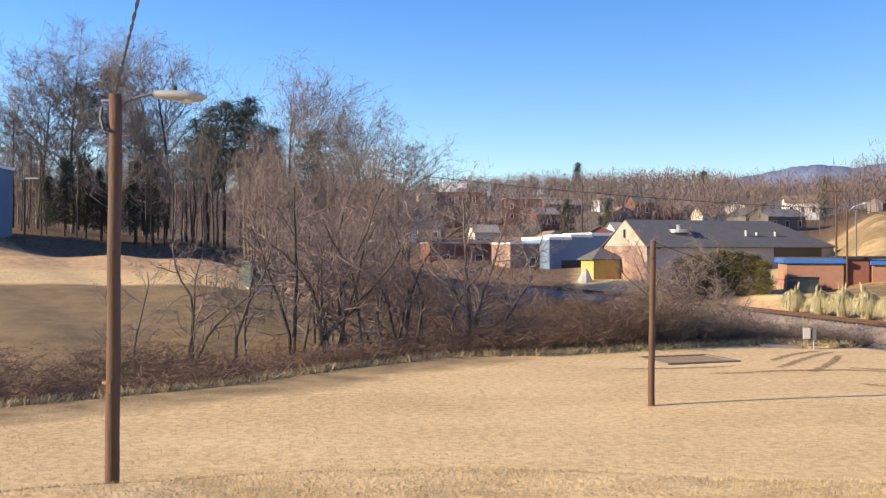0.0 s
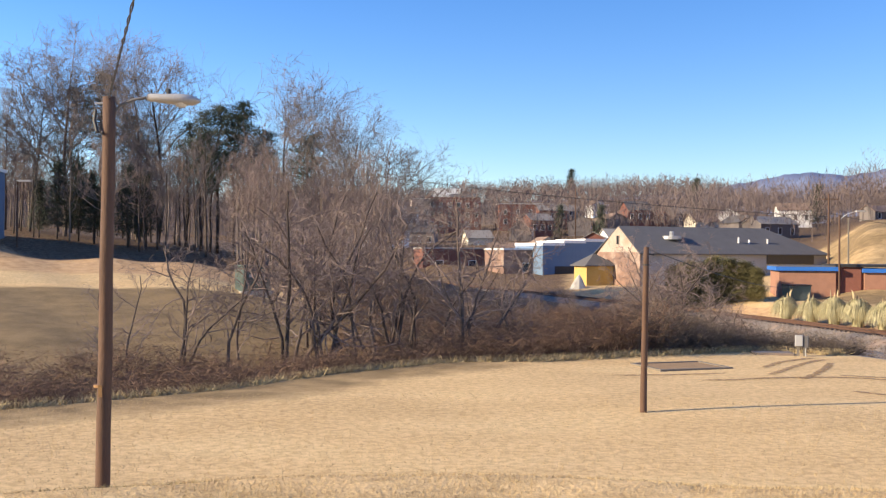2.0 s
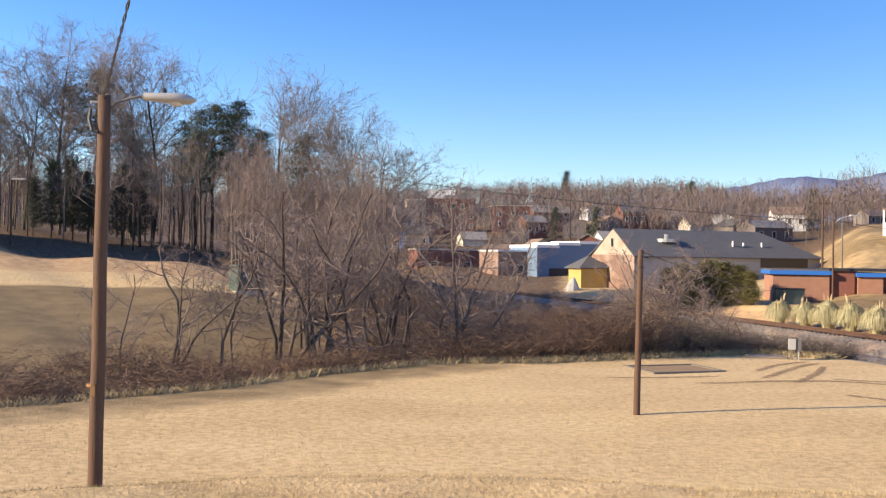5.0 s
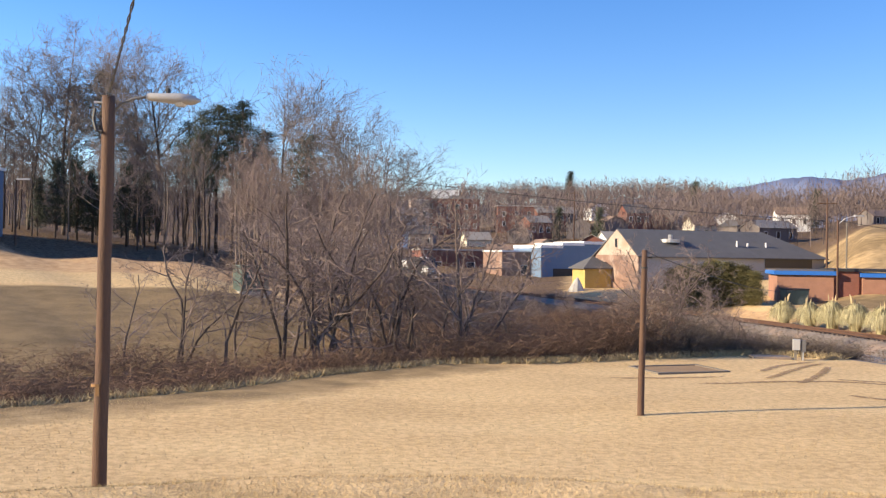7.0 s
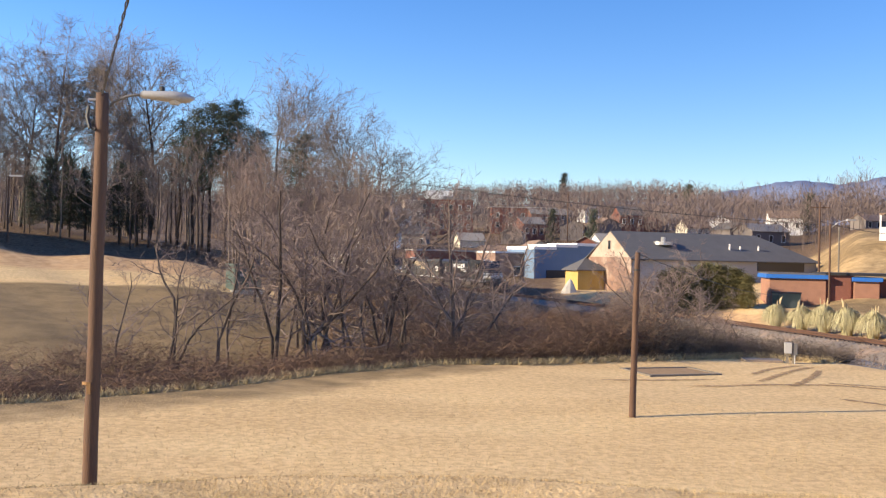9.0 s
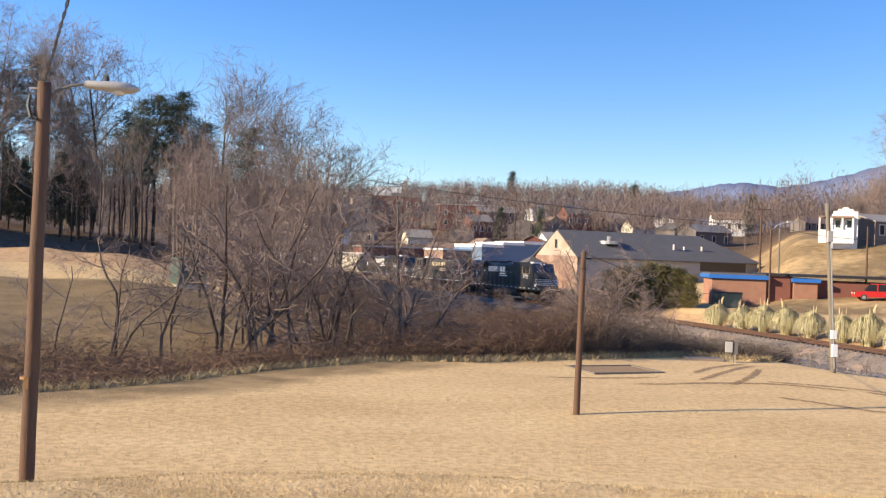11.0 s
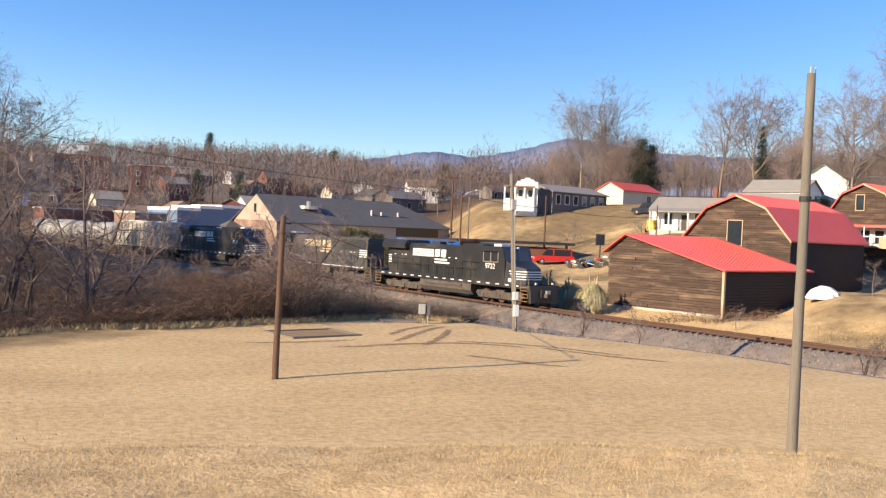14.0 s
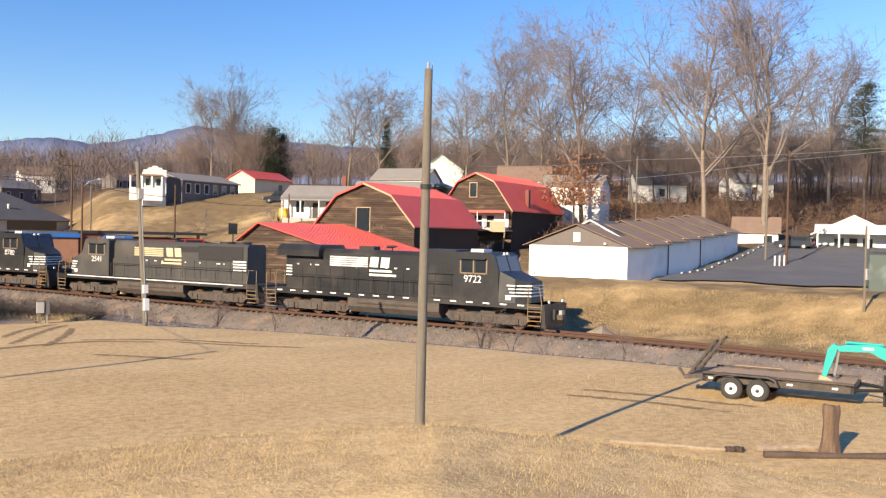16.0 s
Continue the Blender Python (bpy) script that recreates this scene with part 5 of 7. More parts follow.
def build_depot():
    """The long freight depot with a boarded gable, and its neighbours across the line."""
    win = [("-y", 2.5, 0.2, 1.6, 2.2, "window"), ("-y", 10.2, 1.5, 1.4, 1.4, "window"), ("-y", -3, 0.0, 1.2, 2.1, "door")]
    c, s = math.cos(radians(20)), math.sin(radians(20))
    L, D = 34.0, 12.6
    x0, y0 = 30.0, 142.3           # corner between gable and long wall
    cx, cy = x0 + c * L / 2 - s * D / 2, y0 + s * L / 2 + c * D / 2
    root = house("freight_depot", cx, cy, 0.2, 20, L, D, 5.0, 3.9, DEPOT_WALL, GREY_SHINGLE, "long grey freight depot with a grey shingle roof", win, over=0.5, category="depot", hip=(0.001, 7.0))
    part("gable", Shape().end([(-D / 2, 5.0), (D / 2, 5.0), (0, 8.85)], -L / 2 - 0.1, -L / 2 + 0.2), PEELING, root, "peeling cream boarded gable")
    part("end_wall", Shape().box(-L / 2 - 0.12, -L / 2 + 0.1, -D / 2, D / 2, -2, 5.0), FADED_BRICK, root, "faded orange brick end wall")
    opening(root, "window", -L / 2 - 0.1, 0.0, 6.2, 0.7, 1.3, "-x", trim=PEELING)
    part("dock_door", Shape().box(5.5, 14.5, -D / 2 - 0.12, -D / 2, 3.3, 4.7), DARK_PAINT, root, "dark band of dock windows")
    for px, hh in ((2.0, 1.2), (4.0, 0.9), (7.5, 1.0)):
        part("vent_pipe", Shape().tube([(px, -4, 6.2), (px, -4, 6.2 + hh)], 0.14, 6), WHITE, root, "white vent pipe")
    part("roof_fan", Shape().tube([(-9.5, -3.0, 6.3), (-9.5, -3.0, 8.2)], 0.35, 8).tube([(-9.5, -3.0, 7.0), (-9.5, -3.0, 7.5)], 1.5, 14), STEEL, root, "round metal roof ventilator")
    # brick building with blue fascia
    root = thing("brick_building", pose(*spot(-19.5, 116), 0.55, 0, 0, -13), "low orange brick building with bright blue fascia", "building")
    part("wall", Shape().box(0, 6.0, 0, 9, -2.5, 2.55), BRICK, root)
    part("fascia", Shape().box(-0.4, 6.2, -0.3, 9.2, 2.55, 3.0), BLUE, root, "bright blue fascia board")
    part("roof", Shape().box(-0.2, 6.0, 0, 9, 3.0, 3.12), GREY_SHINGLE, root)
    # darker brick colour stands in for the shade inside the recess
    part("recess", Shape().box(6.0, 9.0, 0.6, 9, -2.5, 3.1), DARK_BRICK, root, "recessed porch, its shade put in as darker brick")
    part("wall", Shape().box(9.0, 11.6, 0, 9, -2.5, 2.4), BRICK, root)
    part("fascia", Shape().box(8.8, 11.9, -0.3, 9.2, 2.4, 2.85), BLUE, root, "bright blue fascia board")
    # this wing's shade is painted by giving it the dark brick
    part("wall", Shape().box(11.6, 20.0, 1.0, 9.5, -2.5, 2.6), DARK_BRICK, root, "brick wing with shade put into a darker brick colour")
    part("roof", Shape().box(6.0, 20.8, 0.3, 10, 3.0, 3.3), DARK, root, "black flat roof edge")
    part("column", Shape().box(19.6, 19.9, 0.4, 0.7, -2, 3.0), DARK, root)
    # neighbours further along
    root = thing("blue_warehouse", pose(19.5, 178, 0, 0, 0, 20), "slate blue warehouse with white parapet", "warehouse")
    for i, (u0, u1, h) in enumerate(((0, 4.4, 6.4), (4.4, 8.8, 6.9), (8.8, 13.5, 7.2))):
        part("wall", Shape().box(u0, u1, 0, 12, -2, h), BLUE_WALL, root)
        part("parapet", Shape().box(u0 - 0.1, u1 + 0.1, -0.15, 12, h, h + 0.55), WHITE, root, "white parapet")
    part("doorway", Shape().box(2.5, 6.5, -0.1, 0.05, -2, 2.6), DARK, root)
    house("orange_brick_building", 15.2, 186, 0, 20, 9, 9, 5.6, 0, FADED_BRICK, WHITE, "orange brick building with a flat white roof edge", [("-y", 0, 1.5, 1.2, 1.6, "window")], category="building")
    house("small_gabled_store", 22.5, 205, 1.0, 100, 8, 7, 5.2, 2.2, CREAM_WALL, SHINGLE, "small cream gabled store with brown roof", category="building")
    house("yellow_hut", 24.4, 150.5, -0.6, 20, 4.6, 4.0, 4.0, 1.5, YELLOW, GREY_SHINGLE, "small yellow hut with a grey hipped roof", over=0.5, category="hut", hip=(2.4, 2.4))
    cone = part("gravel_pile", Shape().tube([(0, 0, -0.3), (0.1, 0, 0.9), (0.2, 0.1, 2.0), (0.25, 0.1, 2.4)], [1.5, 1.0, 0.4, 0.08], 10), CONCRETE)
    cone.matrix_basis = pose(*spot(-8.3, 144), -0.6)
    tagged(cone, "pale conical pile of gravel beside the yellow hut", "gravel pile")
    house("dark_brick_store", 3.5, 204, 0.6, 15, 15, 8, 5.2, 0, DARK_BRICK, CONCRETE, "low dark red brick store behind the trees", [("-y", -4, 1.0, 1.5, 1.8, "window"), ("-y", 3, 1.0, 1.5, 1.8, "window")], category="building")


def build_town():
    rnd = random.Random(21)
    wins = lambda n, L, sill, rows: [("-y", -L / 2 + (i + 0.5) * L / n, sill + r * 3.2, 1.0, 1.6, "window") for i in range(n) for r in range(rows)]
    house("town_hall", 5.2, 330, 12.5, 8, 18, 10, 11.0, 0, DARK_BRICK, DARK_BRICK, "four-storey red brick town building", wins(6, 18, 1.5, 3), category="building")
    house("cream_town_building", -5.6, 326, 12.5, 8, 6, 8, 10.5, 0, PEELING, CREAM_WALL, "sunlit cream town building", wins(2, 6, 2, 2), category="building")
    house("white_town_block", 4.2, 420, 24.0, 0, 12, 8, 8.6, 0, WHITE, WHITE, "white block of a building on the hilltop", category="building")
    house("pink_town_building", 29, 330, 13.0, 5, 17, 9, 8.6, 0, DARK_BRICK, CONCRETE, "low red brick town building with pale roof edge", wins(4, 17, 2, 2), category="building")
    spots = [(-4.2, 250, 0.7), (-5.0, 285, 2.0), (-5.9, 300, 2.3), (-6.6, 330, 2.9), (-2.4, 270, 1.2), (0.9, 280, 1.6), (2.2, 300, 2.6), (-8.4, 300, 2.2), (-10.2, 300, 2.4), (-11.6, 320, 2.9), (-12.9, 330, 2.7),
             (-14.0, 340, 2.6), (-15.3, 300, 2.2), (-16.6, 330, 2.5), (-17.4, 280, 2.3), (-20.2, 320, 2.8), (-21.0, 350, 2.6), (-19.0, 260, 2.2), (-3.6, 360, 2.9), (-1.6, 390, 3.4), (-7.6, 370, 3.0), (-9.4, 400, 3.1), (1.4, 360, 3.2), (-24.6, 300, 2.9), (-13.2, 250, 1.6), (-9.2, 230, 1.2), (-11.0, 232, 1.3), (3.0, 260, 1.8)]
    for az, d, el in spots:
        x, y = spot(az, d)
        z = EYE + d * math.tan(radians(el)) - 5.5
        wall = rnd.choice((WHITE, WHITE, CREAM_WALL, DARK_BRICK, TAUPE, TAUPE))
        L = rnd.uniform(7, 12)
        house("town_house", x, y, z, rnd.choice((15, 20, 105, -10, 80)), L, rnd.uniform(6, 8), rnd.uniform(2.8, 4.6), rnd.uniform(1.6, 2.6), wall, rnd.choice((GREY_SHINGLE, SHINGLE, LIGHT_SHINGLE)),
              {WHITE: "white", CREAM_WALL: "cream", DARK_BRICK: "dark red brick", TAUPE: "taupe", PEELING: "faded cream"}[wall] + " town house among bare trees", wins(3, L, 1.0, 1), group="houses of the town", deep=5)


def build_hill_houses():
    # mission-style white building and its long wing
    x, y = spot(-25.8, 152)
    root = thing("white_mission_house", pose(x, y, 10.1, 0, 0, -22) @ Matrix.Diagonal((0.64, 0.64, 0.64, 1)), "white mission-style house with a curved parapet and porch", "house")
    part("wall", Shape().box(0, 5.2, 0, 4.5, -4, 4.0), WHITE, root)
    par = [(0, 4.0), (5.2, 4.0), (5.2, 4.5), (4.4, 4.5), (4.1, 5.0), (3.4, 5.0), (3.1, 5.4), (2.1, 5.4), (1.8, 5.0), (1.1, 5.0), (0.8, 4.5), (0, 4.5)]
    part("parapet", Shape().slab(par, -0.12, 0.25), WHITE, root, "curved white parapet")
    part("porch_roof", Shape().box(-3.2, 4.2, -2.4, 0, 2.9, 3.3), SHINGLE, root, "brown porch roof")
    for px in (-3.0, -0.6, 1.8, 4.0):
        part("post", Shape().box(px - 0.18, px + 0.18, -2.3, -1.95, -2.8, 2.9), WHITE, root, "white porch pillar")
    part("porch_wall", Shape().box(-3.2, 4.2, -2.35, -2.1, -2.8, 0.2), WHITE, root)
    for px in (1.0, 3.4):
        opening(root, "window", px, 0, 0.8, 1.0, 1.6, "-y")
    wing = [("-y", -5.6 + 2.2 * i, 0.5, 1.0, 1.4, "window") for i in range(6)]
    house("stone_wing_house", 77.2, 142.6, 9.3, 22, 14, 8, 2.4, 1.2, TAUPE, LIGHT_SHINGLE, "long low grey house with white window frames", wing)
    house("cream_house_with_red_roof", 95.0, 150.4, 10.5, 18, 10, 6, 2.7, 1.4, CREAM_WALL, RED_ROOF, "cream house with a red roof on the hill", [("-y", 2, 0.6, 1.2, 1.3, "window")])
    root = house("porch_house", 77.6, 107.0, 6.0, -55, 9.0, 6, 2.9, 1.5, WHITE, LIGHT_SHINGLE, "white house with a grey roof and pillared porch", [("-y", -2.2, 0.8, 1.1, 1.5, "window"), ("-y", 1.9, 0.8, 1.1, 1.5, "window"), ("-y", 0, 0.1, 0.9, 2.0, "door")], porch=(-4, 3.6, 1.9, 2.5))
    part("wing", Shape().box(3.8, 12.5, 0.5, 6.5, -2, 3.2), WHITE, root)
    gb = Shape()
    gb.end([(-3.4, 3.0), (3.4, 3.0), (0, 5.2)], 3.9, 4.1, pose(0, 3.5, 0))
    part("gable", gb, WHITE, root, "white gable boards")
    rf = Shape()
    for s in (-1, 1):
        roof_slab(rf, [(3.6, 3.5 + s * 3.9, 2.85), (13, 3.5 + s * 3.9, 2.85)], [(3.6, 3.5, 5.4), (13, 3.5, 5.4)], 0.16)
    part("roof", rf, LIGHT_SHINGLE, root)
    part("chimney", Shape().box(2.2, 2.8, 1.0, 1.6, 4.0, 5.9), DARK_BRICK, root)
    house("white_hill_house", 100.2, 116.2, 9.3, 115, 9, 6, 3.4, 1.7, WHITE, LIGHT_SHINGLE, "white gabled house above the barns", [("-x", 0.5, 1.2, 0.9, 1.3, "window")])
    house("blue_roofed_shed", 104.5, 114.5, 9.6, 20, 6, 5, 2.0, 0.9, BLUE_WALL, BLUE_WALL, "small shed with a dark blue roof", category="shed")
    house("green_roofed_house", 125.5, 134, 13.0, 40, 15, 8, 2.8, 2.8, WHITE, LEAFGREEN, "white house with a pale green metal roof", [("-y", 4, 0.6, 1.0, 1.2, "window")])
    house("framed_gable_house", 114.8, 104.4, 9.7, -48, 8, 7, 3.4, 2.2, WHITE, SHINGLE, "white house with a timber-framed gable", [("-y", 0, 0.6, 1.0, 1.2, "window")])
    house("white_garage", 113.6, 93.0, 8.5, 115, 9, 6.5, 3.4, 1.6, WHITE, LIGHT_SHINGLE, "white gabled garage beyond the barns", [("-x", 1.2, 1.0, 0.9, 1.2, "window")])
    house("white_cottage", 150.5, 104.0, 11.2, -40, 9, 7, 3.0, 2.4, WHITE, GREY_SHINGLE, "white cottage with a dark roof behind the trees", [("-y", 0, 0.8, 1.0, 1.3, "window")])
    house("white_cottage", 168.0, 96.0, 12.2, -30, 8, 6, 3.0, 1.8, WHITE, LIGHT_SHINGLE, "white cottage among the trees on the rise", [("-y", 0, 0.8, 1.0, 1.3, "window")])
    root = house("white_bungalow", 119.5, 53.5, 3.0, -65, 8.2, 7.5, 2.6, 1.0, WHITE, WHITE, "white bungalow with a wide gabled porch", [("-y", -1.6, 0.7, 1.1, 1.3, "window"), ("-y", 1.6, 0.7, 1.1, 1.3, "window"), ("-y", 0, 0, 0.9, 2.0, "door")])
    gb = Shape().slab([(-4.4, 2.5), (4.4, 2.5), (0, 4.5)], -6.6, -6.4)
    part("gable", gb, WHITE, root, "white porch gable")
    rf = Shape()
    for s in (-1, 1):
        roof_slab(rf, [(s * 4.8, -6.8, 2.45), (s * 4.8, 2, 2.45)], [(0, -6.8, 4.75), (0, 2, 4.75)], 0.18)
    part("porch_roof", rf, WHITE, root)
    for px in (-4.0, -1.6, 1.6, 4.0):
        part("post", Shape().box(px - 0.1, px + 0.1, -6.5, -6.3, -0.6, 2.5), WHITE, root, "white porch post")
    part("porch_floor", Shape().box(-4.2, 4.2, -6.6, -3.7, -1.5, 0.02), CONCRETE, root)
    house("low_white_house", 115.2, 64.2, 3.2, -62, 5.4, 6, 2.4, 1.8, WHITE, SHINGLE, "white house with a brown roof beyond the shed", [("-y", 1.5, 0.7, 1.0, 1.2, "window")])
    # building at the left edge of the terrace
    house("pale_blue_building", -50.4, 88.5, 5.6, 3, 13, 23, 7.2, 0, BLUE_WALL, WHITE, "pale blue-grey building at the edge of the terrace", category="building")


# ---- the train ----
SPEED, NOSE16 = 15.75, float(np.interp(36.4, RAILWAY[:, 1], RUN))


def lettered(parent, text, x, y, z, size, face, material, label, deep=0.01):
    """Raised characters on the side of a vehicle."""
    cu = bpy.data.curves.new("characters", "FONT")
    cu.body, cu.size, cu.align_x, cu.align_y, cu.extrude = text, size, "CENTER", "CENTER", deep
    tmp = bpy.data.objects.new("tmp", cu)
    me = bpy.data.meshes.new_from_object(tmp)
    bpy.data.objects.remove(tmp)
    me.transform(pose(x, y, z, 90, 0, 0 if face > 0 else 180))
    return part("number", me, material, parent, label)


def truck(root, x, axles, name="truck"):
    """A bogie: frame, springs, wheels."""
    gap = 2.0 if axles == 3 else 1.8
    half = gap * (axles - 1) / 2
    tr = part(name, Shape().slab([(x - half - 0.9, 0.62), (x - half - 0.5, 0.3), (x + half + 0.5, 0.3), (x + half + 0.9, 0.62), (x + half + 0.7, 0.86), (x - half - 0.7, 0.86)], -1.12, -0.95)
              .slab([(x - half - 0.9, 0.62), (x - half - 0.5, 0.3), (x + half + 0.5, 0.3), (x + half + 0.9, 0.62), (x + half + 0.7, 0.86), (x - half - 0.7, 0.86)], 0.95, 1.12)
              .box(x - 0.5, x + 0.5, -1.0, 1.0, 0.45, 1.0), GRIME, root, "grimy bogie frame")
    for k in range(axles):
        wx = x - half + gap * k
        for s in (-1, 1):
            wh = Shape().tube([(wx, s * 0.68, 0.5), (wx, s * 0.72, 0.5), (wx, s * 0.83, 0.5)], [0.54, 0.51, 0.5], 18)
            part("wheel", wh, RUST, tr, "steel wheel")
            part("axle_box", Shape().box(wx - 0.17, wx + 0.17, s * 1.1 - 0.12, s * 1.1 + 0.12, 0.32, 0.68, c=0.03), GRIME, tr)
            for q in (-0.42, 0.42):
                part("spring", Shape().tube([(wx + q, s * 1.08, 0.4), (wx + q, s * 1.08, 0.8)], 0.1, 7), GRIME, tr)
    return tr


def stripes(root, x, y, z, w, face, n=4, slant=0.0):
    for i in range(n):
        zz = z + i * 0.17
        part("stripe", Shape().box(x - w / 2 + slant * i, x + w / 2, y - 0.012, y + 0.012, zz, zz + 0.085), WHITE, root, "white stripe")


def locomotive(name, label, number, paint, logo, forward=1, wide=True):
    """A six-axle diesel. Its own x runs ahead of the train; forward=-1 turns its cab to the rear."""
    root = thing(name, Matrix(), label, "locomotive", "vehicles of the train")
    m = pose(0, 0, 0, 0, 0, 0 if forward > 0 else 180)
    near = -1.0 * forward       # own side that faces the field (the field lies on the train's right)

    def P(nm, sh, mat, parent=root, lab="", smooth=False):
        sh.v = [tuple(m @ Vector(v)) for v in sh.v]
        return part(nm, sh, mat, parent, lab, smooth)

    P("underframe", Shape().box(-10.6, 10.5, -1.52, 1.52, 1.3, 1.62).box(-10.8, 10.7, -0.4, 0.4, 0.7, 1.3), LOCO)
    P("fuel_tank", Shape().end([(-1.5, 1.3), (1.5, 1.3), (1.5, 0.75), (1.15, 0.38), (-1.15, 0.38), (-1.5, 0.75)], -3.6, 3.4), GRIME, lab="grimy fuel tank")
    for s in (-1, 1):
        P("air_tank", Shape().tube([(-2.8, s * 1.42, 1.08), (2.2, s * 1.42, 1.08)], 0.17, 10), GRIME, lab="air reservoir")
        if not wide:
            P("sill_stripe", Shape().box(-9.4, 9.2, s * 1.535 - 0.012, s * 1.535 + 0.012, 1.49, 1.56), WHITE, lab="thin white sill stripe")
        for k in range(17 if wide else 0):
            xx = -9.6 + 1.15 * k
            P("sill_mark", Shape().box(xx, xx + 0.45, s * 1.535 - 0.012, s * 1.535 + 0.012, 1.47, 1.55), WHITE, lab="white reflective sill mark")
    # long hood
    hood = Shape().end([(-0.98, 1.62), (0.98, 1.62), (0.98, 4.15), (0.8, 4.38), (-0.8, 4.38), (-0.98, 4.15)], -9.3, 4.4)
    hd = P("hood", hood, paint)
    for s in (-1, 1):
        for k in range(11):
            xx = -8.9 + k * 1.18
            P("hood_door", Shape().box(xx, xx + 1.05, s * 0.99 - 0.02, s * 0.99 + 0.02, 1.85, 3.1), paint, hd)
    if wide:
        P("radiator", Shape().end([(-1.5, 3.85), (1.5, 3.85), (1.5, 4.25), (1.2, 4.62), (-1.2, 4.62), (-1.5, 4.25)], -9.7, -6.1), paint, hd, "overhanging radiator wing")
        P("air_intake", Shape().box(1.6, 4.4, -1.15, 1.15, 3.1, 4.6, c=0.1), paint, hd)
        P("exhaust_stack", Shape().box(-3.6, -2.4, -0.35, 0.35, 4.38, 4.62), DARK, hd)
    else:
        P("radiator_grille", Shape().box(-8.9, -4.6, -1.02, 1.02, 3.15, 4.2), DARK, hd, "dark radiator grille")
        P("fan", Shape().tube([(-8, 0, 4.38), (-8, 0, 4.52)], 0.6, 14).tube([(-6.5, 0, 4.38), (-6.5, 0, 4.52)], 0.6, 14), DARK, hd)
        P("blower_duct", Shape().box(1.2, 4.4, -1.1, 1.1, 1.62, 3.0), paint, hd)
    P("horn", Shape().tube([(-1.2, 0, 4.38), (-1.2, 0, 4.6)], 0.05, 6).tube([(-1.5, 0.1, 4.62), (-0.9, 0.1, 4.66)], [0.1, 0.05], 7).tube([(-1.5, -0.12, 4.62), (-0.9, -0.12, 4.66)], [0.1, 0.05], 7), DARK, hd, "air horn")
    P("dynamic_brake_grille", Shape().box(-5.4, -2.6, -1.01, 1.01, 3.7, 4.1), DARK, hd)
    # cab
    cab = P("cab", Shape().slab([(4.4, 1.62), (7.5, 1.62), (7.5, 3.35), (7.15, 4.35), (6.9, 4.5), (4.6, 4.5), (4.4, 4.35)], -1.5, 1.5), paint)
    for s in (-1, 1):
        P("side_window", Shape().box(4.95, 5.75, s * 1.505 - 0.02, s * 1.505 + 0.02, 3.3, 4.0).box(5.95, 6.65, s * 1.505 - 0.02, s * 1.505 + 0.02, 3.3, 4.0), GLASS, cab, "dark cab window")
        P("window_frame", Shape().box(4.85, 4.95, s * 1.51 - 0.025, s * 1.51 + 0.025, 3.2, 4.1).box(6.65, 6.75, s * 1.51 - 0.025, s * 1.51 + 0.025, 3.2, 4.1).box(4.85, 6.75, s * 1.51 - 0.025, s * 1.51 + 0.025, 3.2, 3.28).box(5.75, 5.85, s * 1.51 - 0.025, s * 1.51 + 0.025, 3.2, 4.1), HANDRAIL, cab, "tan window frame")
        P("sunshade", Shape().box(4.8, 6.7, s * 1.62 - 0.1, s * 1.62 + 0.1, 4.08, 4.14), paint, cab)
    slope = 0.35 / 1.0
    for s in (-1, 1):
        P("windscreen", Shape().add([(7.53 - 0.02, s * 0.08, 3.4), (7.53 - 0.02, s * 1.3, 3.4), (7.2, s * 1.25, 4.28), (7.2, s * 0.08, 4.28), (7.48, s * 0.08, 3.38), (7.48, s * 1.3, 3.38), (7.15, s * 1.25, 4.26), (7.15, s * 0.08, 4.26)],
                                    [(0, 1, 2, 3), (7, 6, 5, 4), (0, 4, 5, 1), (1, 5, 6, 2), (2, 6, 7, 3), (3, 7, 4, 0)]), GLASS, cab, "dark windscreen")
    P("headlight", Shape().tube([(7.1, 0.2, 4.42), (7.22, 0.2, 4.42)], 0.1, 8).tube([(7.1, -0.2, 4.42), (7.22, -0.2, 4.42)], 0.1, 8), WHITE, cab, "twin headlights")
    P("air_conditioner", Shape().box(5.0, 5.9, -0.5, 0.5, 4.5, 4.68), WHITE, cab, "pale roof air conditioner")
    # nose: broad and bevelled
    nose = Shape()
    w0, w1 = (1.5, 0.95) if wide else (1.5, 1.1)
    base = [(7.5, -w0), (8.6, -w0 + 0.08), (9.35, -w1 + 0.1), (9.35, w1 - 0.1), (8.6, w0 - 0.08), (7.5, w0)]
    topz = [3.42, 3.0, 2.86, 2.86, 3.0, 3.42]
    vs = [(x, y, 1.62) for x, y in base] + [(x - 0.1 * (x > 8), y * 0.9, z) for (x, y), z in zip(base, topz)]
    nose.add(vs, [(5, 4, 3, 2, 1, 0), (6, 7, 8, 9, 10, 11)] + [(i, (i + 1) % 6, 6 + (i + 1) % 6, 6 + i) for i in range(6)])
    P("nose", nose, paint)
    for i in range(4):
        zz = 1.98 + i * 0.2
        k = 0.006 + 0.003 * i
        st = Shape()
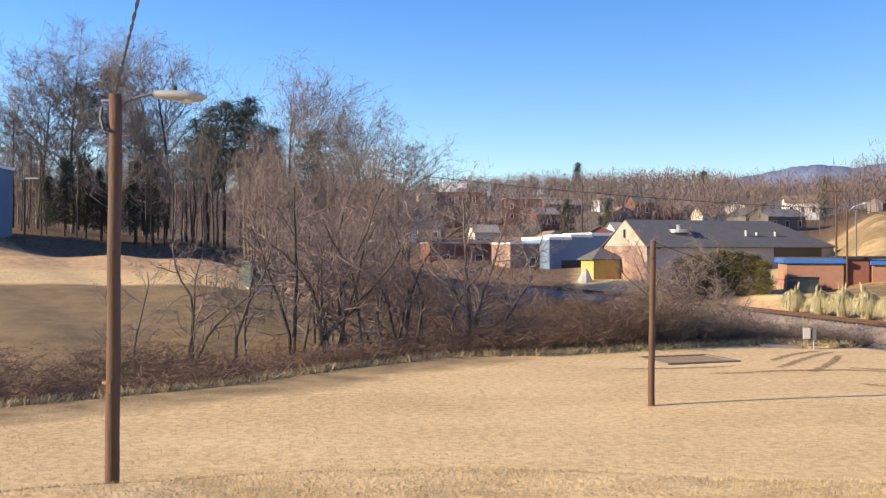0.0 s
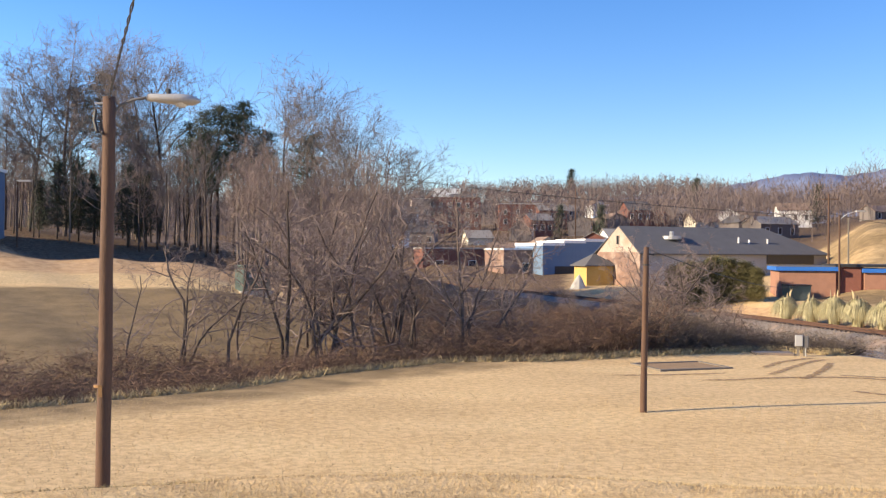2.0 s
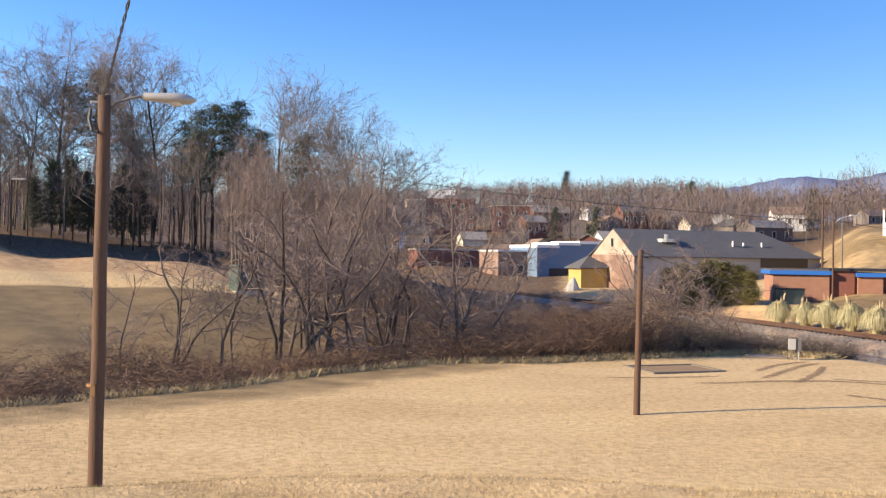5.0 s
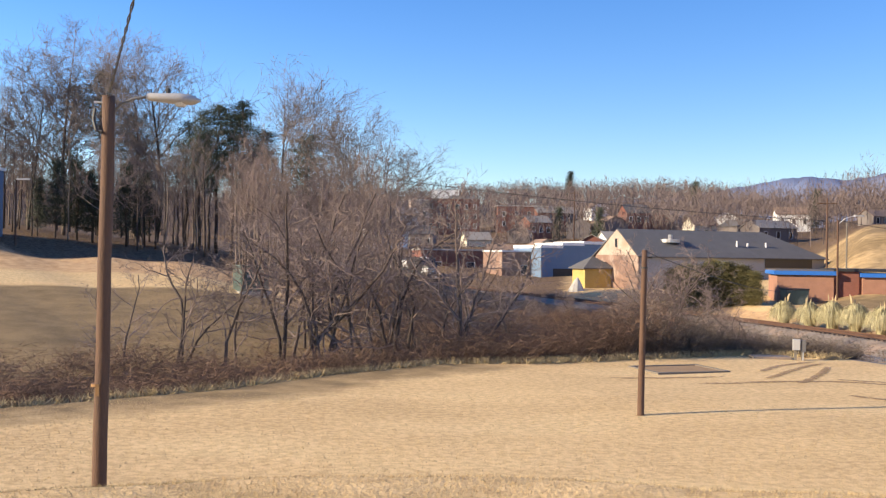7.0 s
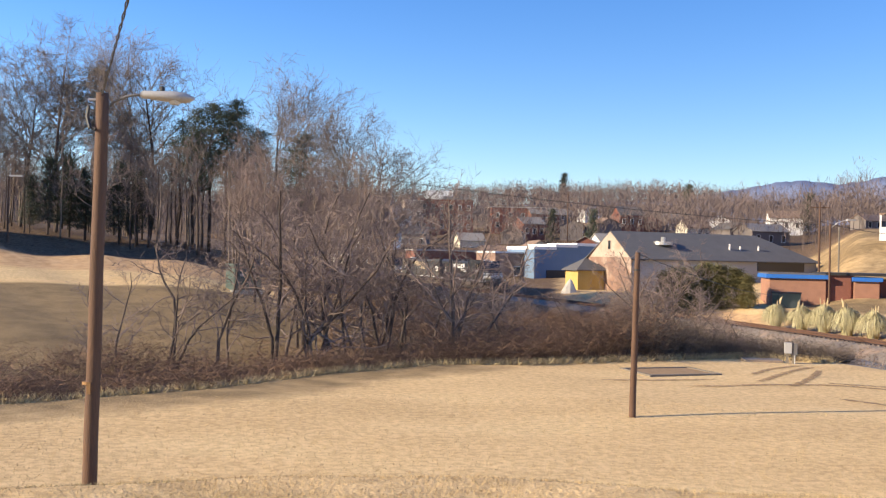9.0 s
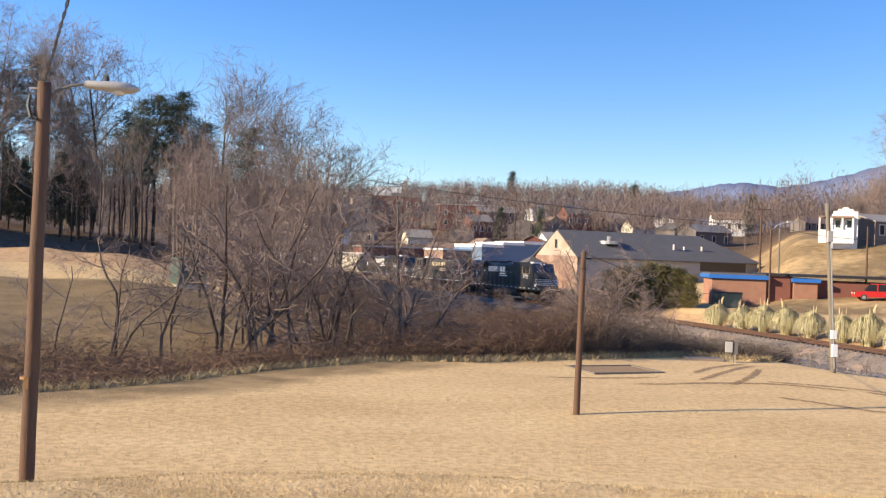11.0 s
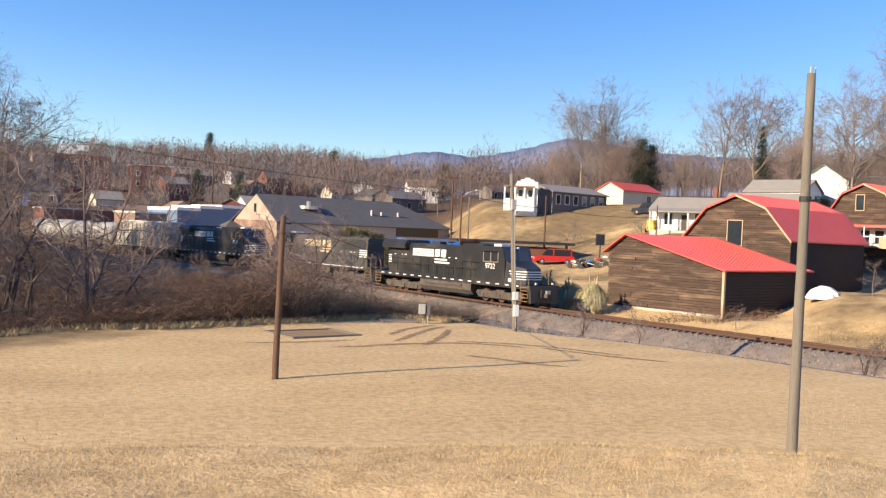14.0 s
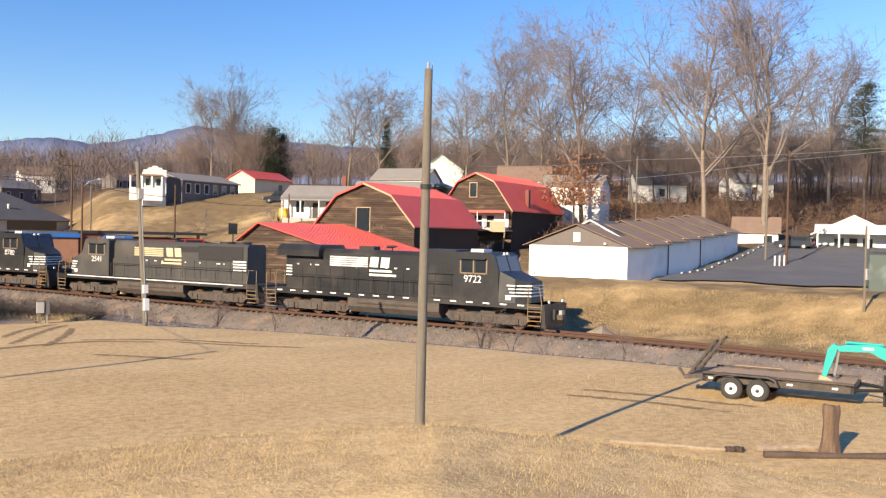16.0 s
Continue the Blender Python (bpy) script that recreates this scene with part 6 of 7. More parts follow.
        for (xa, ya), (xb, yb) in zip(base[1:4], base[2:5]):
            st.add([(xa + 0.02, ya * (1.0 - 0.03 * i) - (0.02 if ya < 0 else -0.02), zz), (xb + 0.02, yb * (1.0 - 0.03 * i) - (0.02 if yb < 0 else -0.02), zz), (xb + 0.02, yb * (1.0 - 0.03 * i) - (0.02 if yb < 0 else -0.02), zz + 0.085), (xa + 0.02, ya * (1.0 - 0.03 * i) - (0.02 if ya < 0 else -0.02), zz + 0.085)], [(0, 1, 2, 3)])
        st.box(8.05 + 0.1 * (3 - i), 8.6, -w0 + 0.02, -w0 + 0.06, zz, zz + 0.085)
        st.box(8.05 + 0.1 * (3 - i), 8.6, w0 - 0.06, w0 - 0.02, zz, zz + 0.085)
        P("nose_stripe", st, WHITE, lab="white nose stripe")
    P("pilot", Shape().end([(-1.5, 1.6), (1.5, 1.6), (1.35, 0.25), (-1.35, 0.25)], 10.3, 10.55).box(9.35, 10.4, -1.5, 1.5, 1.5, 1.62), LOCO, lab="black pilot plate")
    P("rear_pilot", Shape().end([(-1.5, 1.6), (1.5, 1.6), (1.35, 0.3), (-1.35, 0.3)], -10.75, -10.5), LOCO)
    for s in (-1, 1):
        for e, mat in ((9.9, AMBER if wide else HANDRAIL), (-10.2, HANDRAIL)):
            st = Shape()
            for k in range(5):
                st.box(e - 0.4, e + 0.4, s * 1.46 - 0.08, s * 1.46 + 0.06, 0.35 + k * 0.27, 0.40 + k * 0.27)
            P("steps", st, mat, lab="side steps")
            P("grab_rail", Shape().tube([(e + 0.42, s * 1.5, 0.6), (e + 0.45, s * 1.5, 1.7), (e + 0.3, s * 1.5, 2.6), (e - 0.1, s * 1.45, 2.6)], 0.028, 5).tube([(e - 0.42, s * 1.5, 0.6), (e - 0.42, s * 1.5, 2.6)], 0.028, 5), HANDRAIL, lab="curved grab rail")
        rail = Shape().tube([(-9.4, s * 1.46, 2.62), (4.3, s * 1.46, 2.62)], 0.024, 4)
        hr = P("handrail", rail, DARK, lab="side handrail")
        for k in range(10):
            xx = -9.3 + k * 1.5
            P("stanchion", Shape().tube([(xx, s * 1.46, 1.6), (xx, s * 1.46, 2.62)], 0.022, 4), DARK, hr)
    for e in (10.55, -10.75):
        P("coupler", Shape().box(min(e, e + (0.5 if e > 0 else -0.5)), max(e, e + (0.5 if e > 0 else -0.5)), -0.14, 0.14, 0.7, 1.0, c=0.04), GRIME)
        P("air_hose", Shape().tube([(e + (0.1 if e > 0 else -0.1), 0.5, 0.9), (e + (0.3 if e > 0 else -0.3), 0.5, 0.6), (e + (0.2 if e > 0 else -0.2), 0.5, 0.35)], 0.03, 5), DARK)
    if wide:
        P("ditch_light", Shape().tube([(10.5, 0.9, 1.75), (10.6, 0.9, 1.75)], 0.09, 8).tube([(10.5, -0.9, 1.75), (10.6, -0.9, 1.75)], 0.09, 8), WHITE, lab="small ditch lights")
        P("knuckle_cover", Shape().box(10.8, 11.0, -0.1, 0.25, 0.95, 1.25), STEEL)
    truck(root, 6.55 * forward, 3)
    truck(root, -6.55 * forward, 3)
    # markings on both sides: a barred emblem, bars for its wording, the road number
    for s in (-1, 1):
        yy = s * 1.0
        mid = (-3.0 if wide else -0.4)
        for i in range(5):
            P("emblem_bar", Shape().box(mid - 2.5 if s < 0 else mid - 0.6, mid + 0.6 if s < 0 else mid + 2.5, yy * 1.02 - 0.012, yy * 1.02 + 0.012, 3.28 + i * 0.136, 3.37 + i * 0.136), logo, hd, "pale emblem bar")
        u0 = mid + 0.75 if s < 0 else mid - 2.5
        for xa in (0.0, 0.86):
            ring = [(u0 + xa, 3.3), (u0 + xa + 0.66, 3.3), (u0 + xa + 0.74, 3.95), (u0 + xa + 0.08, 3.95)]
            P("emblem_block", Shape().slab(ring, yy * 1.02 - 0.012, yy * 1.02 + 0.012), WHITE if wide else logo, hd, "plain pale emblem block")
        for i, wd in enumerate((1.75, 2.1)):
            P("wording_bar", Shape().box(u0 + 0.0, u0 + wd, yy * 1.03 - 0.012, yy * 1.03 + 0.012, 3.0 - i * 0.26, 3.14 - i * 0.26), logo, hd, "bar in place of wording")
        wear = random.Random(4)
        for i in range(9):
            xx = wear.uniform(-9, 1.5)
            P("stencil", Shape().box(xx, xx + wear.uniform(0.1, 0.25), yy * 1.03 - 0.01, yy * 1.03 + 0.01, 3.25 if wide else 2.9, 3.33 if wide else 2.98), WHITE, hd)
        for i in range(4):
            P("end_stripe", Shape().box(-9.25, -8.75 if wide else -8.0, yy * 1.03 - 0.012, yy * 1.03 + 0.012, 2.5 + 0.2 * i, 2.6 + 0.2 * i), WHITE, hd, "white end stripe")
        P("notice", Shape().box(8.0, 8.35, s * 1.5 - 0.02, s * 1.5 + 0.02, 1.78, 2.05), WHITE, lab="small white notice")
        lettered(root, number, forward * 5.75, s * 1.525, 2.88, 0.62, -s, WHITE, "white road number " + number)
    return root


def hopper():
    root = thing("covered_hopper_car", Matrix(), "weathered cream covered hopper car with ribbed sides", "freight car", "vehicles of the train")
    body = Shape().end([(-1.55, 1.5), (1.55, 1.5), (1.62, 3.0), (1.5, 4.3), (1.1, 4.62), (-1.1, 4.62), (-1.5, 4.3), (-1.62, 3.0)], -7.6, 7.6)
    bd = part("body", body, HOPPER, root)
    for s in (-1, 1):
        for k in range(13):
            xx = -7.4 + k * 1.23
            part("rib", Shape().box(xx - 0.05, xx + 0.05, s * 1.6 - 0.06, s * 1.6 + 0.06, 1.5, 4.3), HOPPER, bd)
        part("sill", Shape().box(-8.4, 8.4, s * 1.5 - 0.06, s * 1.5 + 0.06, 1.25, 1.55), HOPPER, root)
        part("ladder", Shape().tube([(7.7, s * 1.5, 1.0), (7.7, s * 1.5, 4.5)], 0.03, 4).tube([(8.1, s * 1.5, 1.0), (8.1, s * 1.5, 4.5)], 0.03, 4), HOPPER, root)
    for x in (-4.8, 0, 4.8):
        part("chute", Shape().slab([(x - 2.2, 1.5), (x + 2.2, 1.5), (x + 0.5, 0.45), (x - 0.5, 0.45)], -1.2, 1.2), GRIME, root)
    part("end_slope", Shape().slab([(7.6, 3.2), (7.6, 1.5), (6.4, 1.5)], -1.45, 1.45).slab([(-7.6, 3.2), (-7.6, 1.5), (-6.4, 1.5)], -1.45, 1.45).box(-8.7, 8.7, -0.35, 0.35, 0.95, 1.35), GRIME, root)
    part("roof_walk", Shape().box(-7.8, 7.8, -0.7, 0.7, 4.64, 4.74), WHITE, root, "pale roof walkway")
    truck(root, 6.4, 2), truck(root, -6.4, 2)
    return root


def tank_car():
    root = thing("tank_car", Matrix(), "grey cylindrical tank car with rounded ends", "freight car", "vehicles of the train")
    pts = [(-7.9, 0, 2.75), (-7.7, 0, 2.75), (-7.3, 0, 2.75), (7.3, 0, 2.75), (7.7, 0, 2.75), (7.9, 0, 2.75)]
    part("tank", Shape().tube(pts, [0.5, 1.15, 1.48, 1.48, 1.15, 0.5], 24), TANK, root, smooth=True)
    part("underframe", Shape().box(-8.3, 8.3, -0.5, 0.5, 0.95, 1.35), GRIME, root)
    part("manway", Shape().tube([(0, 0, 4.1), (0, 0, 4.7)], 0.55, 12), GRIME, root)
    part("walkway", Shape().box(-1.6, 1.6, -1.3, 1.3, 4.25, 4.3), GRIME, root)
    truck(root, 6.2, 2), truck(root, -6.2, 2)
    return root


CARS = []


def build_train():
    at = 0.0
    for made, length in ((locomotive("lead_locomotive", "black six-axle diesel locomotive with white markings", "9722", LOCO, WHITE), 22.3),
                         (locomotive("faded_locomotive", "faded black diesel locomotive running cab rearward", "2541", LOCO_GREY, WORN_CREAM, -1, False), 22.1),
                         (locomotive("third_locomotive", "black diesel locomotive with white markings, coupled third", "8780", LOCO, WHITE, 1, True), 22.3),
                         (hopper(), 18.2), (tank_car(), 17.6), (tank_car(), 17.6)):
        CARS.append((made, at + length / 2))
        at += length


def motions():
    times = [i * 0.5 for i in range(33)]
    for car, behind in CARS:
        rows = []
        for t in times:
            s = NOSE16 + SPEED * (16.0 - t) + behind
            x, y, h = on_track(min(s, RUN[-1] - 1))
            over = max(0.0, s - (RUN[-1] - 1))
            x, y = x - math.cos(h) * over, y - math.sin(h) * over
            rows.append((t, pose(x, y, rail_top(y), 0, 0, math.degrees(h))))
        walk(car, rows)


# ---- thickets, grasses and stones ----
def blade(sh, a, b, w, rnd):
    d = b - a
    s = d.cross(Vector((rnd.uniform(-1, 1), rnd.uniform(-1, 1), 0.15))).normalized() * w
    sh.add([a - s, a + s, b], [(0, 1, 2)])


def bush(sh, base, tall, wide, stems, twigs, rnd, w=0.014):
    for _ in range(stems):
        a = rnd.uniform(0, math.tau)
        r = rnd.random() ** 0.5 * wide
        foot = base + Vector((math.cos(a) * r * 0.35, math.sin(a) * r * 0.35, -0.1))
        tip = base + Vector((math.cos(a) * r * 1.5 + rnd.gauss(0, 0.2), math.sin(a) * r * 1.5 + rnd.gauss(0, 0.2), tall * rnd.uniform(0.4, 1.0)))
        mid = foot.lerp(tip, 0.5) + Vector((rnd.gauss(0, 0.08), rnd.gauss(0, 0.08), 0.12 * tall))
        blade(sh, foot, mid, w * 1.5, rnd)
        blade(sh, mid - (mid - foot) * 0.1, tip, w * 1.1, rnd)
        for _ in range(twigs):
            p = foot.lerp(mid, rnd.uniform(0.3, 1)) if rnd.random() < 0.4 else mid.lerp(tip, rnd.random())
            q = p + Vector((rnd.gauss(0, 0.34), rnd.gauss(0, 0.34), rnd.uniform(-0.14, 0.34))) * (0.5 + 0.25 * tall)
            blade(sh, p, q, w * 0.75, rnd)


def build_thicket():
    rnd = random.Random(31)
    pts = []
    # belt along the ditch
    belt = EDGE[1:11]
    seg = np.linalg.norm(np.diff(belt, axis=0), axis=1)
    for _ in range(1900):
        i = rnd.choices(range(len(seg)), seg)[0]
        f = rnd.random()
        a, b = belt[i], belt[i + 1]
        d = (b - a) / seg[i]
        q = abs(rnd.gauss(0, 2.6)) + 0.6
        p = a + (b - a) * f + np.array([-d[1], d[0]]) * q
        pts.append((p[0], p[1], q))
    # rough ground between the belt and the line
    for _ in range(1350):
        az, d = rnd.uniform(-18.5, 6), rnd.uniform(48, 90)
        x, y = spot(az, d)
        pts.append((x, y, 9))
    xs, ys = np.array([p[0] for p in pts]), np.array([p[1] for p in pts])
    zs = land(xs, ys)[0]
    away = np.abs(off_line(xs, ys, RAILWAY[::4]))
    inner = off_line(xs, ys, EDGE)
    brown, grey = Shape(), Shape()
    for (x, y, q), z, a, inn in zip(pts, zs, away, inner):
        if a < 5.5 or inn < 0.3:
            continue
        az = math.degrees(math.atan2(-x, y))
        tall = float(np.interp(-az, [-26, -8, 0, 6, 12, 17, 20], [1.35, 1.4, 1.6, 1.9, 2.7, 2.0, 0.9])) * rnd.uniform(0.45, 1.25)
        tall *= 0.7 + 0.45 * (0.5 + 0.5 * math.sin(x * 0.83 + 1.7 * math.sin(y * 0.61)))
        if q == 9:
            tall *= 0.85 if az > 0 else 0.5
        patch = math.sin(x * 0.31 + 2.1) + math.sin(y * 0.27 + x * 0.11) + rnd.gauss(0, 0.35) - 0.12 * (az + 4)
        bush(grey if patch > 1.15 else brown, Vector((x, y, z)), tall, 0.55 + 0.3 * tall, 10, 10, rnd, 0.0085)
    tagged(part("thicket", brown, BRUSH), "tangled brown leafless thicket along the ditch", "thicket", kind="stuff")
    tagged(part("thicket", grey, GREY_BRUSH), "tangled grey leafless thicket along the ditch", "thicket", kind="stuff")
    # dead grass at its foot
    tufts = Shape()
    spots = []
    for _ in range(1500):
        i = rnd.choices(range(len(seg)), seg)[0]
        a, b = belt[i], belt[i + 1]
        d = (b - a) / seg[i]
        p = a + (b - a) * rnd.random() + np.array([-d[1], d[0]]) * rnd.uniform(-0.1, 2.0) * rnd.random()
        spots.append(p)
    spots = np.array(spots)
    zs = land(spots[:, 0], spots[:, 1])[0]
    for (x, y), z in zip(spots, zs):
        for _ in range(11):
            foot = Vector((x + rnd.gauss(0, 0.12), y + rnd.gauss(0, 0.12), z - 0.03))
            blade(tufts, foot, foot + Vector((rnd.gauss(0, 0.2), rnd.gauss(0, 0.2), rnd.uniform(0.12, 0.42))), 0.02, rnd)
    tagged(part("dead_grass", tufts, STRAW), "tufts of straw-coloured dead grass edging the lawn", "grass", kind="stuff")
    # dead weeds along the gravel
    weeds = Shape()
    for _ in range(420):
        az, d = rnd.uniform(-31, -17), rnd.uniform(52, 72)
        x, y = spot(az, d)
        a = abs(float(off_line(np.array([x]), np.array([y]), RAILWAY[::4])[0]))
        if a < 6 or a > 22 or rnd.random() < ease(-az, 19, 28):
            continue
        bush(weeds, Vector((x, y, height(x, y))), rnd.uniform(0.3, 1.2), 0.35, 5, 4, rnd, 0.010)
    tagged(part("weeds", weeds, BRUSH), "dead brown weeds on the gravel beside the railway", "weeds", kind="stuff")
    # undergrowth on the wooded bank beyond the car park
    under = Shape()
    keep_off = ((119.5, 53.5), (115.5, 63.5), (150.5, 104.0), (168.0, 96.0), (113.6, 93.0), (114.8, 104.4), (125.5, 134.0), (100.2, 116.2))
    for _ in range(1500):
        az, d = rnd.uniform(-76, -46), rnd.uniform(124, 200)
        x, y = spot(az, d)
        if any(math.hypot(x - a, y - b) < 9 for a, b in keep_off):
            continue
        bush(under, Vector((x, y, height(x, y))), rnd.uniform(1.2, 4.2), 1.6, 7, 8, rnd, 0.035)
    tagged(part("undergrowth", under, BRUSH), "brown leafless undergrowth on the wooded bank", "undergrowth", kind="stuff")
    # heap of brush by the log barn
    heap = Shape()
    for cx, cy, h in ((44.6, 61.5, 1.2), (46.4, 60.2, 1.5), (48.0, 59.6, 1.1), (49.6, 60.2, 0.8), (42.5, 63.0, 0.8), (51.2, 61.5, 0.9)):
        for _ in range(7):
            x, y = cx + rnd.gauss(0, 0.7), cy + rnd.gauss(0, 0.7)
            bush(heap, Vector((x, y, height(x, y))), h * rnd.uniform(0.6, 1.1), 0.7, 8, 6, rnd, 0.013)
    tagged(part("brush_heap", heap, BRUSH), "heap of cut brown brush beside the log barn", "brush", kind="stuff")


def build_lawn():
    rnd = np.random.default_rng(3)
    n = 62000
    az = np.radians(rnd.uniform(-71, 27, n))
    r = np.sqrt(rnd.uniform(5.6 ** 2, 9.3 ** 2, n))
    m = 46000
    az = np.concatenate([az, np.radians(rnd.uniform(-71, 27, m))])
    r = np.concatenate([r, np.sqrt(rnd.uniform(12.5 ** 2, 33 ** 2, m))])
    # longer grass on the bank across the line
    az2, r2 = np.radians(rnd.uniform(-71, -42, 90000)), np.sqrt(rnd.uniform(44 ** 2, 74 ** 2, 90000))
    x2, y2 = -r2 * np.sin(az2), r2 * np.cos(az2)
    over = -off_line(x2, y2, RAILWAY[::4])
    keep = (over > 5.0 + rnd.random(len(over)) * 4) & (over < 17.5)
    az, r = np.concatenate([az, az2[keep]]), np.concatenate([r, r2[keep]])
    x, y = -r * np.sin(az), r * np.cos(az)
    z = land(x, y)[0]
    k = len(r)
    near = r < 10
    patch = 0.6 + 0.55 * lumps(x, y, 0.8, 2.0)
    hgt = np.where(near, rnd.uniform(0.022, 0.06, k) * np.clip(patch, 0.35, 1.2), np.where(r > 40, rnd.uniform(0.06, 0.2, k), rnd.uniform(0.02, 0.055, k)))
    wid = np.where(near, 0.0026, np.where(r > 40, 0.012, 0.009))
    turn = rnd.uniform(0, math.tau, k)
    lean = rnd.normal(0, 1, (k, 2)) * hgt[:, None] * 0.7
    sx, sy = np.cos(turn) * wid, np.sin(turn) * wid
    v = np.empty((k, 3, 3))
    v[:, 0] = np.stack([x - sx, y - sy, z - 0.005], -1)
    v[:, 1] = np.stack([x + sx, y + sy, z - 0.005], -1)
    v[:, 2] = np.stack([x + lean[:, 0], y + lean[:, 1], z + hgt], -1)
    me = bpy.data.meshes.new("lawn_grass")
    me.from_pydata(v.reshape(-1, 3).tolist(), [], np.arange(3 * k).reshape(-1, 3).tolist())
    me.materials.append(GRASS)
    tagged(new("lawn_grass", me), "short straw-coloured winter lawn grass", "grass", kind="stuff")


def build_stones():
    rnd = random.Random(12)
    sh = Shape()
    octa = [(0, 2, 4), (2, 1, 4), (1, 3, 4), (3, 0, 4), (2, 0, 5), (1, 2, 5), (3, 1, 5), (0, 3, 5)]

    def rock(x, y, z, s):
        a, b, c = s * rnd.uniform(0.6, 1.3), s * rnd.uniform(0.6, 1.3), s * rnd.uniform(0.4, 0.9)
        m = pose(x, y, z, rnd.uniform(0, 90), rnd.uniform(0, 90), rnd.uniform(0, 360))
        sh.add([(a, 0, 0), (-a, 0, 0), (0, b, 0), (0, -b, 0), (0, 0, c), (0, 0, -c)], octa, m)

    for _ in range(7000):
        s = rnd.uniform(88, 205)
        x, y, h = on_track(s)
        o = -rnd.uniform(1.35, 3.9) if rnd.random() < 0.75 else rnd.uniform(1.35, 3.4)
        drop = np.interp(abs(o), [1.5, 2.0, 3.2, 3.9], [-0.22, -0.26, -0.84, -1.2])
        rock(x - math.sin(h) * o, y + math.cos(h) * o, rail_top(y) + drop, rnd.uniform(0.035, 0.085))
    xs, ys = [], []
    for _ in range(9000):
        s = rnd.uniform(88, 190)
        x, y, h = on_track(s)
        o = -rnd.uniform(3.6, 19)
        xs.append(x - math.sin(h) * o), ys.append(y + math.cos(h) * o)
    xs, ys = np.array(xs), np.array(ys)
    zs, inn = land(xs, ys)[0], off_line(xs, ys, EDGE)
    for x, y, z, q in zip(xs, ys, zs, inn):
        az = math.degrees(math.atan2(-x, y))
        if q > 1.0 and az < -16.5:
            rock(x, y, z + 0.01, rnd.uniform(0.03, 0.10))
    tagged(part("ballast_stones", sh, STONES), "loose grey ballast stones beside the rails", "stones", kind="stuff")
    # rubble under the pampas row
    sh2 = Shape()
    sh = sh2
    for _ in range(700):
        f = rnd.random()
        az, d = -19.2 - 12.5 * f, float(np.interp(f, [0, 1], [95.5, 77.5])) + rnd.gauss(0, 1.1)
        x, y = spot(az, d)
        rock(x, y, height(x, y) + 0.03, rnd.uniform(0.06, 0.24))
    tagged(part("rubble", sh2, shade("tan rubble", (0.42, 0.31, 0.22), (0.27, 0.18, 0.12), 1.5, 0.95, island=0.4)), "tan rubble and broken stone under the pampas clumps", "rubble", kind="stuff")


def build_pampas():
    rnd = random.Random(77)
    kinds = []
    for k in range(3):
        leaf, plume = Shape(), Shape()
        for _ in range(1300):
            a, r = rnd.uniform(0, math.tau), rnd.uniform(0.25, 1.15)
            h = rnd.uniform(1.5, 2.15) * (1.15 - 0.3 * r)
            p = [Vector((math.cos(a) * 0.3 * rnd.random(), math.sin(a) * 0.3 * rnd.random(), 0))]
            for f, u in ((0.40, 0.76), (0.76, 0.94), (1.02, 0.25 + 0.5 * rnd.random())):
                p.append(Vector((math.cos(a) * r * f, math.sin(a) * r * f, h * u)))
            side = Vector((-math.sin(a), math.cos(a), 0)) * 0.017
            leaf.add([q + side * s * (1 - 0.25 * i) for i, q in enumerate(p) for s in (-1, 1)], [(0, 1, 3, 2), (2, 3, 5, 4), (4, 5, 7, 6)])
        for _ in range(3):
            a, r = rnd.uniform(0, math.tau), rnd.uniform(0.1, 0.5)
            top = Vector((math.cos(a) * r, math.sin(a) * r, rnd.uniform(1.9, 2.25)))
            plume.tube([(0, 0, 1.0), top], 0.012, 3, caps=False)
            plume.tube([top - Vector((0, 0, 0.15)), top + Vector((0, 0, 0.15)), top + Vector((math.cos(a) * 0.1, 0, 0.45))], [0.02, 0.04, 0.01], 5)
        kinds.append((leaf.mesh("leaves"), plume.mesh("plumes")))
    for i, az in enumerate((-19.87, -21.21, -22.35, -23.55, -24.84, -26.43, -27.75, -29.17, -30.5)):
        d = float(np.interp(-az, [19.8, 30.6], [97, 80]))
        x, y = spot(az, d)
        s = (1.0, 0.98, 1.05, 1.04, 0.98, 0.95, 1.08, 1.0, 1.02)[i]
        root = thing("pampas_grass", Matrix.LocRotScale((x, y, height(x, y) - 0.05), Euler((0, 0, i)), (s * 1.5, s * 1.5, s * 1.25)), "rounded clump of straw-green pampas grass by the railway", "pampas grass", "row of pampas grass")
        lf, pl = kinds[i % 3]
        part("leaves", lf, PAMPAS, root)
        part("plumes", pl, STRAW, root, "dry feathery plumes")
    # cedars beside the depot
    cedar = needle_tree(140, 4.6, 0.04, 0.36, 210, False, 0.42)
    for az, d, s in ((-13.8, 113, 1.05), (-14.5, 113, 1.12), (-15.2, 112, 1.05), (-16.0, 113, 1.1), (-16.9, 112, 1.0), (-17.7, 111, 0.9), (-18.3, 110, 0.75)):
        x, y = spot(az, d)
        set_tree(cedar, x, y, height(x, y), az, s, "bushy olive-green cedar shrub beside the depot", "row of cedars", BARK, CEDAR, "cedar_shrub")
    for az, d, s in ((-42.2, 139, 0.9), (-42.9, 141, 0.85), (-36.0, 124, 0.3)):
        x, y = spot(az, d)
        set_tree(cedar, x, y, height(x, y) + (1.2 if d > 130 else 0), az, s, "rounded dark green evergreen shrub by a house", "shrubs by the houses", BARK, IVY, "evergreen_shrub")
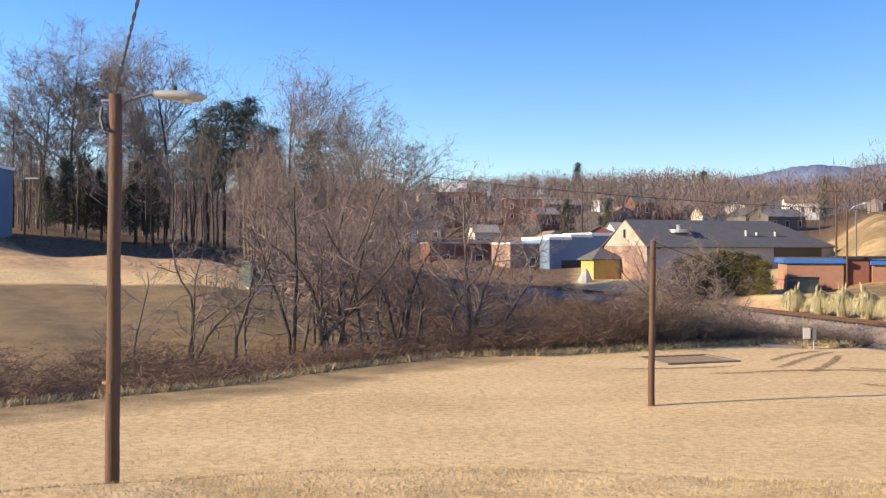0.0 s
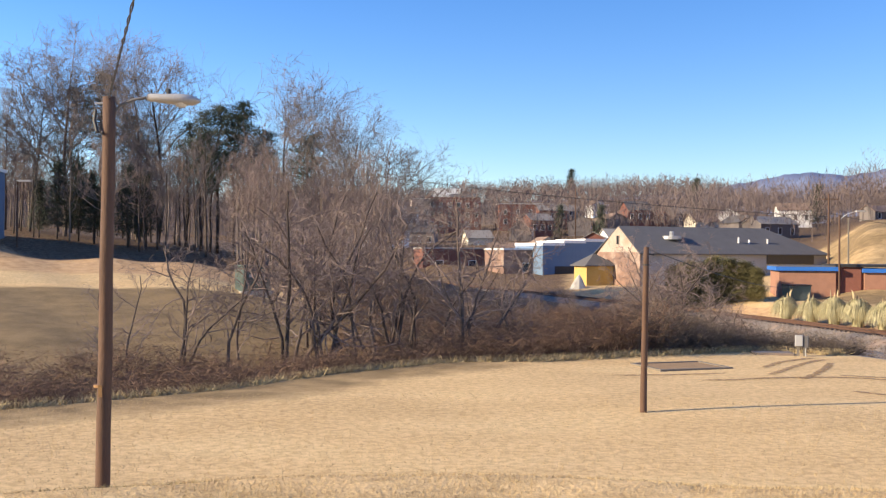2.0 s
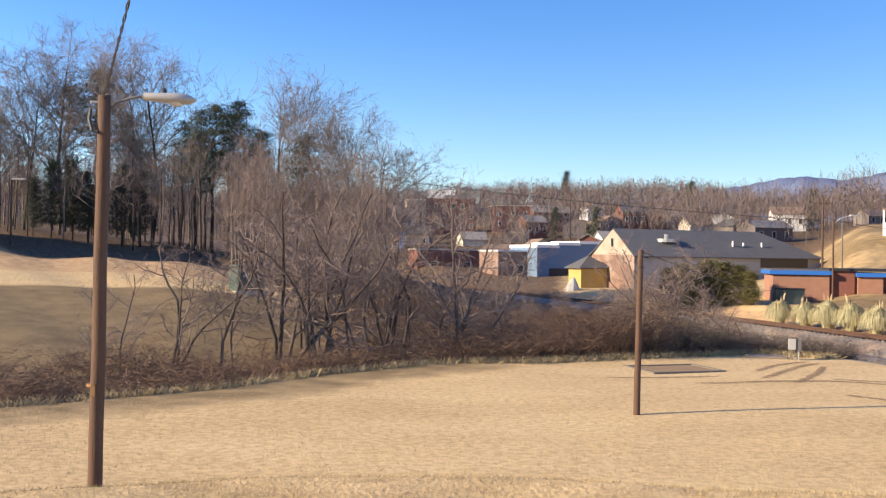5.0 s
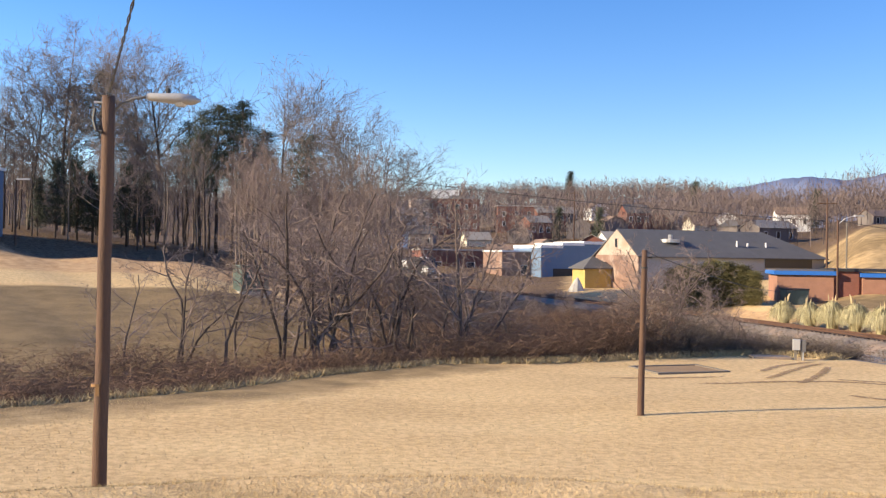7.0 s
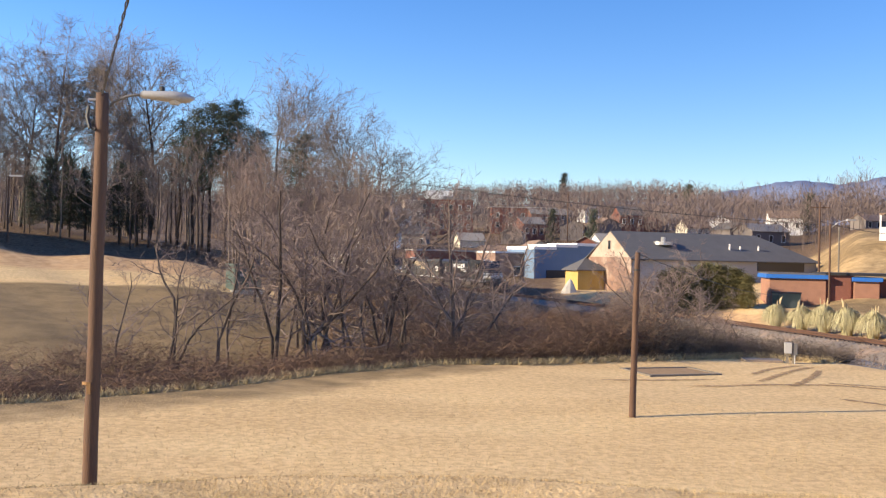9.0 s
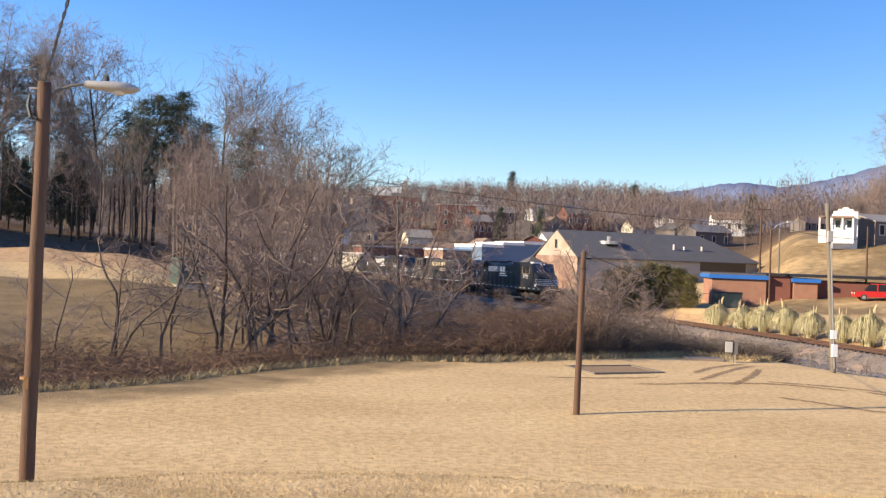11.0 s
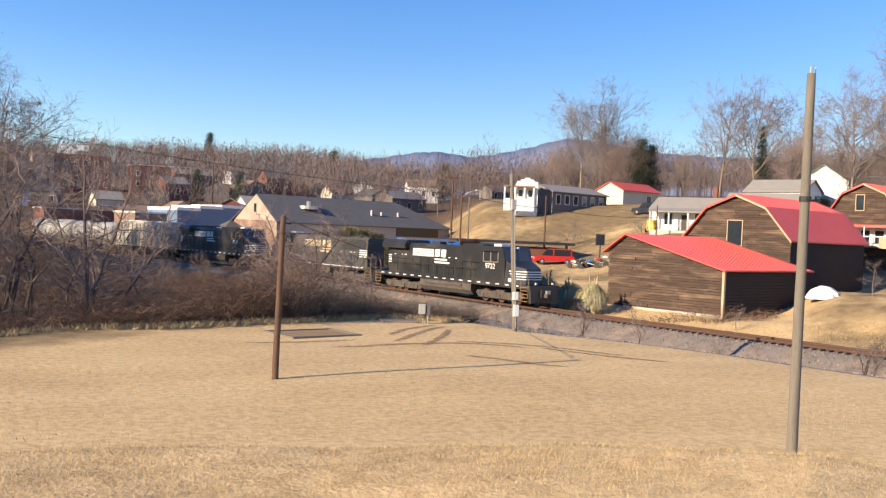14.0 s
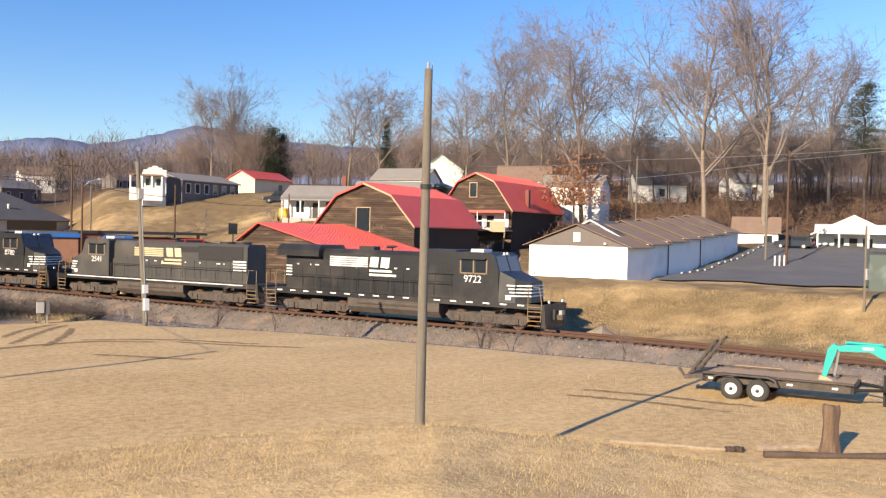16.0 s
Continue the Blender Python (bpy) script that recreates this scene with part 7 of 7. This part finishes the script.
    # small bare shrubs on the gravel
    for x, y, s, russet in ((25.6, 44.5, 0.42, 1), (28.0, 42.7, 0.42, 0), (30.4, 39.3, 0.2, 0), (30.8, 30.4, 0.32, 0), (31.6, 29.2, 0.26, 0), (31.7, 27.4, 0.2, 0), (34.0, 33.5, 0.36, 0), (24.4, 46.0, 0.18, 1), (33.0, 24.2, 0.25, 0), (44.2, 55.2, 0.0, 0)):
        if not s:
            continue
        set_tree(SAPLING[int(x) % 5], x, y, height(x, y), x, s, "small leafless shrub on the gravel beside the track", "shrubs on the gravel", BARK, TWIG, "shrub")
    for az, d, s in ((-45.6, 82, 0.42), (-38.6, 73, 0.3), (-32.9, 112, 0.5), (-28.9, 134, 0.7), (-33.1, 130, 0.6), (-41.3, 118, 0.6)):
        x, y = spot(az, d)
        set_tree(SAPLING[int(d) % 5], x, y, height(x, y), az, s, "small leafless tree near the barns", "small trees near the barns", PALE_BARK, PALE_TWIG)
    # oak that keeps its russet leaves
    leaves = Shape()
    for _ in range(2600):
        c = Vector((rnd.gauss(0, 2.2), rnd.gauss(0, 2.2), 4.2 + abs(rnd.gauss(0, 3.2))))
        blade(leaves, c, c + Vector((rnd.gauss(0, 0.18), rnd.gauss(0, 0.18), rnd.gauss(0, 0.18))), 0.13, rnd)
    x, y = spot(-50.6, 133)
    ob = thing("young_oak", pose(x, y, height(x, y)), "young oak with russet dead leaves below a tall tree", "tree", "trees on the rise")
    part("trunk", Shape().tube([(0, 0, -0.3), (0.1, 0, 3.5), (0, 0.1, 10.0)], [0.2, 0.15, 0.05], 6), BARK, ob)
    part("crown", leaves, RUSSET, ob, "russet dead leaves")


# ---- small things on and round the field ----
def worn_and_shadow_soil():
    """Scuffed soil, also used for painted shadow streaks, that thins out into the grass towards a track's edges."""
    m = bpy.data.materials.new("scuffed soil and shadow streaks")
    m.use_nodes = True
    n, l = m.node_tree.nodes, m.node_tree.links
    bsdf = n["Principled BSDF"]
    bsdf.inputs["Roughness"].default_value = 0.95
    co, tex, grain, wear, add, ramp, col = (n.new("ShaderNode" + k) for k in ("TexCoord", "TexNoise", "TexNoise", "Attribute", "Math", "ValToRGB", "ValToRGB"))
    tex.inputs["Scale"].default_value, tex.inputs["Detail"].default_value = 3.5, 6
    grain.inputs["Scale"].default_value = 9.0
    wear.attribute_name = "wear"
    l.new(co.outputs["Object"], tex.inputs["Vector"]), l.new(co.outputs["Object"], grain.inputs["Vector"])
    l.new(tex.outputs["Fac"], add.inputs[0]), l.new(wear.outputs["Fac"], add.inputs[1])
    ramp.color_ramp.elements[0].position, ramp.color_ramp.elements[1].position = 0.72, 1.25
    ramp.color_ramp.elements[1].position = 1.0
    ramp.color_ramp.elements[1].color = (0.8, 0.8, 0.8, 1)
    col.color_ramp.elements[0].color, col.color_ramp.elements[1].color = (0.22, 0.135, 0.065, 1), (0.36, 0.24, 0.125, 1)
    l.new(add.outputs[0], ramp.inputs[0]), l.new(grain.outputs["Fac"], col.inputs[0])
    l.new(ramp.outputs[0], bsdf.inputs["Alpha"]), l.new(col.outputs[0], bsdf.inputs["Base Color"])
    return m


WORN_AND_SHADOW = worn_and_shadow_soil()


def strip(name, points, width, material, label, lift=0.02):
    pts = smooth_line(np.array(points, float), 0.3)
    d = np.gradient(pts, axis=0)
    d /= np.linalg.norm(d, axis=1)[:, None]
    nrm = np.stack([-d[:, 1], d[:, 0]], -1)
    vs, wear, k = [], [], len(pts)
    for o, w in ((-1.0, 0.0), (-0.4, 0.45), (0.4, 0.45), (1.0, 0.0)):
        q = pts + nrm * (o * width)
        zs = land(q[:, 0], q[:, 1])[0] + lift
        vs += [(x, y, z) for (x, y), z in zip(q, zs)]
        wear += [w * min(1.0, i / 4, (k - 1 - i) / 4) for i in range(k)]
    me = Shape().add(vs, [(c * k + i, c * k + i + 1, (c + 1) * k + i + 1, (c + 1) * k + i) for c in range(3) for i in range(k - 1)]).mesh(name, True)
    me.attributes.new("wear", "FLOAT", "POINT").data.foreach_set("value", wear)
    tagged(part(name, me, material), label, "tyre track", "tyre tracks", kind="structure")


def build_field_things():
    for pts in ([(13.4, 40.1), (15.3, 43.0), (17.1, 44.8), (18.2, 45.6)], [(13.0, 38.0), (14.5, 40.1), (16.9, 43.5), (18.3, 44.8)], [(13.4, 37.5), (14.0, 37.1), (16.0, 40.0), (17.8, 43.5)],
                [(9.4, 36.6), (11.3, 36.8), (13.4, 37.5), (16.4, 37.5), (18.6, 35.6)], [(14.1, 34.5), (15.3, 32.9), (16.4, 31.4), (17.7, 30.2)], [(18.4, 36.2), (20.2, 33.6), (22.4, 30.8)], [(15.6, 38.5), (18.6, 36.9), (21.5, 33.0)],
                # the last two strips paint long shadow streaks onto the lawn
                [(6.5, 37.9), (9.0, 38.3), (12.0, 38.9)], [(21.6, 18.7), (22.6, 15.8), (23.2, 13.2)], [(22.8, 19.0), (23.9, 15.9), (24.6, 13.0)]):
        strip("tyre_track", pts, 0.26, WORN_AND_SHADOW, "dark streak on the dry lawn, for tyre wear and painted shadows")
    # square frame of timbers lying in the grass
    root = thing("timber_frame", pose(10.4, 41.2, height(10.4, 41.2), 0, 0, 17), "low square of grey timbers lying in the lawn", "timber frame")
    part("bed", Shape().box(-1.55, 1.55, -1.15, 1.15, -0.1, 0.03), EARTH, root, "bare brown soil inside")
    for bx in ((-1.7, 1.7, -1.3, -1.15), (-1.7, 1.7, 1.15, 1.3), (-1.7, -1.55, -1.15, 1.15), (1.55, 1.7, -1.15, 1.15)):
        part("timber", Shape().box(*bx, -0.1, 0.07), GREY_WOOD, root)
    # control cabinet on posts, and its slab
    x, y = 17.37, 46.08
    root = thing("control_cabinet", pose(x, y, height(x, y), 0, 0, -15), "grey electrical control boxes on twin posts", "electrical cabinet")
    for px in (-0.13, 0.17):
        part("post", Shape().box(px - 0.06, px + 0.06, -0.06, 0.06, -0.2, 0.75), GREY_WOOD, root)
    part("box", Shape().box(-0.28, 0.06, -0.22, 0.04, 0.5, 1.0, c=0.02), LAMP_GREY, root, "grey steel box")
    part("box", Shape().box(0.09, 0.32, -0.16, 0.04, 0.42, 0.96, c=0.02), ARM_GREY, root, "small dark steel box")
    part("conduit", Shape().tube([(0.2, -0.05, 0.0), (0.2, -0.05, 0.45)], 0.03, 6), STEEL, root)
    ob = part("concrete_slab", Shape().box(-0.9, 0.9, -0.6, 0.6, -0.2, 0.1, c=0.04), STONES)
    ob.matrix_basis = pose(16.3, 46.9, height(16.5, 47.2), 0, 0, -6)
    tagged(ob, "pale concrete slab at the edge of the lawn", "concrete slab")
    # transformer on the terrace
    x, y = spot(10.68, 71)
    root = thing("transformer_cabinet", pose(x, y, height(x, y) + 0.05, 0, 0, 32), "dark green pad-mounted transformer cabinet on the terrace", "electrical cabinet")
    part("pad", Shape().box(-1.25, 1.25, -1.05, 1.05, -0.5, 0.12), CONCRETE, root, "concrete pad")
    part("body", Shape().box(-1.05, 1.05, -0.85, 0.85, 0.12, 1.85, c=0.05), GREENBOX, root)
    part("lid", Shape().box(-1.1, 1.1, -0.9, 0.9, 1.85, 1.98, c=0.05), GREENBOX, root)
    for px in (-0.52, 0.52):
        part("door", Shape().box(px - 0.48, px + 0.48, -0.9, -0.85, 0.25, 1.75), GREENBOX, root)
        part("label", Shape().box(px - 0.12, px + 0.12, -0.915, -0.9, 1.1, 1.3), LAMP_GREY, root, "pale warning plate")
    # dark skip by the brick building
    x, y = spot(-20.4, 113)
    root = thing("dumpster", pose(x, y, height(x, y), 0, 0, 5), "dark green dumpster beside the brick building", "dumpster")
    part("body", Shape().slab([(-1.1, 0), (1.1, 0), (1.25, 1.6), (-1.25, 1.6)], -0.9, 0.9), GREENBOX, root)
    part("lid", Shape().box(-1.3, 1.3, -0.95, 0.95, 1.6, 1.75), DARK, root)
    # stump, logs and plank at the edge of the field
    rnd = random.Random(9)
    x, y = 20.5, 9.55
    sh, n = Shape(), 18
    vs = []
    for z, r in ((-0.2, 0.25), (0.05, 0.21), (0.35, 0.165), (0.7, 0.155), (0.95, 0.18), (1.08, 0.17)):
        for j in range(n):
            a = math.tau * j / n
            q = r * (1 + 0.13 * math.sin(a * 5 + z) + rnd.uniform(-0.06, 0.06))
            vs.append((q * math.cos(a), q * math.sin(a), z + (rnd.uniform(-0.03, 0.03) if z > 1 else 0)))
    sh.add(vs, [(i * n + j, i * n + (j + 1) % n, (i + 1) * n + (j + 1) % n, (i + 1) * n + j) for i in range(5) for j in range(n)] + [tuple(range(5 * n, 6 * n))])
    ob = part("tree_stump", sh, STUMP_WOOD)
    ob.matrix_basis = pose(x, y, height(x, y))
    tagged(ob, "upright weathered tree stump with split sides", "stump")
    for (xa, ya), (xb, yb), r, mat, label, nm in (((19.6, 10.75), (20.75, 9.9), 0.10, PALE_LOG, "bleached split log lying in the grass", "log"), ((19.2, 10.35), (21.6, 8.1), 0.085, BARK, "long dark log lying in the grass", "log"), ((17.7, 13.3), (19.05, 11.15), 0.05, PALE_LOG, "long pale plank lying in the grass", "plank"), ((19.0, 11.2), (19.25, 10.9), 0.08, BARK, "short dark log end", "log")):
        za, zb = height(xa, ya) + r * 0.7, height(xb, yb) + r * 0.7
        k = 8
        pts = [Vector((xa, ya, za)).lerp(Vector((xb, yb, zb)), i / k) + Vector((rnd.uniform(-1, 1), rnd.uniform(-1, 1), rnd.uniform(-0.5, 0.5))) * r * 0.3 for i in range(k + 1)]
        ob = part(nm, Shape().tube(pts, [r * rnd.uniform(0.75, 1.1) for _ in range(k + 1)], 9), mat)
        tagged(ob, label, nm)
    x, y = spot(-52.3, 57.5)
    ob = part("boulder", Shape().tube([(-0.9, 0, -0.2), (-0.5, 0.1, 0.25), (0.1, 0, 0.55), (0.7, -0.1, 0.2), (0.9, 0, -0.1)], [0.15, 0.42, 0.5, 0.4, 0.12], 9), STONES)
    ob.matrix_basis = pose(x, y, height(x, y), 10, 0, -40)
    tagged(ob, "grey-brown broken boulder lying beside the track", "boulder")
    # sign on the far grass
    root = thing("sign_board", pose(60.2, 101.0, height(60.2, 101.0), 0, 0, 25), "dark blue-grey sign board on a post", "sign")
    top = EYE + 118 * math.tan(radians(0.2)) - root.location.z
    part("post", Shape().box(-0.06, 0.06, -0.05, 0.05, -0.2, top), DARK, root)
    part("board", Shape().box(-0.8, 0.8, -0.08, 0.0, top - 1.3, top), GREENBOX, root)
    part("edge", Shape().box(-0.98, -0.8, -0.1, 0.02, top - 1.32, top + 0.02), DARK, root)


def vehicle(name, x, y, turn, paint, label, length=4.6, high=1.75, wagon=True):
    root = thing(name, pose(x, y, height(x, y), 0, 0, turn), label, "car", "parked vehicles")
    L = length / 2
    part("body", Shape().slab([(-L, 0.35), (L, 0.35), (L, 0.85), (L * 0.55, 1.0), (-L * 0.95, 1.0), (-L, 0.8)], -0.88, 0.88), paint, root)
    roof = [(L * 0.5, 1.0), (L * 0.22, high), (-L * 0.85, high), (-L * 0.97, 1.0)] if wagon else [(L * 0.45, 1.0), (L * 0.15, high), (-L * 0.4, high), (-L * 0.75, 1.0)]
    part("cabin", Shape().slab(roof, -0.76, 0.76), GLASS, root, "dark glazed cabin")
    part("roof", Shape().box(roof[2][0] - 0.02, roof[1][0] + 0.02, -0.78, 0.78, high - 0.06, high + 0.03), paint, root)
    for px in (roof[1][0] * 0.2, roof[2][0] * 0.98):
        part("pillar", Shape().box(px - 0.07, px + 0.07, -0.785, 0.785, 1.0, high), paint, root)
    for sx in (-0.62, 0.62):
        for s in (-1, 1):
            w = part("wheel", Shape().tube([(sx * L, s * 0.72, 0.33), (sx * L, s * 0.9, 0.33)], 0.33, 14), TYRE, root)
            part("rim", Shape().tube([(sx * L, s * 0.89, 0.33), (sx * L, s * 0.91, 0.33)], 0.19, 10), STEEL, w)
    for s in (-1, 1):
        part("headlight", Shape().box(L - 0.02, L + 0.02, s * 0.62 - 0.16, s * 0.62 + 0.16, 0.66, 0.82), WHITE, root)
        part("tail_light", Shape().box(-L - 0.02, -L + 0.02, s * 0.68 - 0.1, s * 0.68 + 0.1, 0.6, 0.9), RED_PAINT, root)
    return root


def motorbike(x, y, turn, paint, label):
    root = thing("motorbike", pose(x, y, height(x, y), 0, 0, turn), label, "motorbike", "parked motorbikes")
    for px in (-0.72, 0.72):
        part("wheel", Shape().tube([(px, -0.07, 0.32), (px, 0.07, 0.32)], 0.32, 14), TYRE, root)
    part("frame", Shape().tube([(-0.72, 0, 0.32), (-0.2, 0, 0.45), (0.4, 0, 0.55), (0.72, 0, 0.32)], 0.05, 5).tube([(0.72, 0, 0.32), (0.5, 0, 0.95)], 0.035, 5), STEEL, root)
    part("tank", Shape().tube([(-0.1, 0, 0.75), (0.15, 0, 0.82), (0.45, 0, 0.78)], [0.1, 0.17, 0.08], 8), paint, root)
    part("seat", Shape().box(-0.75, -0.1, -0.14, 0.14, 0.68, 0.8, c=0.05), DARK, root)
    part("handlebar", Shape().tube([(0.45, -0.38, 1.05), (0.5, 0, 1.0), (0.45, 0.38, 1.05)], 0.02, 5), STEEL, root)


def build_vehicles():
    vehicle("red_suv", *spot(-28.1, 117), 165, RED_PAINT, "red estate car parked behind the pampas grass", 4.9, 1.8)
    vehicle("grey_suv", *spot(-33.3, 150), 150, DARK_PAINT, "dark grey estate car parked on the grassy hill", 4.4, 1.75)
    vehicle("dark_car", *spot(-62.9, 122), 100, DARK_PAINT, "dark car parked beside the bungalow", 4.3, 1.5)
    for i, (az, d, paint) in enumerate(((-29.4, 113, WHITE), (-29.9, 114, DARK_PAINT), (-30.3, 113, BLUE), (-30.8, 114, RED_PAINT), (-31.2, 115, WHITE))):
        motorbike(*spot(az, d), 120 + 7 * i, paint, {0: "white", 1: "dark", 2: "blue", 3: "red", 4: "white"}[i] + " motorbike parked in a row")
    x, y = spot(-33.75, 131)
    root = thing("yellow_mower", pose(x, y, height(x, y), 0, 0, 30), "small yellow garden machine on the grass", "mower")
    part("body", Shape().box(-0.9, 0.9, -0.6, 0.6, 0.25, 1.1, c=0.1).box(-0.9, 0.0, -0.5, 0.5, 1.1, 1.7, c=0.1), YELLOW_PLASTIC, root)
    for px in (-0.6, 0.6):
        for s in (-0.65, 0.65):
            part("wheel", Shape().tube([(px, s - 0.08, 0.3), (px, s + 0.08, 0.3)], 0.3, 10), TYRE, root)


def build_trailer():
    turn = -71.5
    x, y = 26.5, 14.75
    z = height(x, y)
    root = thing("equipment_trailer", pose(x, y, z, 0, 0, turn), "black twin-axle equipment trailer with timber deck and raised ramps", "trailer")
    fr = part("chassis", Shape().box(-1.25, 2.9, -0.95, -0.86, 0.42, 0.60).box(-1.25, 2.9, 0.86, 0.95, 0.42, 0.60).box(-1.25, -1.15, -0.95, 0.95, 0.42, 0.60).box(2.8, 2.9, -0.95, 0.95, 0.42, 0.60), GRIME, root, "rusty black steel chassis")
    part("tongue", Shape().tube([(2.85, -0.85, 0.52), (3.9, -0.05, 0.5)], 0.05, 5).tube([(2.85, 0.85, 0.52), (3.9, 0.05, 0.5)], 0.05, 5).box(3.85, 4.1, -0.07, 0.07, 0.46, 0.6), DARK, root)
    part("jack", Shape().tube([(3.6, 0, 0.0), (3.6, 0, 0.9)], 0.045, 6), DARK, root)
    plank = Shape().box(-1.22, 2.85, -0.08, 0.08, 0.60, 0.65).mesh("plank")
    plank.materials.append(DECK)
    for i in range(9):
        ob = new("plank", plank)
        ob.parent = root
        ob.matrix_basis = pose(0, -0.72 + i * 0.18, 0)
    for s in (-1, 1):
        for wx in (-0.37, 0.37):
            w = part("wheel", Shape().tube([(wx, s * 1.0, 0.31), (wx, s * 1.03, 0.31), (wx, s * 1.19, 0.31), (wx, s * 1.22, 0.31)], [0.26, 0.315, 0.315, 0.27], 22), TYRE, root)
            part("rim", Shape().tube([(wx, s * 1.2, 0.31), (wx, s * 1.235, 0.31)], [0.18, 0.165], 16), WHITE, w, "white steel rim")
            part("hub", Shape().tube([(wx, s * 1.23, 0.31), (wx, s * 1.27, 0.31)], 0.055, 8), DARK, w)
        prof = [(-0.95, 0.45), (-0.85, 0.66), (-0.66, 0.73), (0.66, 0.73), (0.85, 0.66), (0.95, 0.45), (0.91, 0.45), (0.82, 0.62), (0.64, 0.69), (-0.64, 0.69), (-0.82, 0.62), (-0.91, 0.45)]
        part("fender", Shape().slab(prof, min(s * 0.97, s * 1.25), max(s * 0.97, s * 1.25)), DECK if s > 0 else GRIME, root, "rusty wheel fender")
        part("side_rail", Shape().box(-1.25, 2.9, s * 0.9 - 0.05, s * 0.9 + 0.05, 0.65, 0.70), GRIME, root, "rusty side rail")
    dove = part("dovetail", Shape().slab([(-1.25, 0.64), (-1.25, 0.5), (-1.8, 0.42), (-1.8, 0.54)], -0.95, 0.95), GRIME, root, "sloping rear deck")
    for s in (-0.6, 0.6):
        rp = Shape()
        for q in (-0.18, 0.18):
            rp.tube([(-1.75, s + q, 0.5), (-0.95, s + q, 1.6)], 0.04, 5)
        for k in range(6):
            f = k / 5
            rp.tube([(-1.75 + 0.8 * f, s - 0.18, 0.5 + 1.1 * f), (-1.75 + 0.8 * f, s + 0.18, 0.5 + 1.1 * f)], 0.028, 4)
        part("ramp", rp, GRIME, root, "raised steel loading ramp")
    part("ramp_foot", Shape().tube([(-1.8, -0.9, 0.5), (-1.98, -0.9, 0.75)], 0.05, 5), GRIME, root)
    for px in (-1.0, 1.2, 2.4):
        part("reflector", Shape().box(px - 0.08, px + 0.08, -0.965, -0.95, 0.5, 0.56), WHITE, root, "small pale reflector")
    # mini excavator whose arm reaches over the trailer's front
    ex = thing("mini_excavator", pose(x, y, z, 0, 0, turn) @ Matrix.Translation((-0.15, 0, 0)) @ Matrix.Diagonal((0.82, 0.82, 0.82, 1)), "turquoise mini excavator with its arm folded over the trailer", "excavator")
    arm = part("stick", Shape().slab([(2.55, 0.95), (2.68, 0.85), (3.0, 1.75), (3.05, 2.0), (2.9, 2.08), (2.72, 1.9)], -0.13, 0.13), TEAL, ex)
    part("ram", Shape().tube([(2.95, 0, 0.95), (3.1, 0, 1.95)], 0.05, 7), STEEL, arm, "hydraulic ram")
    part("bucket", Shape().slab([(2.5, 0.95), (2.75, 0.9), (3.05, 0.72), (2.9, 0.62), (2.6, 0.66), (2.45, 0.78)], -0.25, 0.25), PALE_TRIM, arm, "muddy digging bucket")
    boom = part("boom", Shape().slab([(2.95, 1.98), (3.1, 1.82), (4.1, 1.86), (4.55, 1.62), (5.35, 0.95), (5.6, 1.1), (4.85, 1.95), (4.3, 2.12), (3.3, 2.06)], -0.16, 0.16), TEAL, ex)
    part("decal", Shape().box(3.85, 4.2, -0.17, -0.162, 1.93, 2.02), WHITE, boom, "pale maker's plate")
    part("ram", Shape().tube([(3.3, -0.05, 2.14), (4.5, -0.05, 2.12)], 0.05, 7), TEAL, boom, "hydraulic ram")
    part("ram", Shape().tube([(4.75, -0.2, 1.3), (5.6, -0.2, 0.7)], 0.05, 7), TEAL, boom, "hydraulic ram")
    part("cab", Shape().slab([(5.4, 0.75), (7.2, 0.75), (7.3, 1.4), (6.9, 1.6), (6.9, 2.5), (5.9, 2.5), (5.7, 1.5), (5.4, 1.2)], -0.65, 0.65), TEAL, ex)
    for s in (-0.55, 0.55):
        part("track", Shape().slab([(5.3, 0.15), (5.5, 0.0), (7.1, 0.0), (7.3, 0.15), (7.3, 0.35), (7.1, 0.5), (5.5, 0.5), (5.3, 0.35)], s - 0.15, s + 0.15), DARK, ex, "black rubber track")
    part("undercarriage", Shape().box(5.8, 6.9, -0.5, 0.5, 0.3, 0.78), DARK, ex)


build_poles()
build_barns()
build_shed()
build_depot()
build_town()
build_hill_houses()
build_train()
build_woods()
build_far_woods()
build_thicket()
build_pampas()
build_field_things()
build_vehicles()
build_trailer()
build_stones()
build_lawn()
motions()
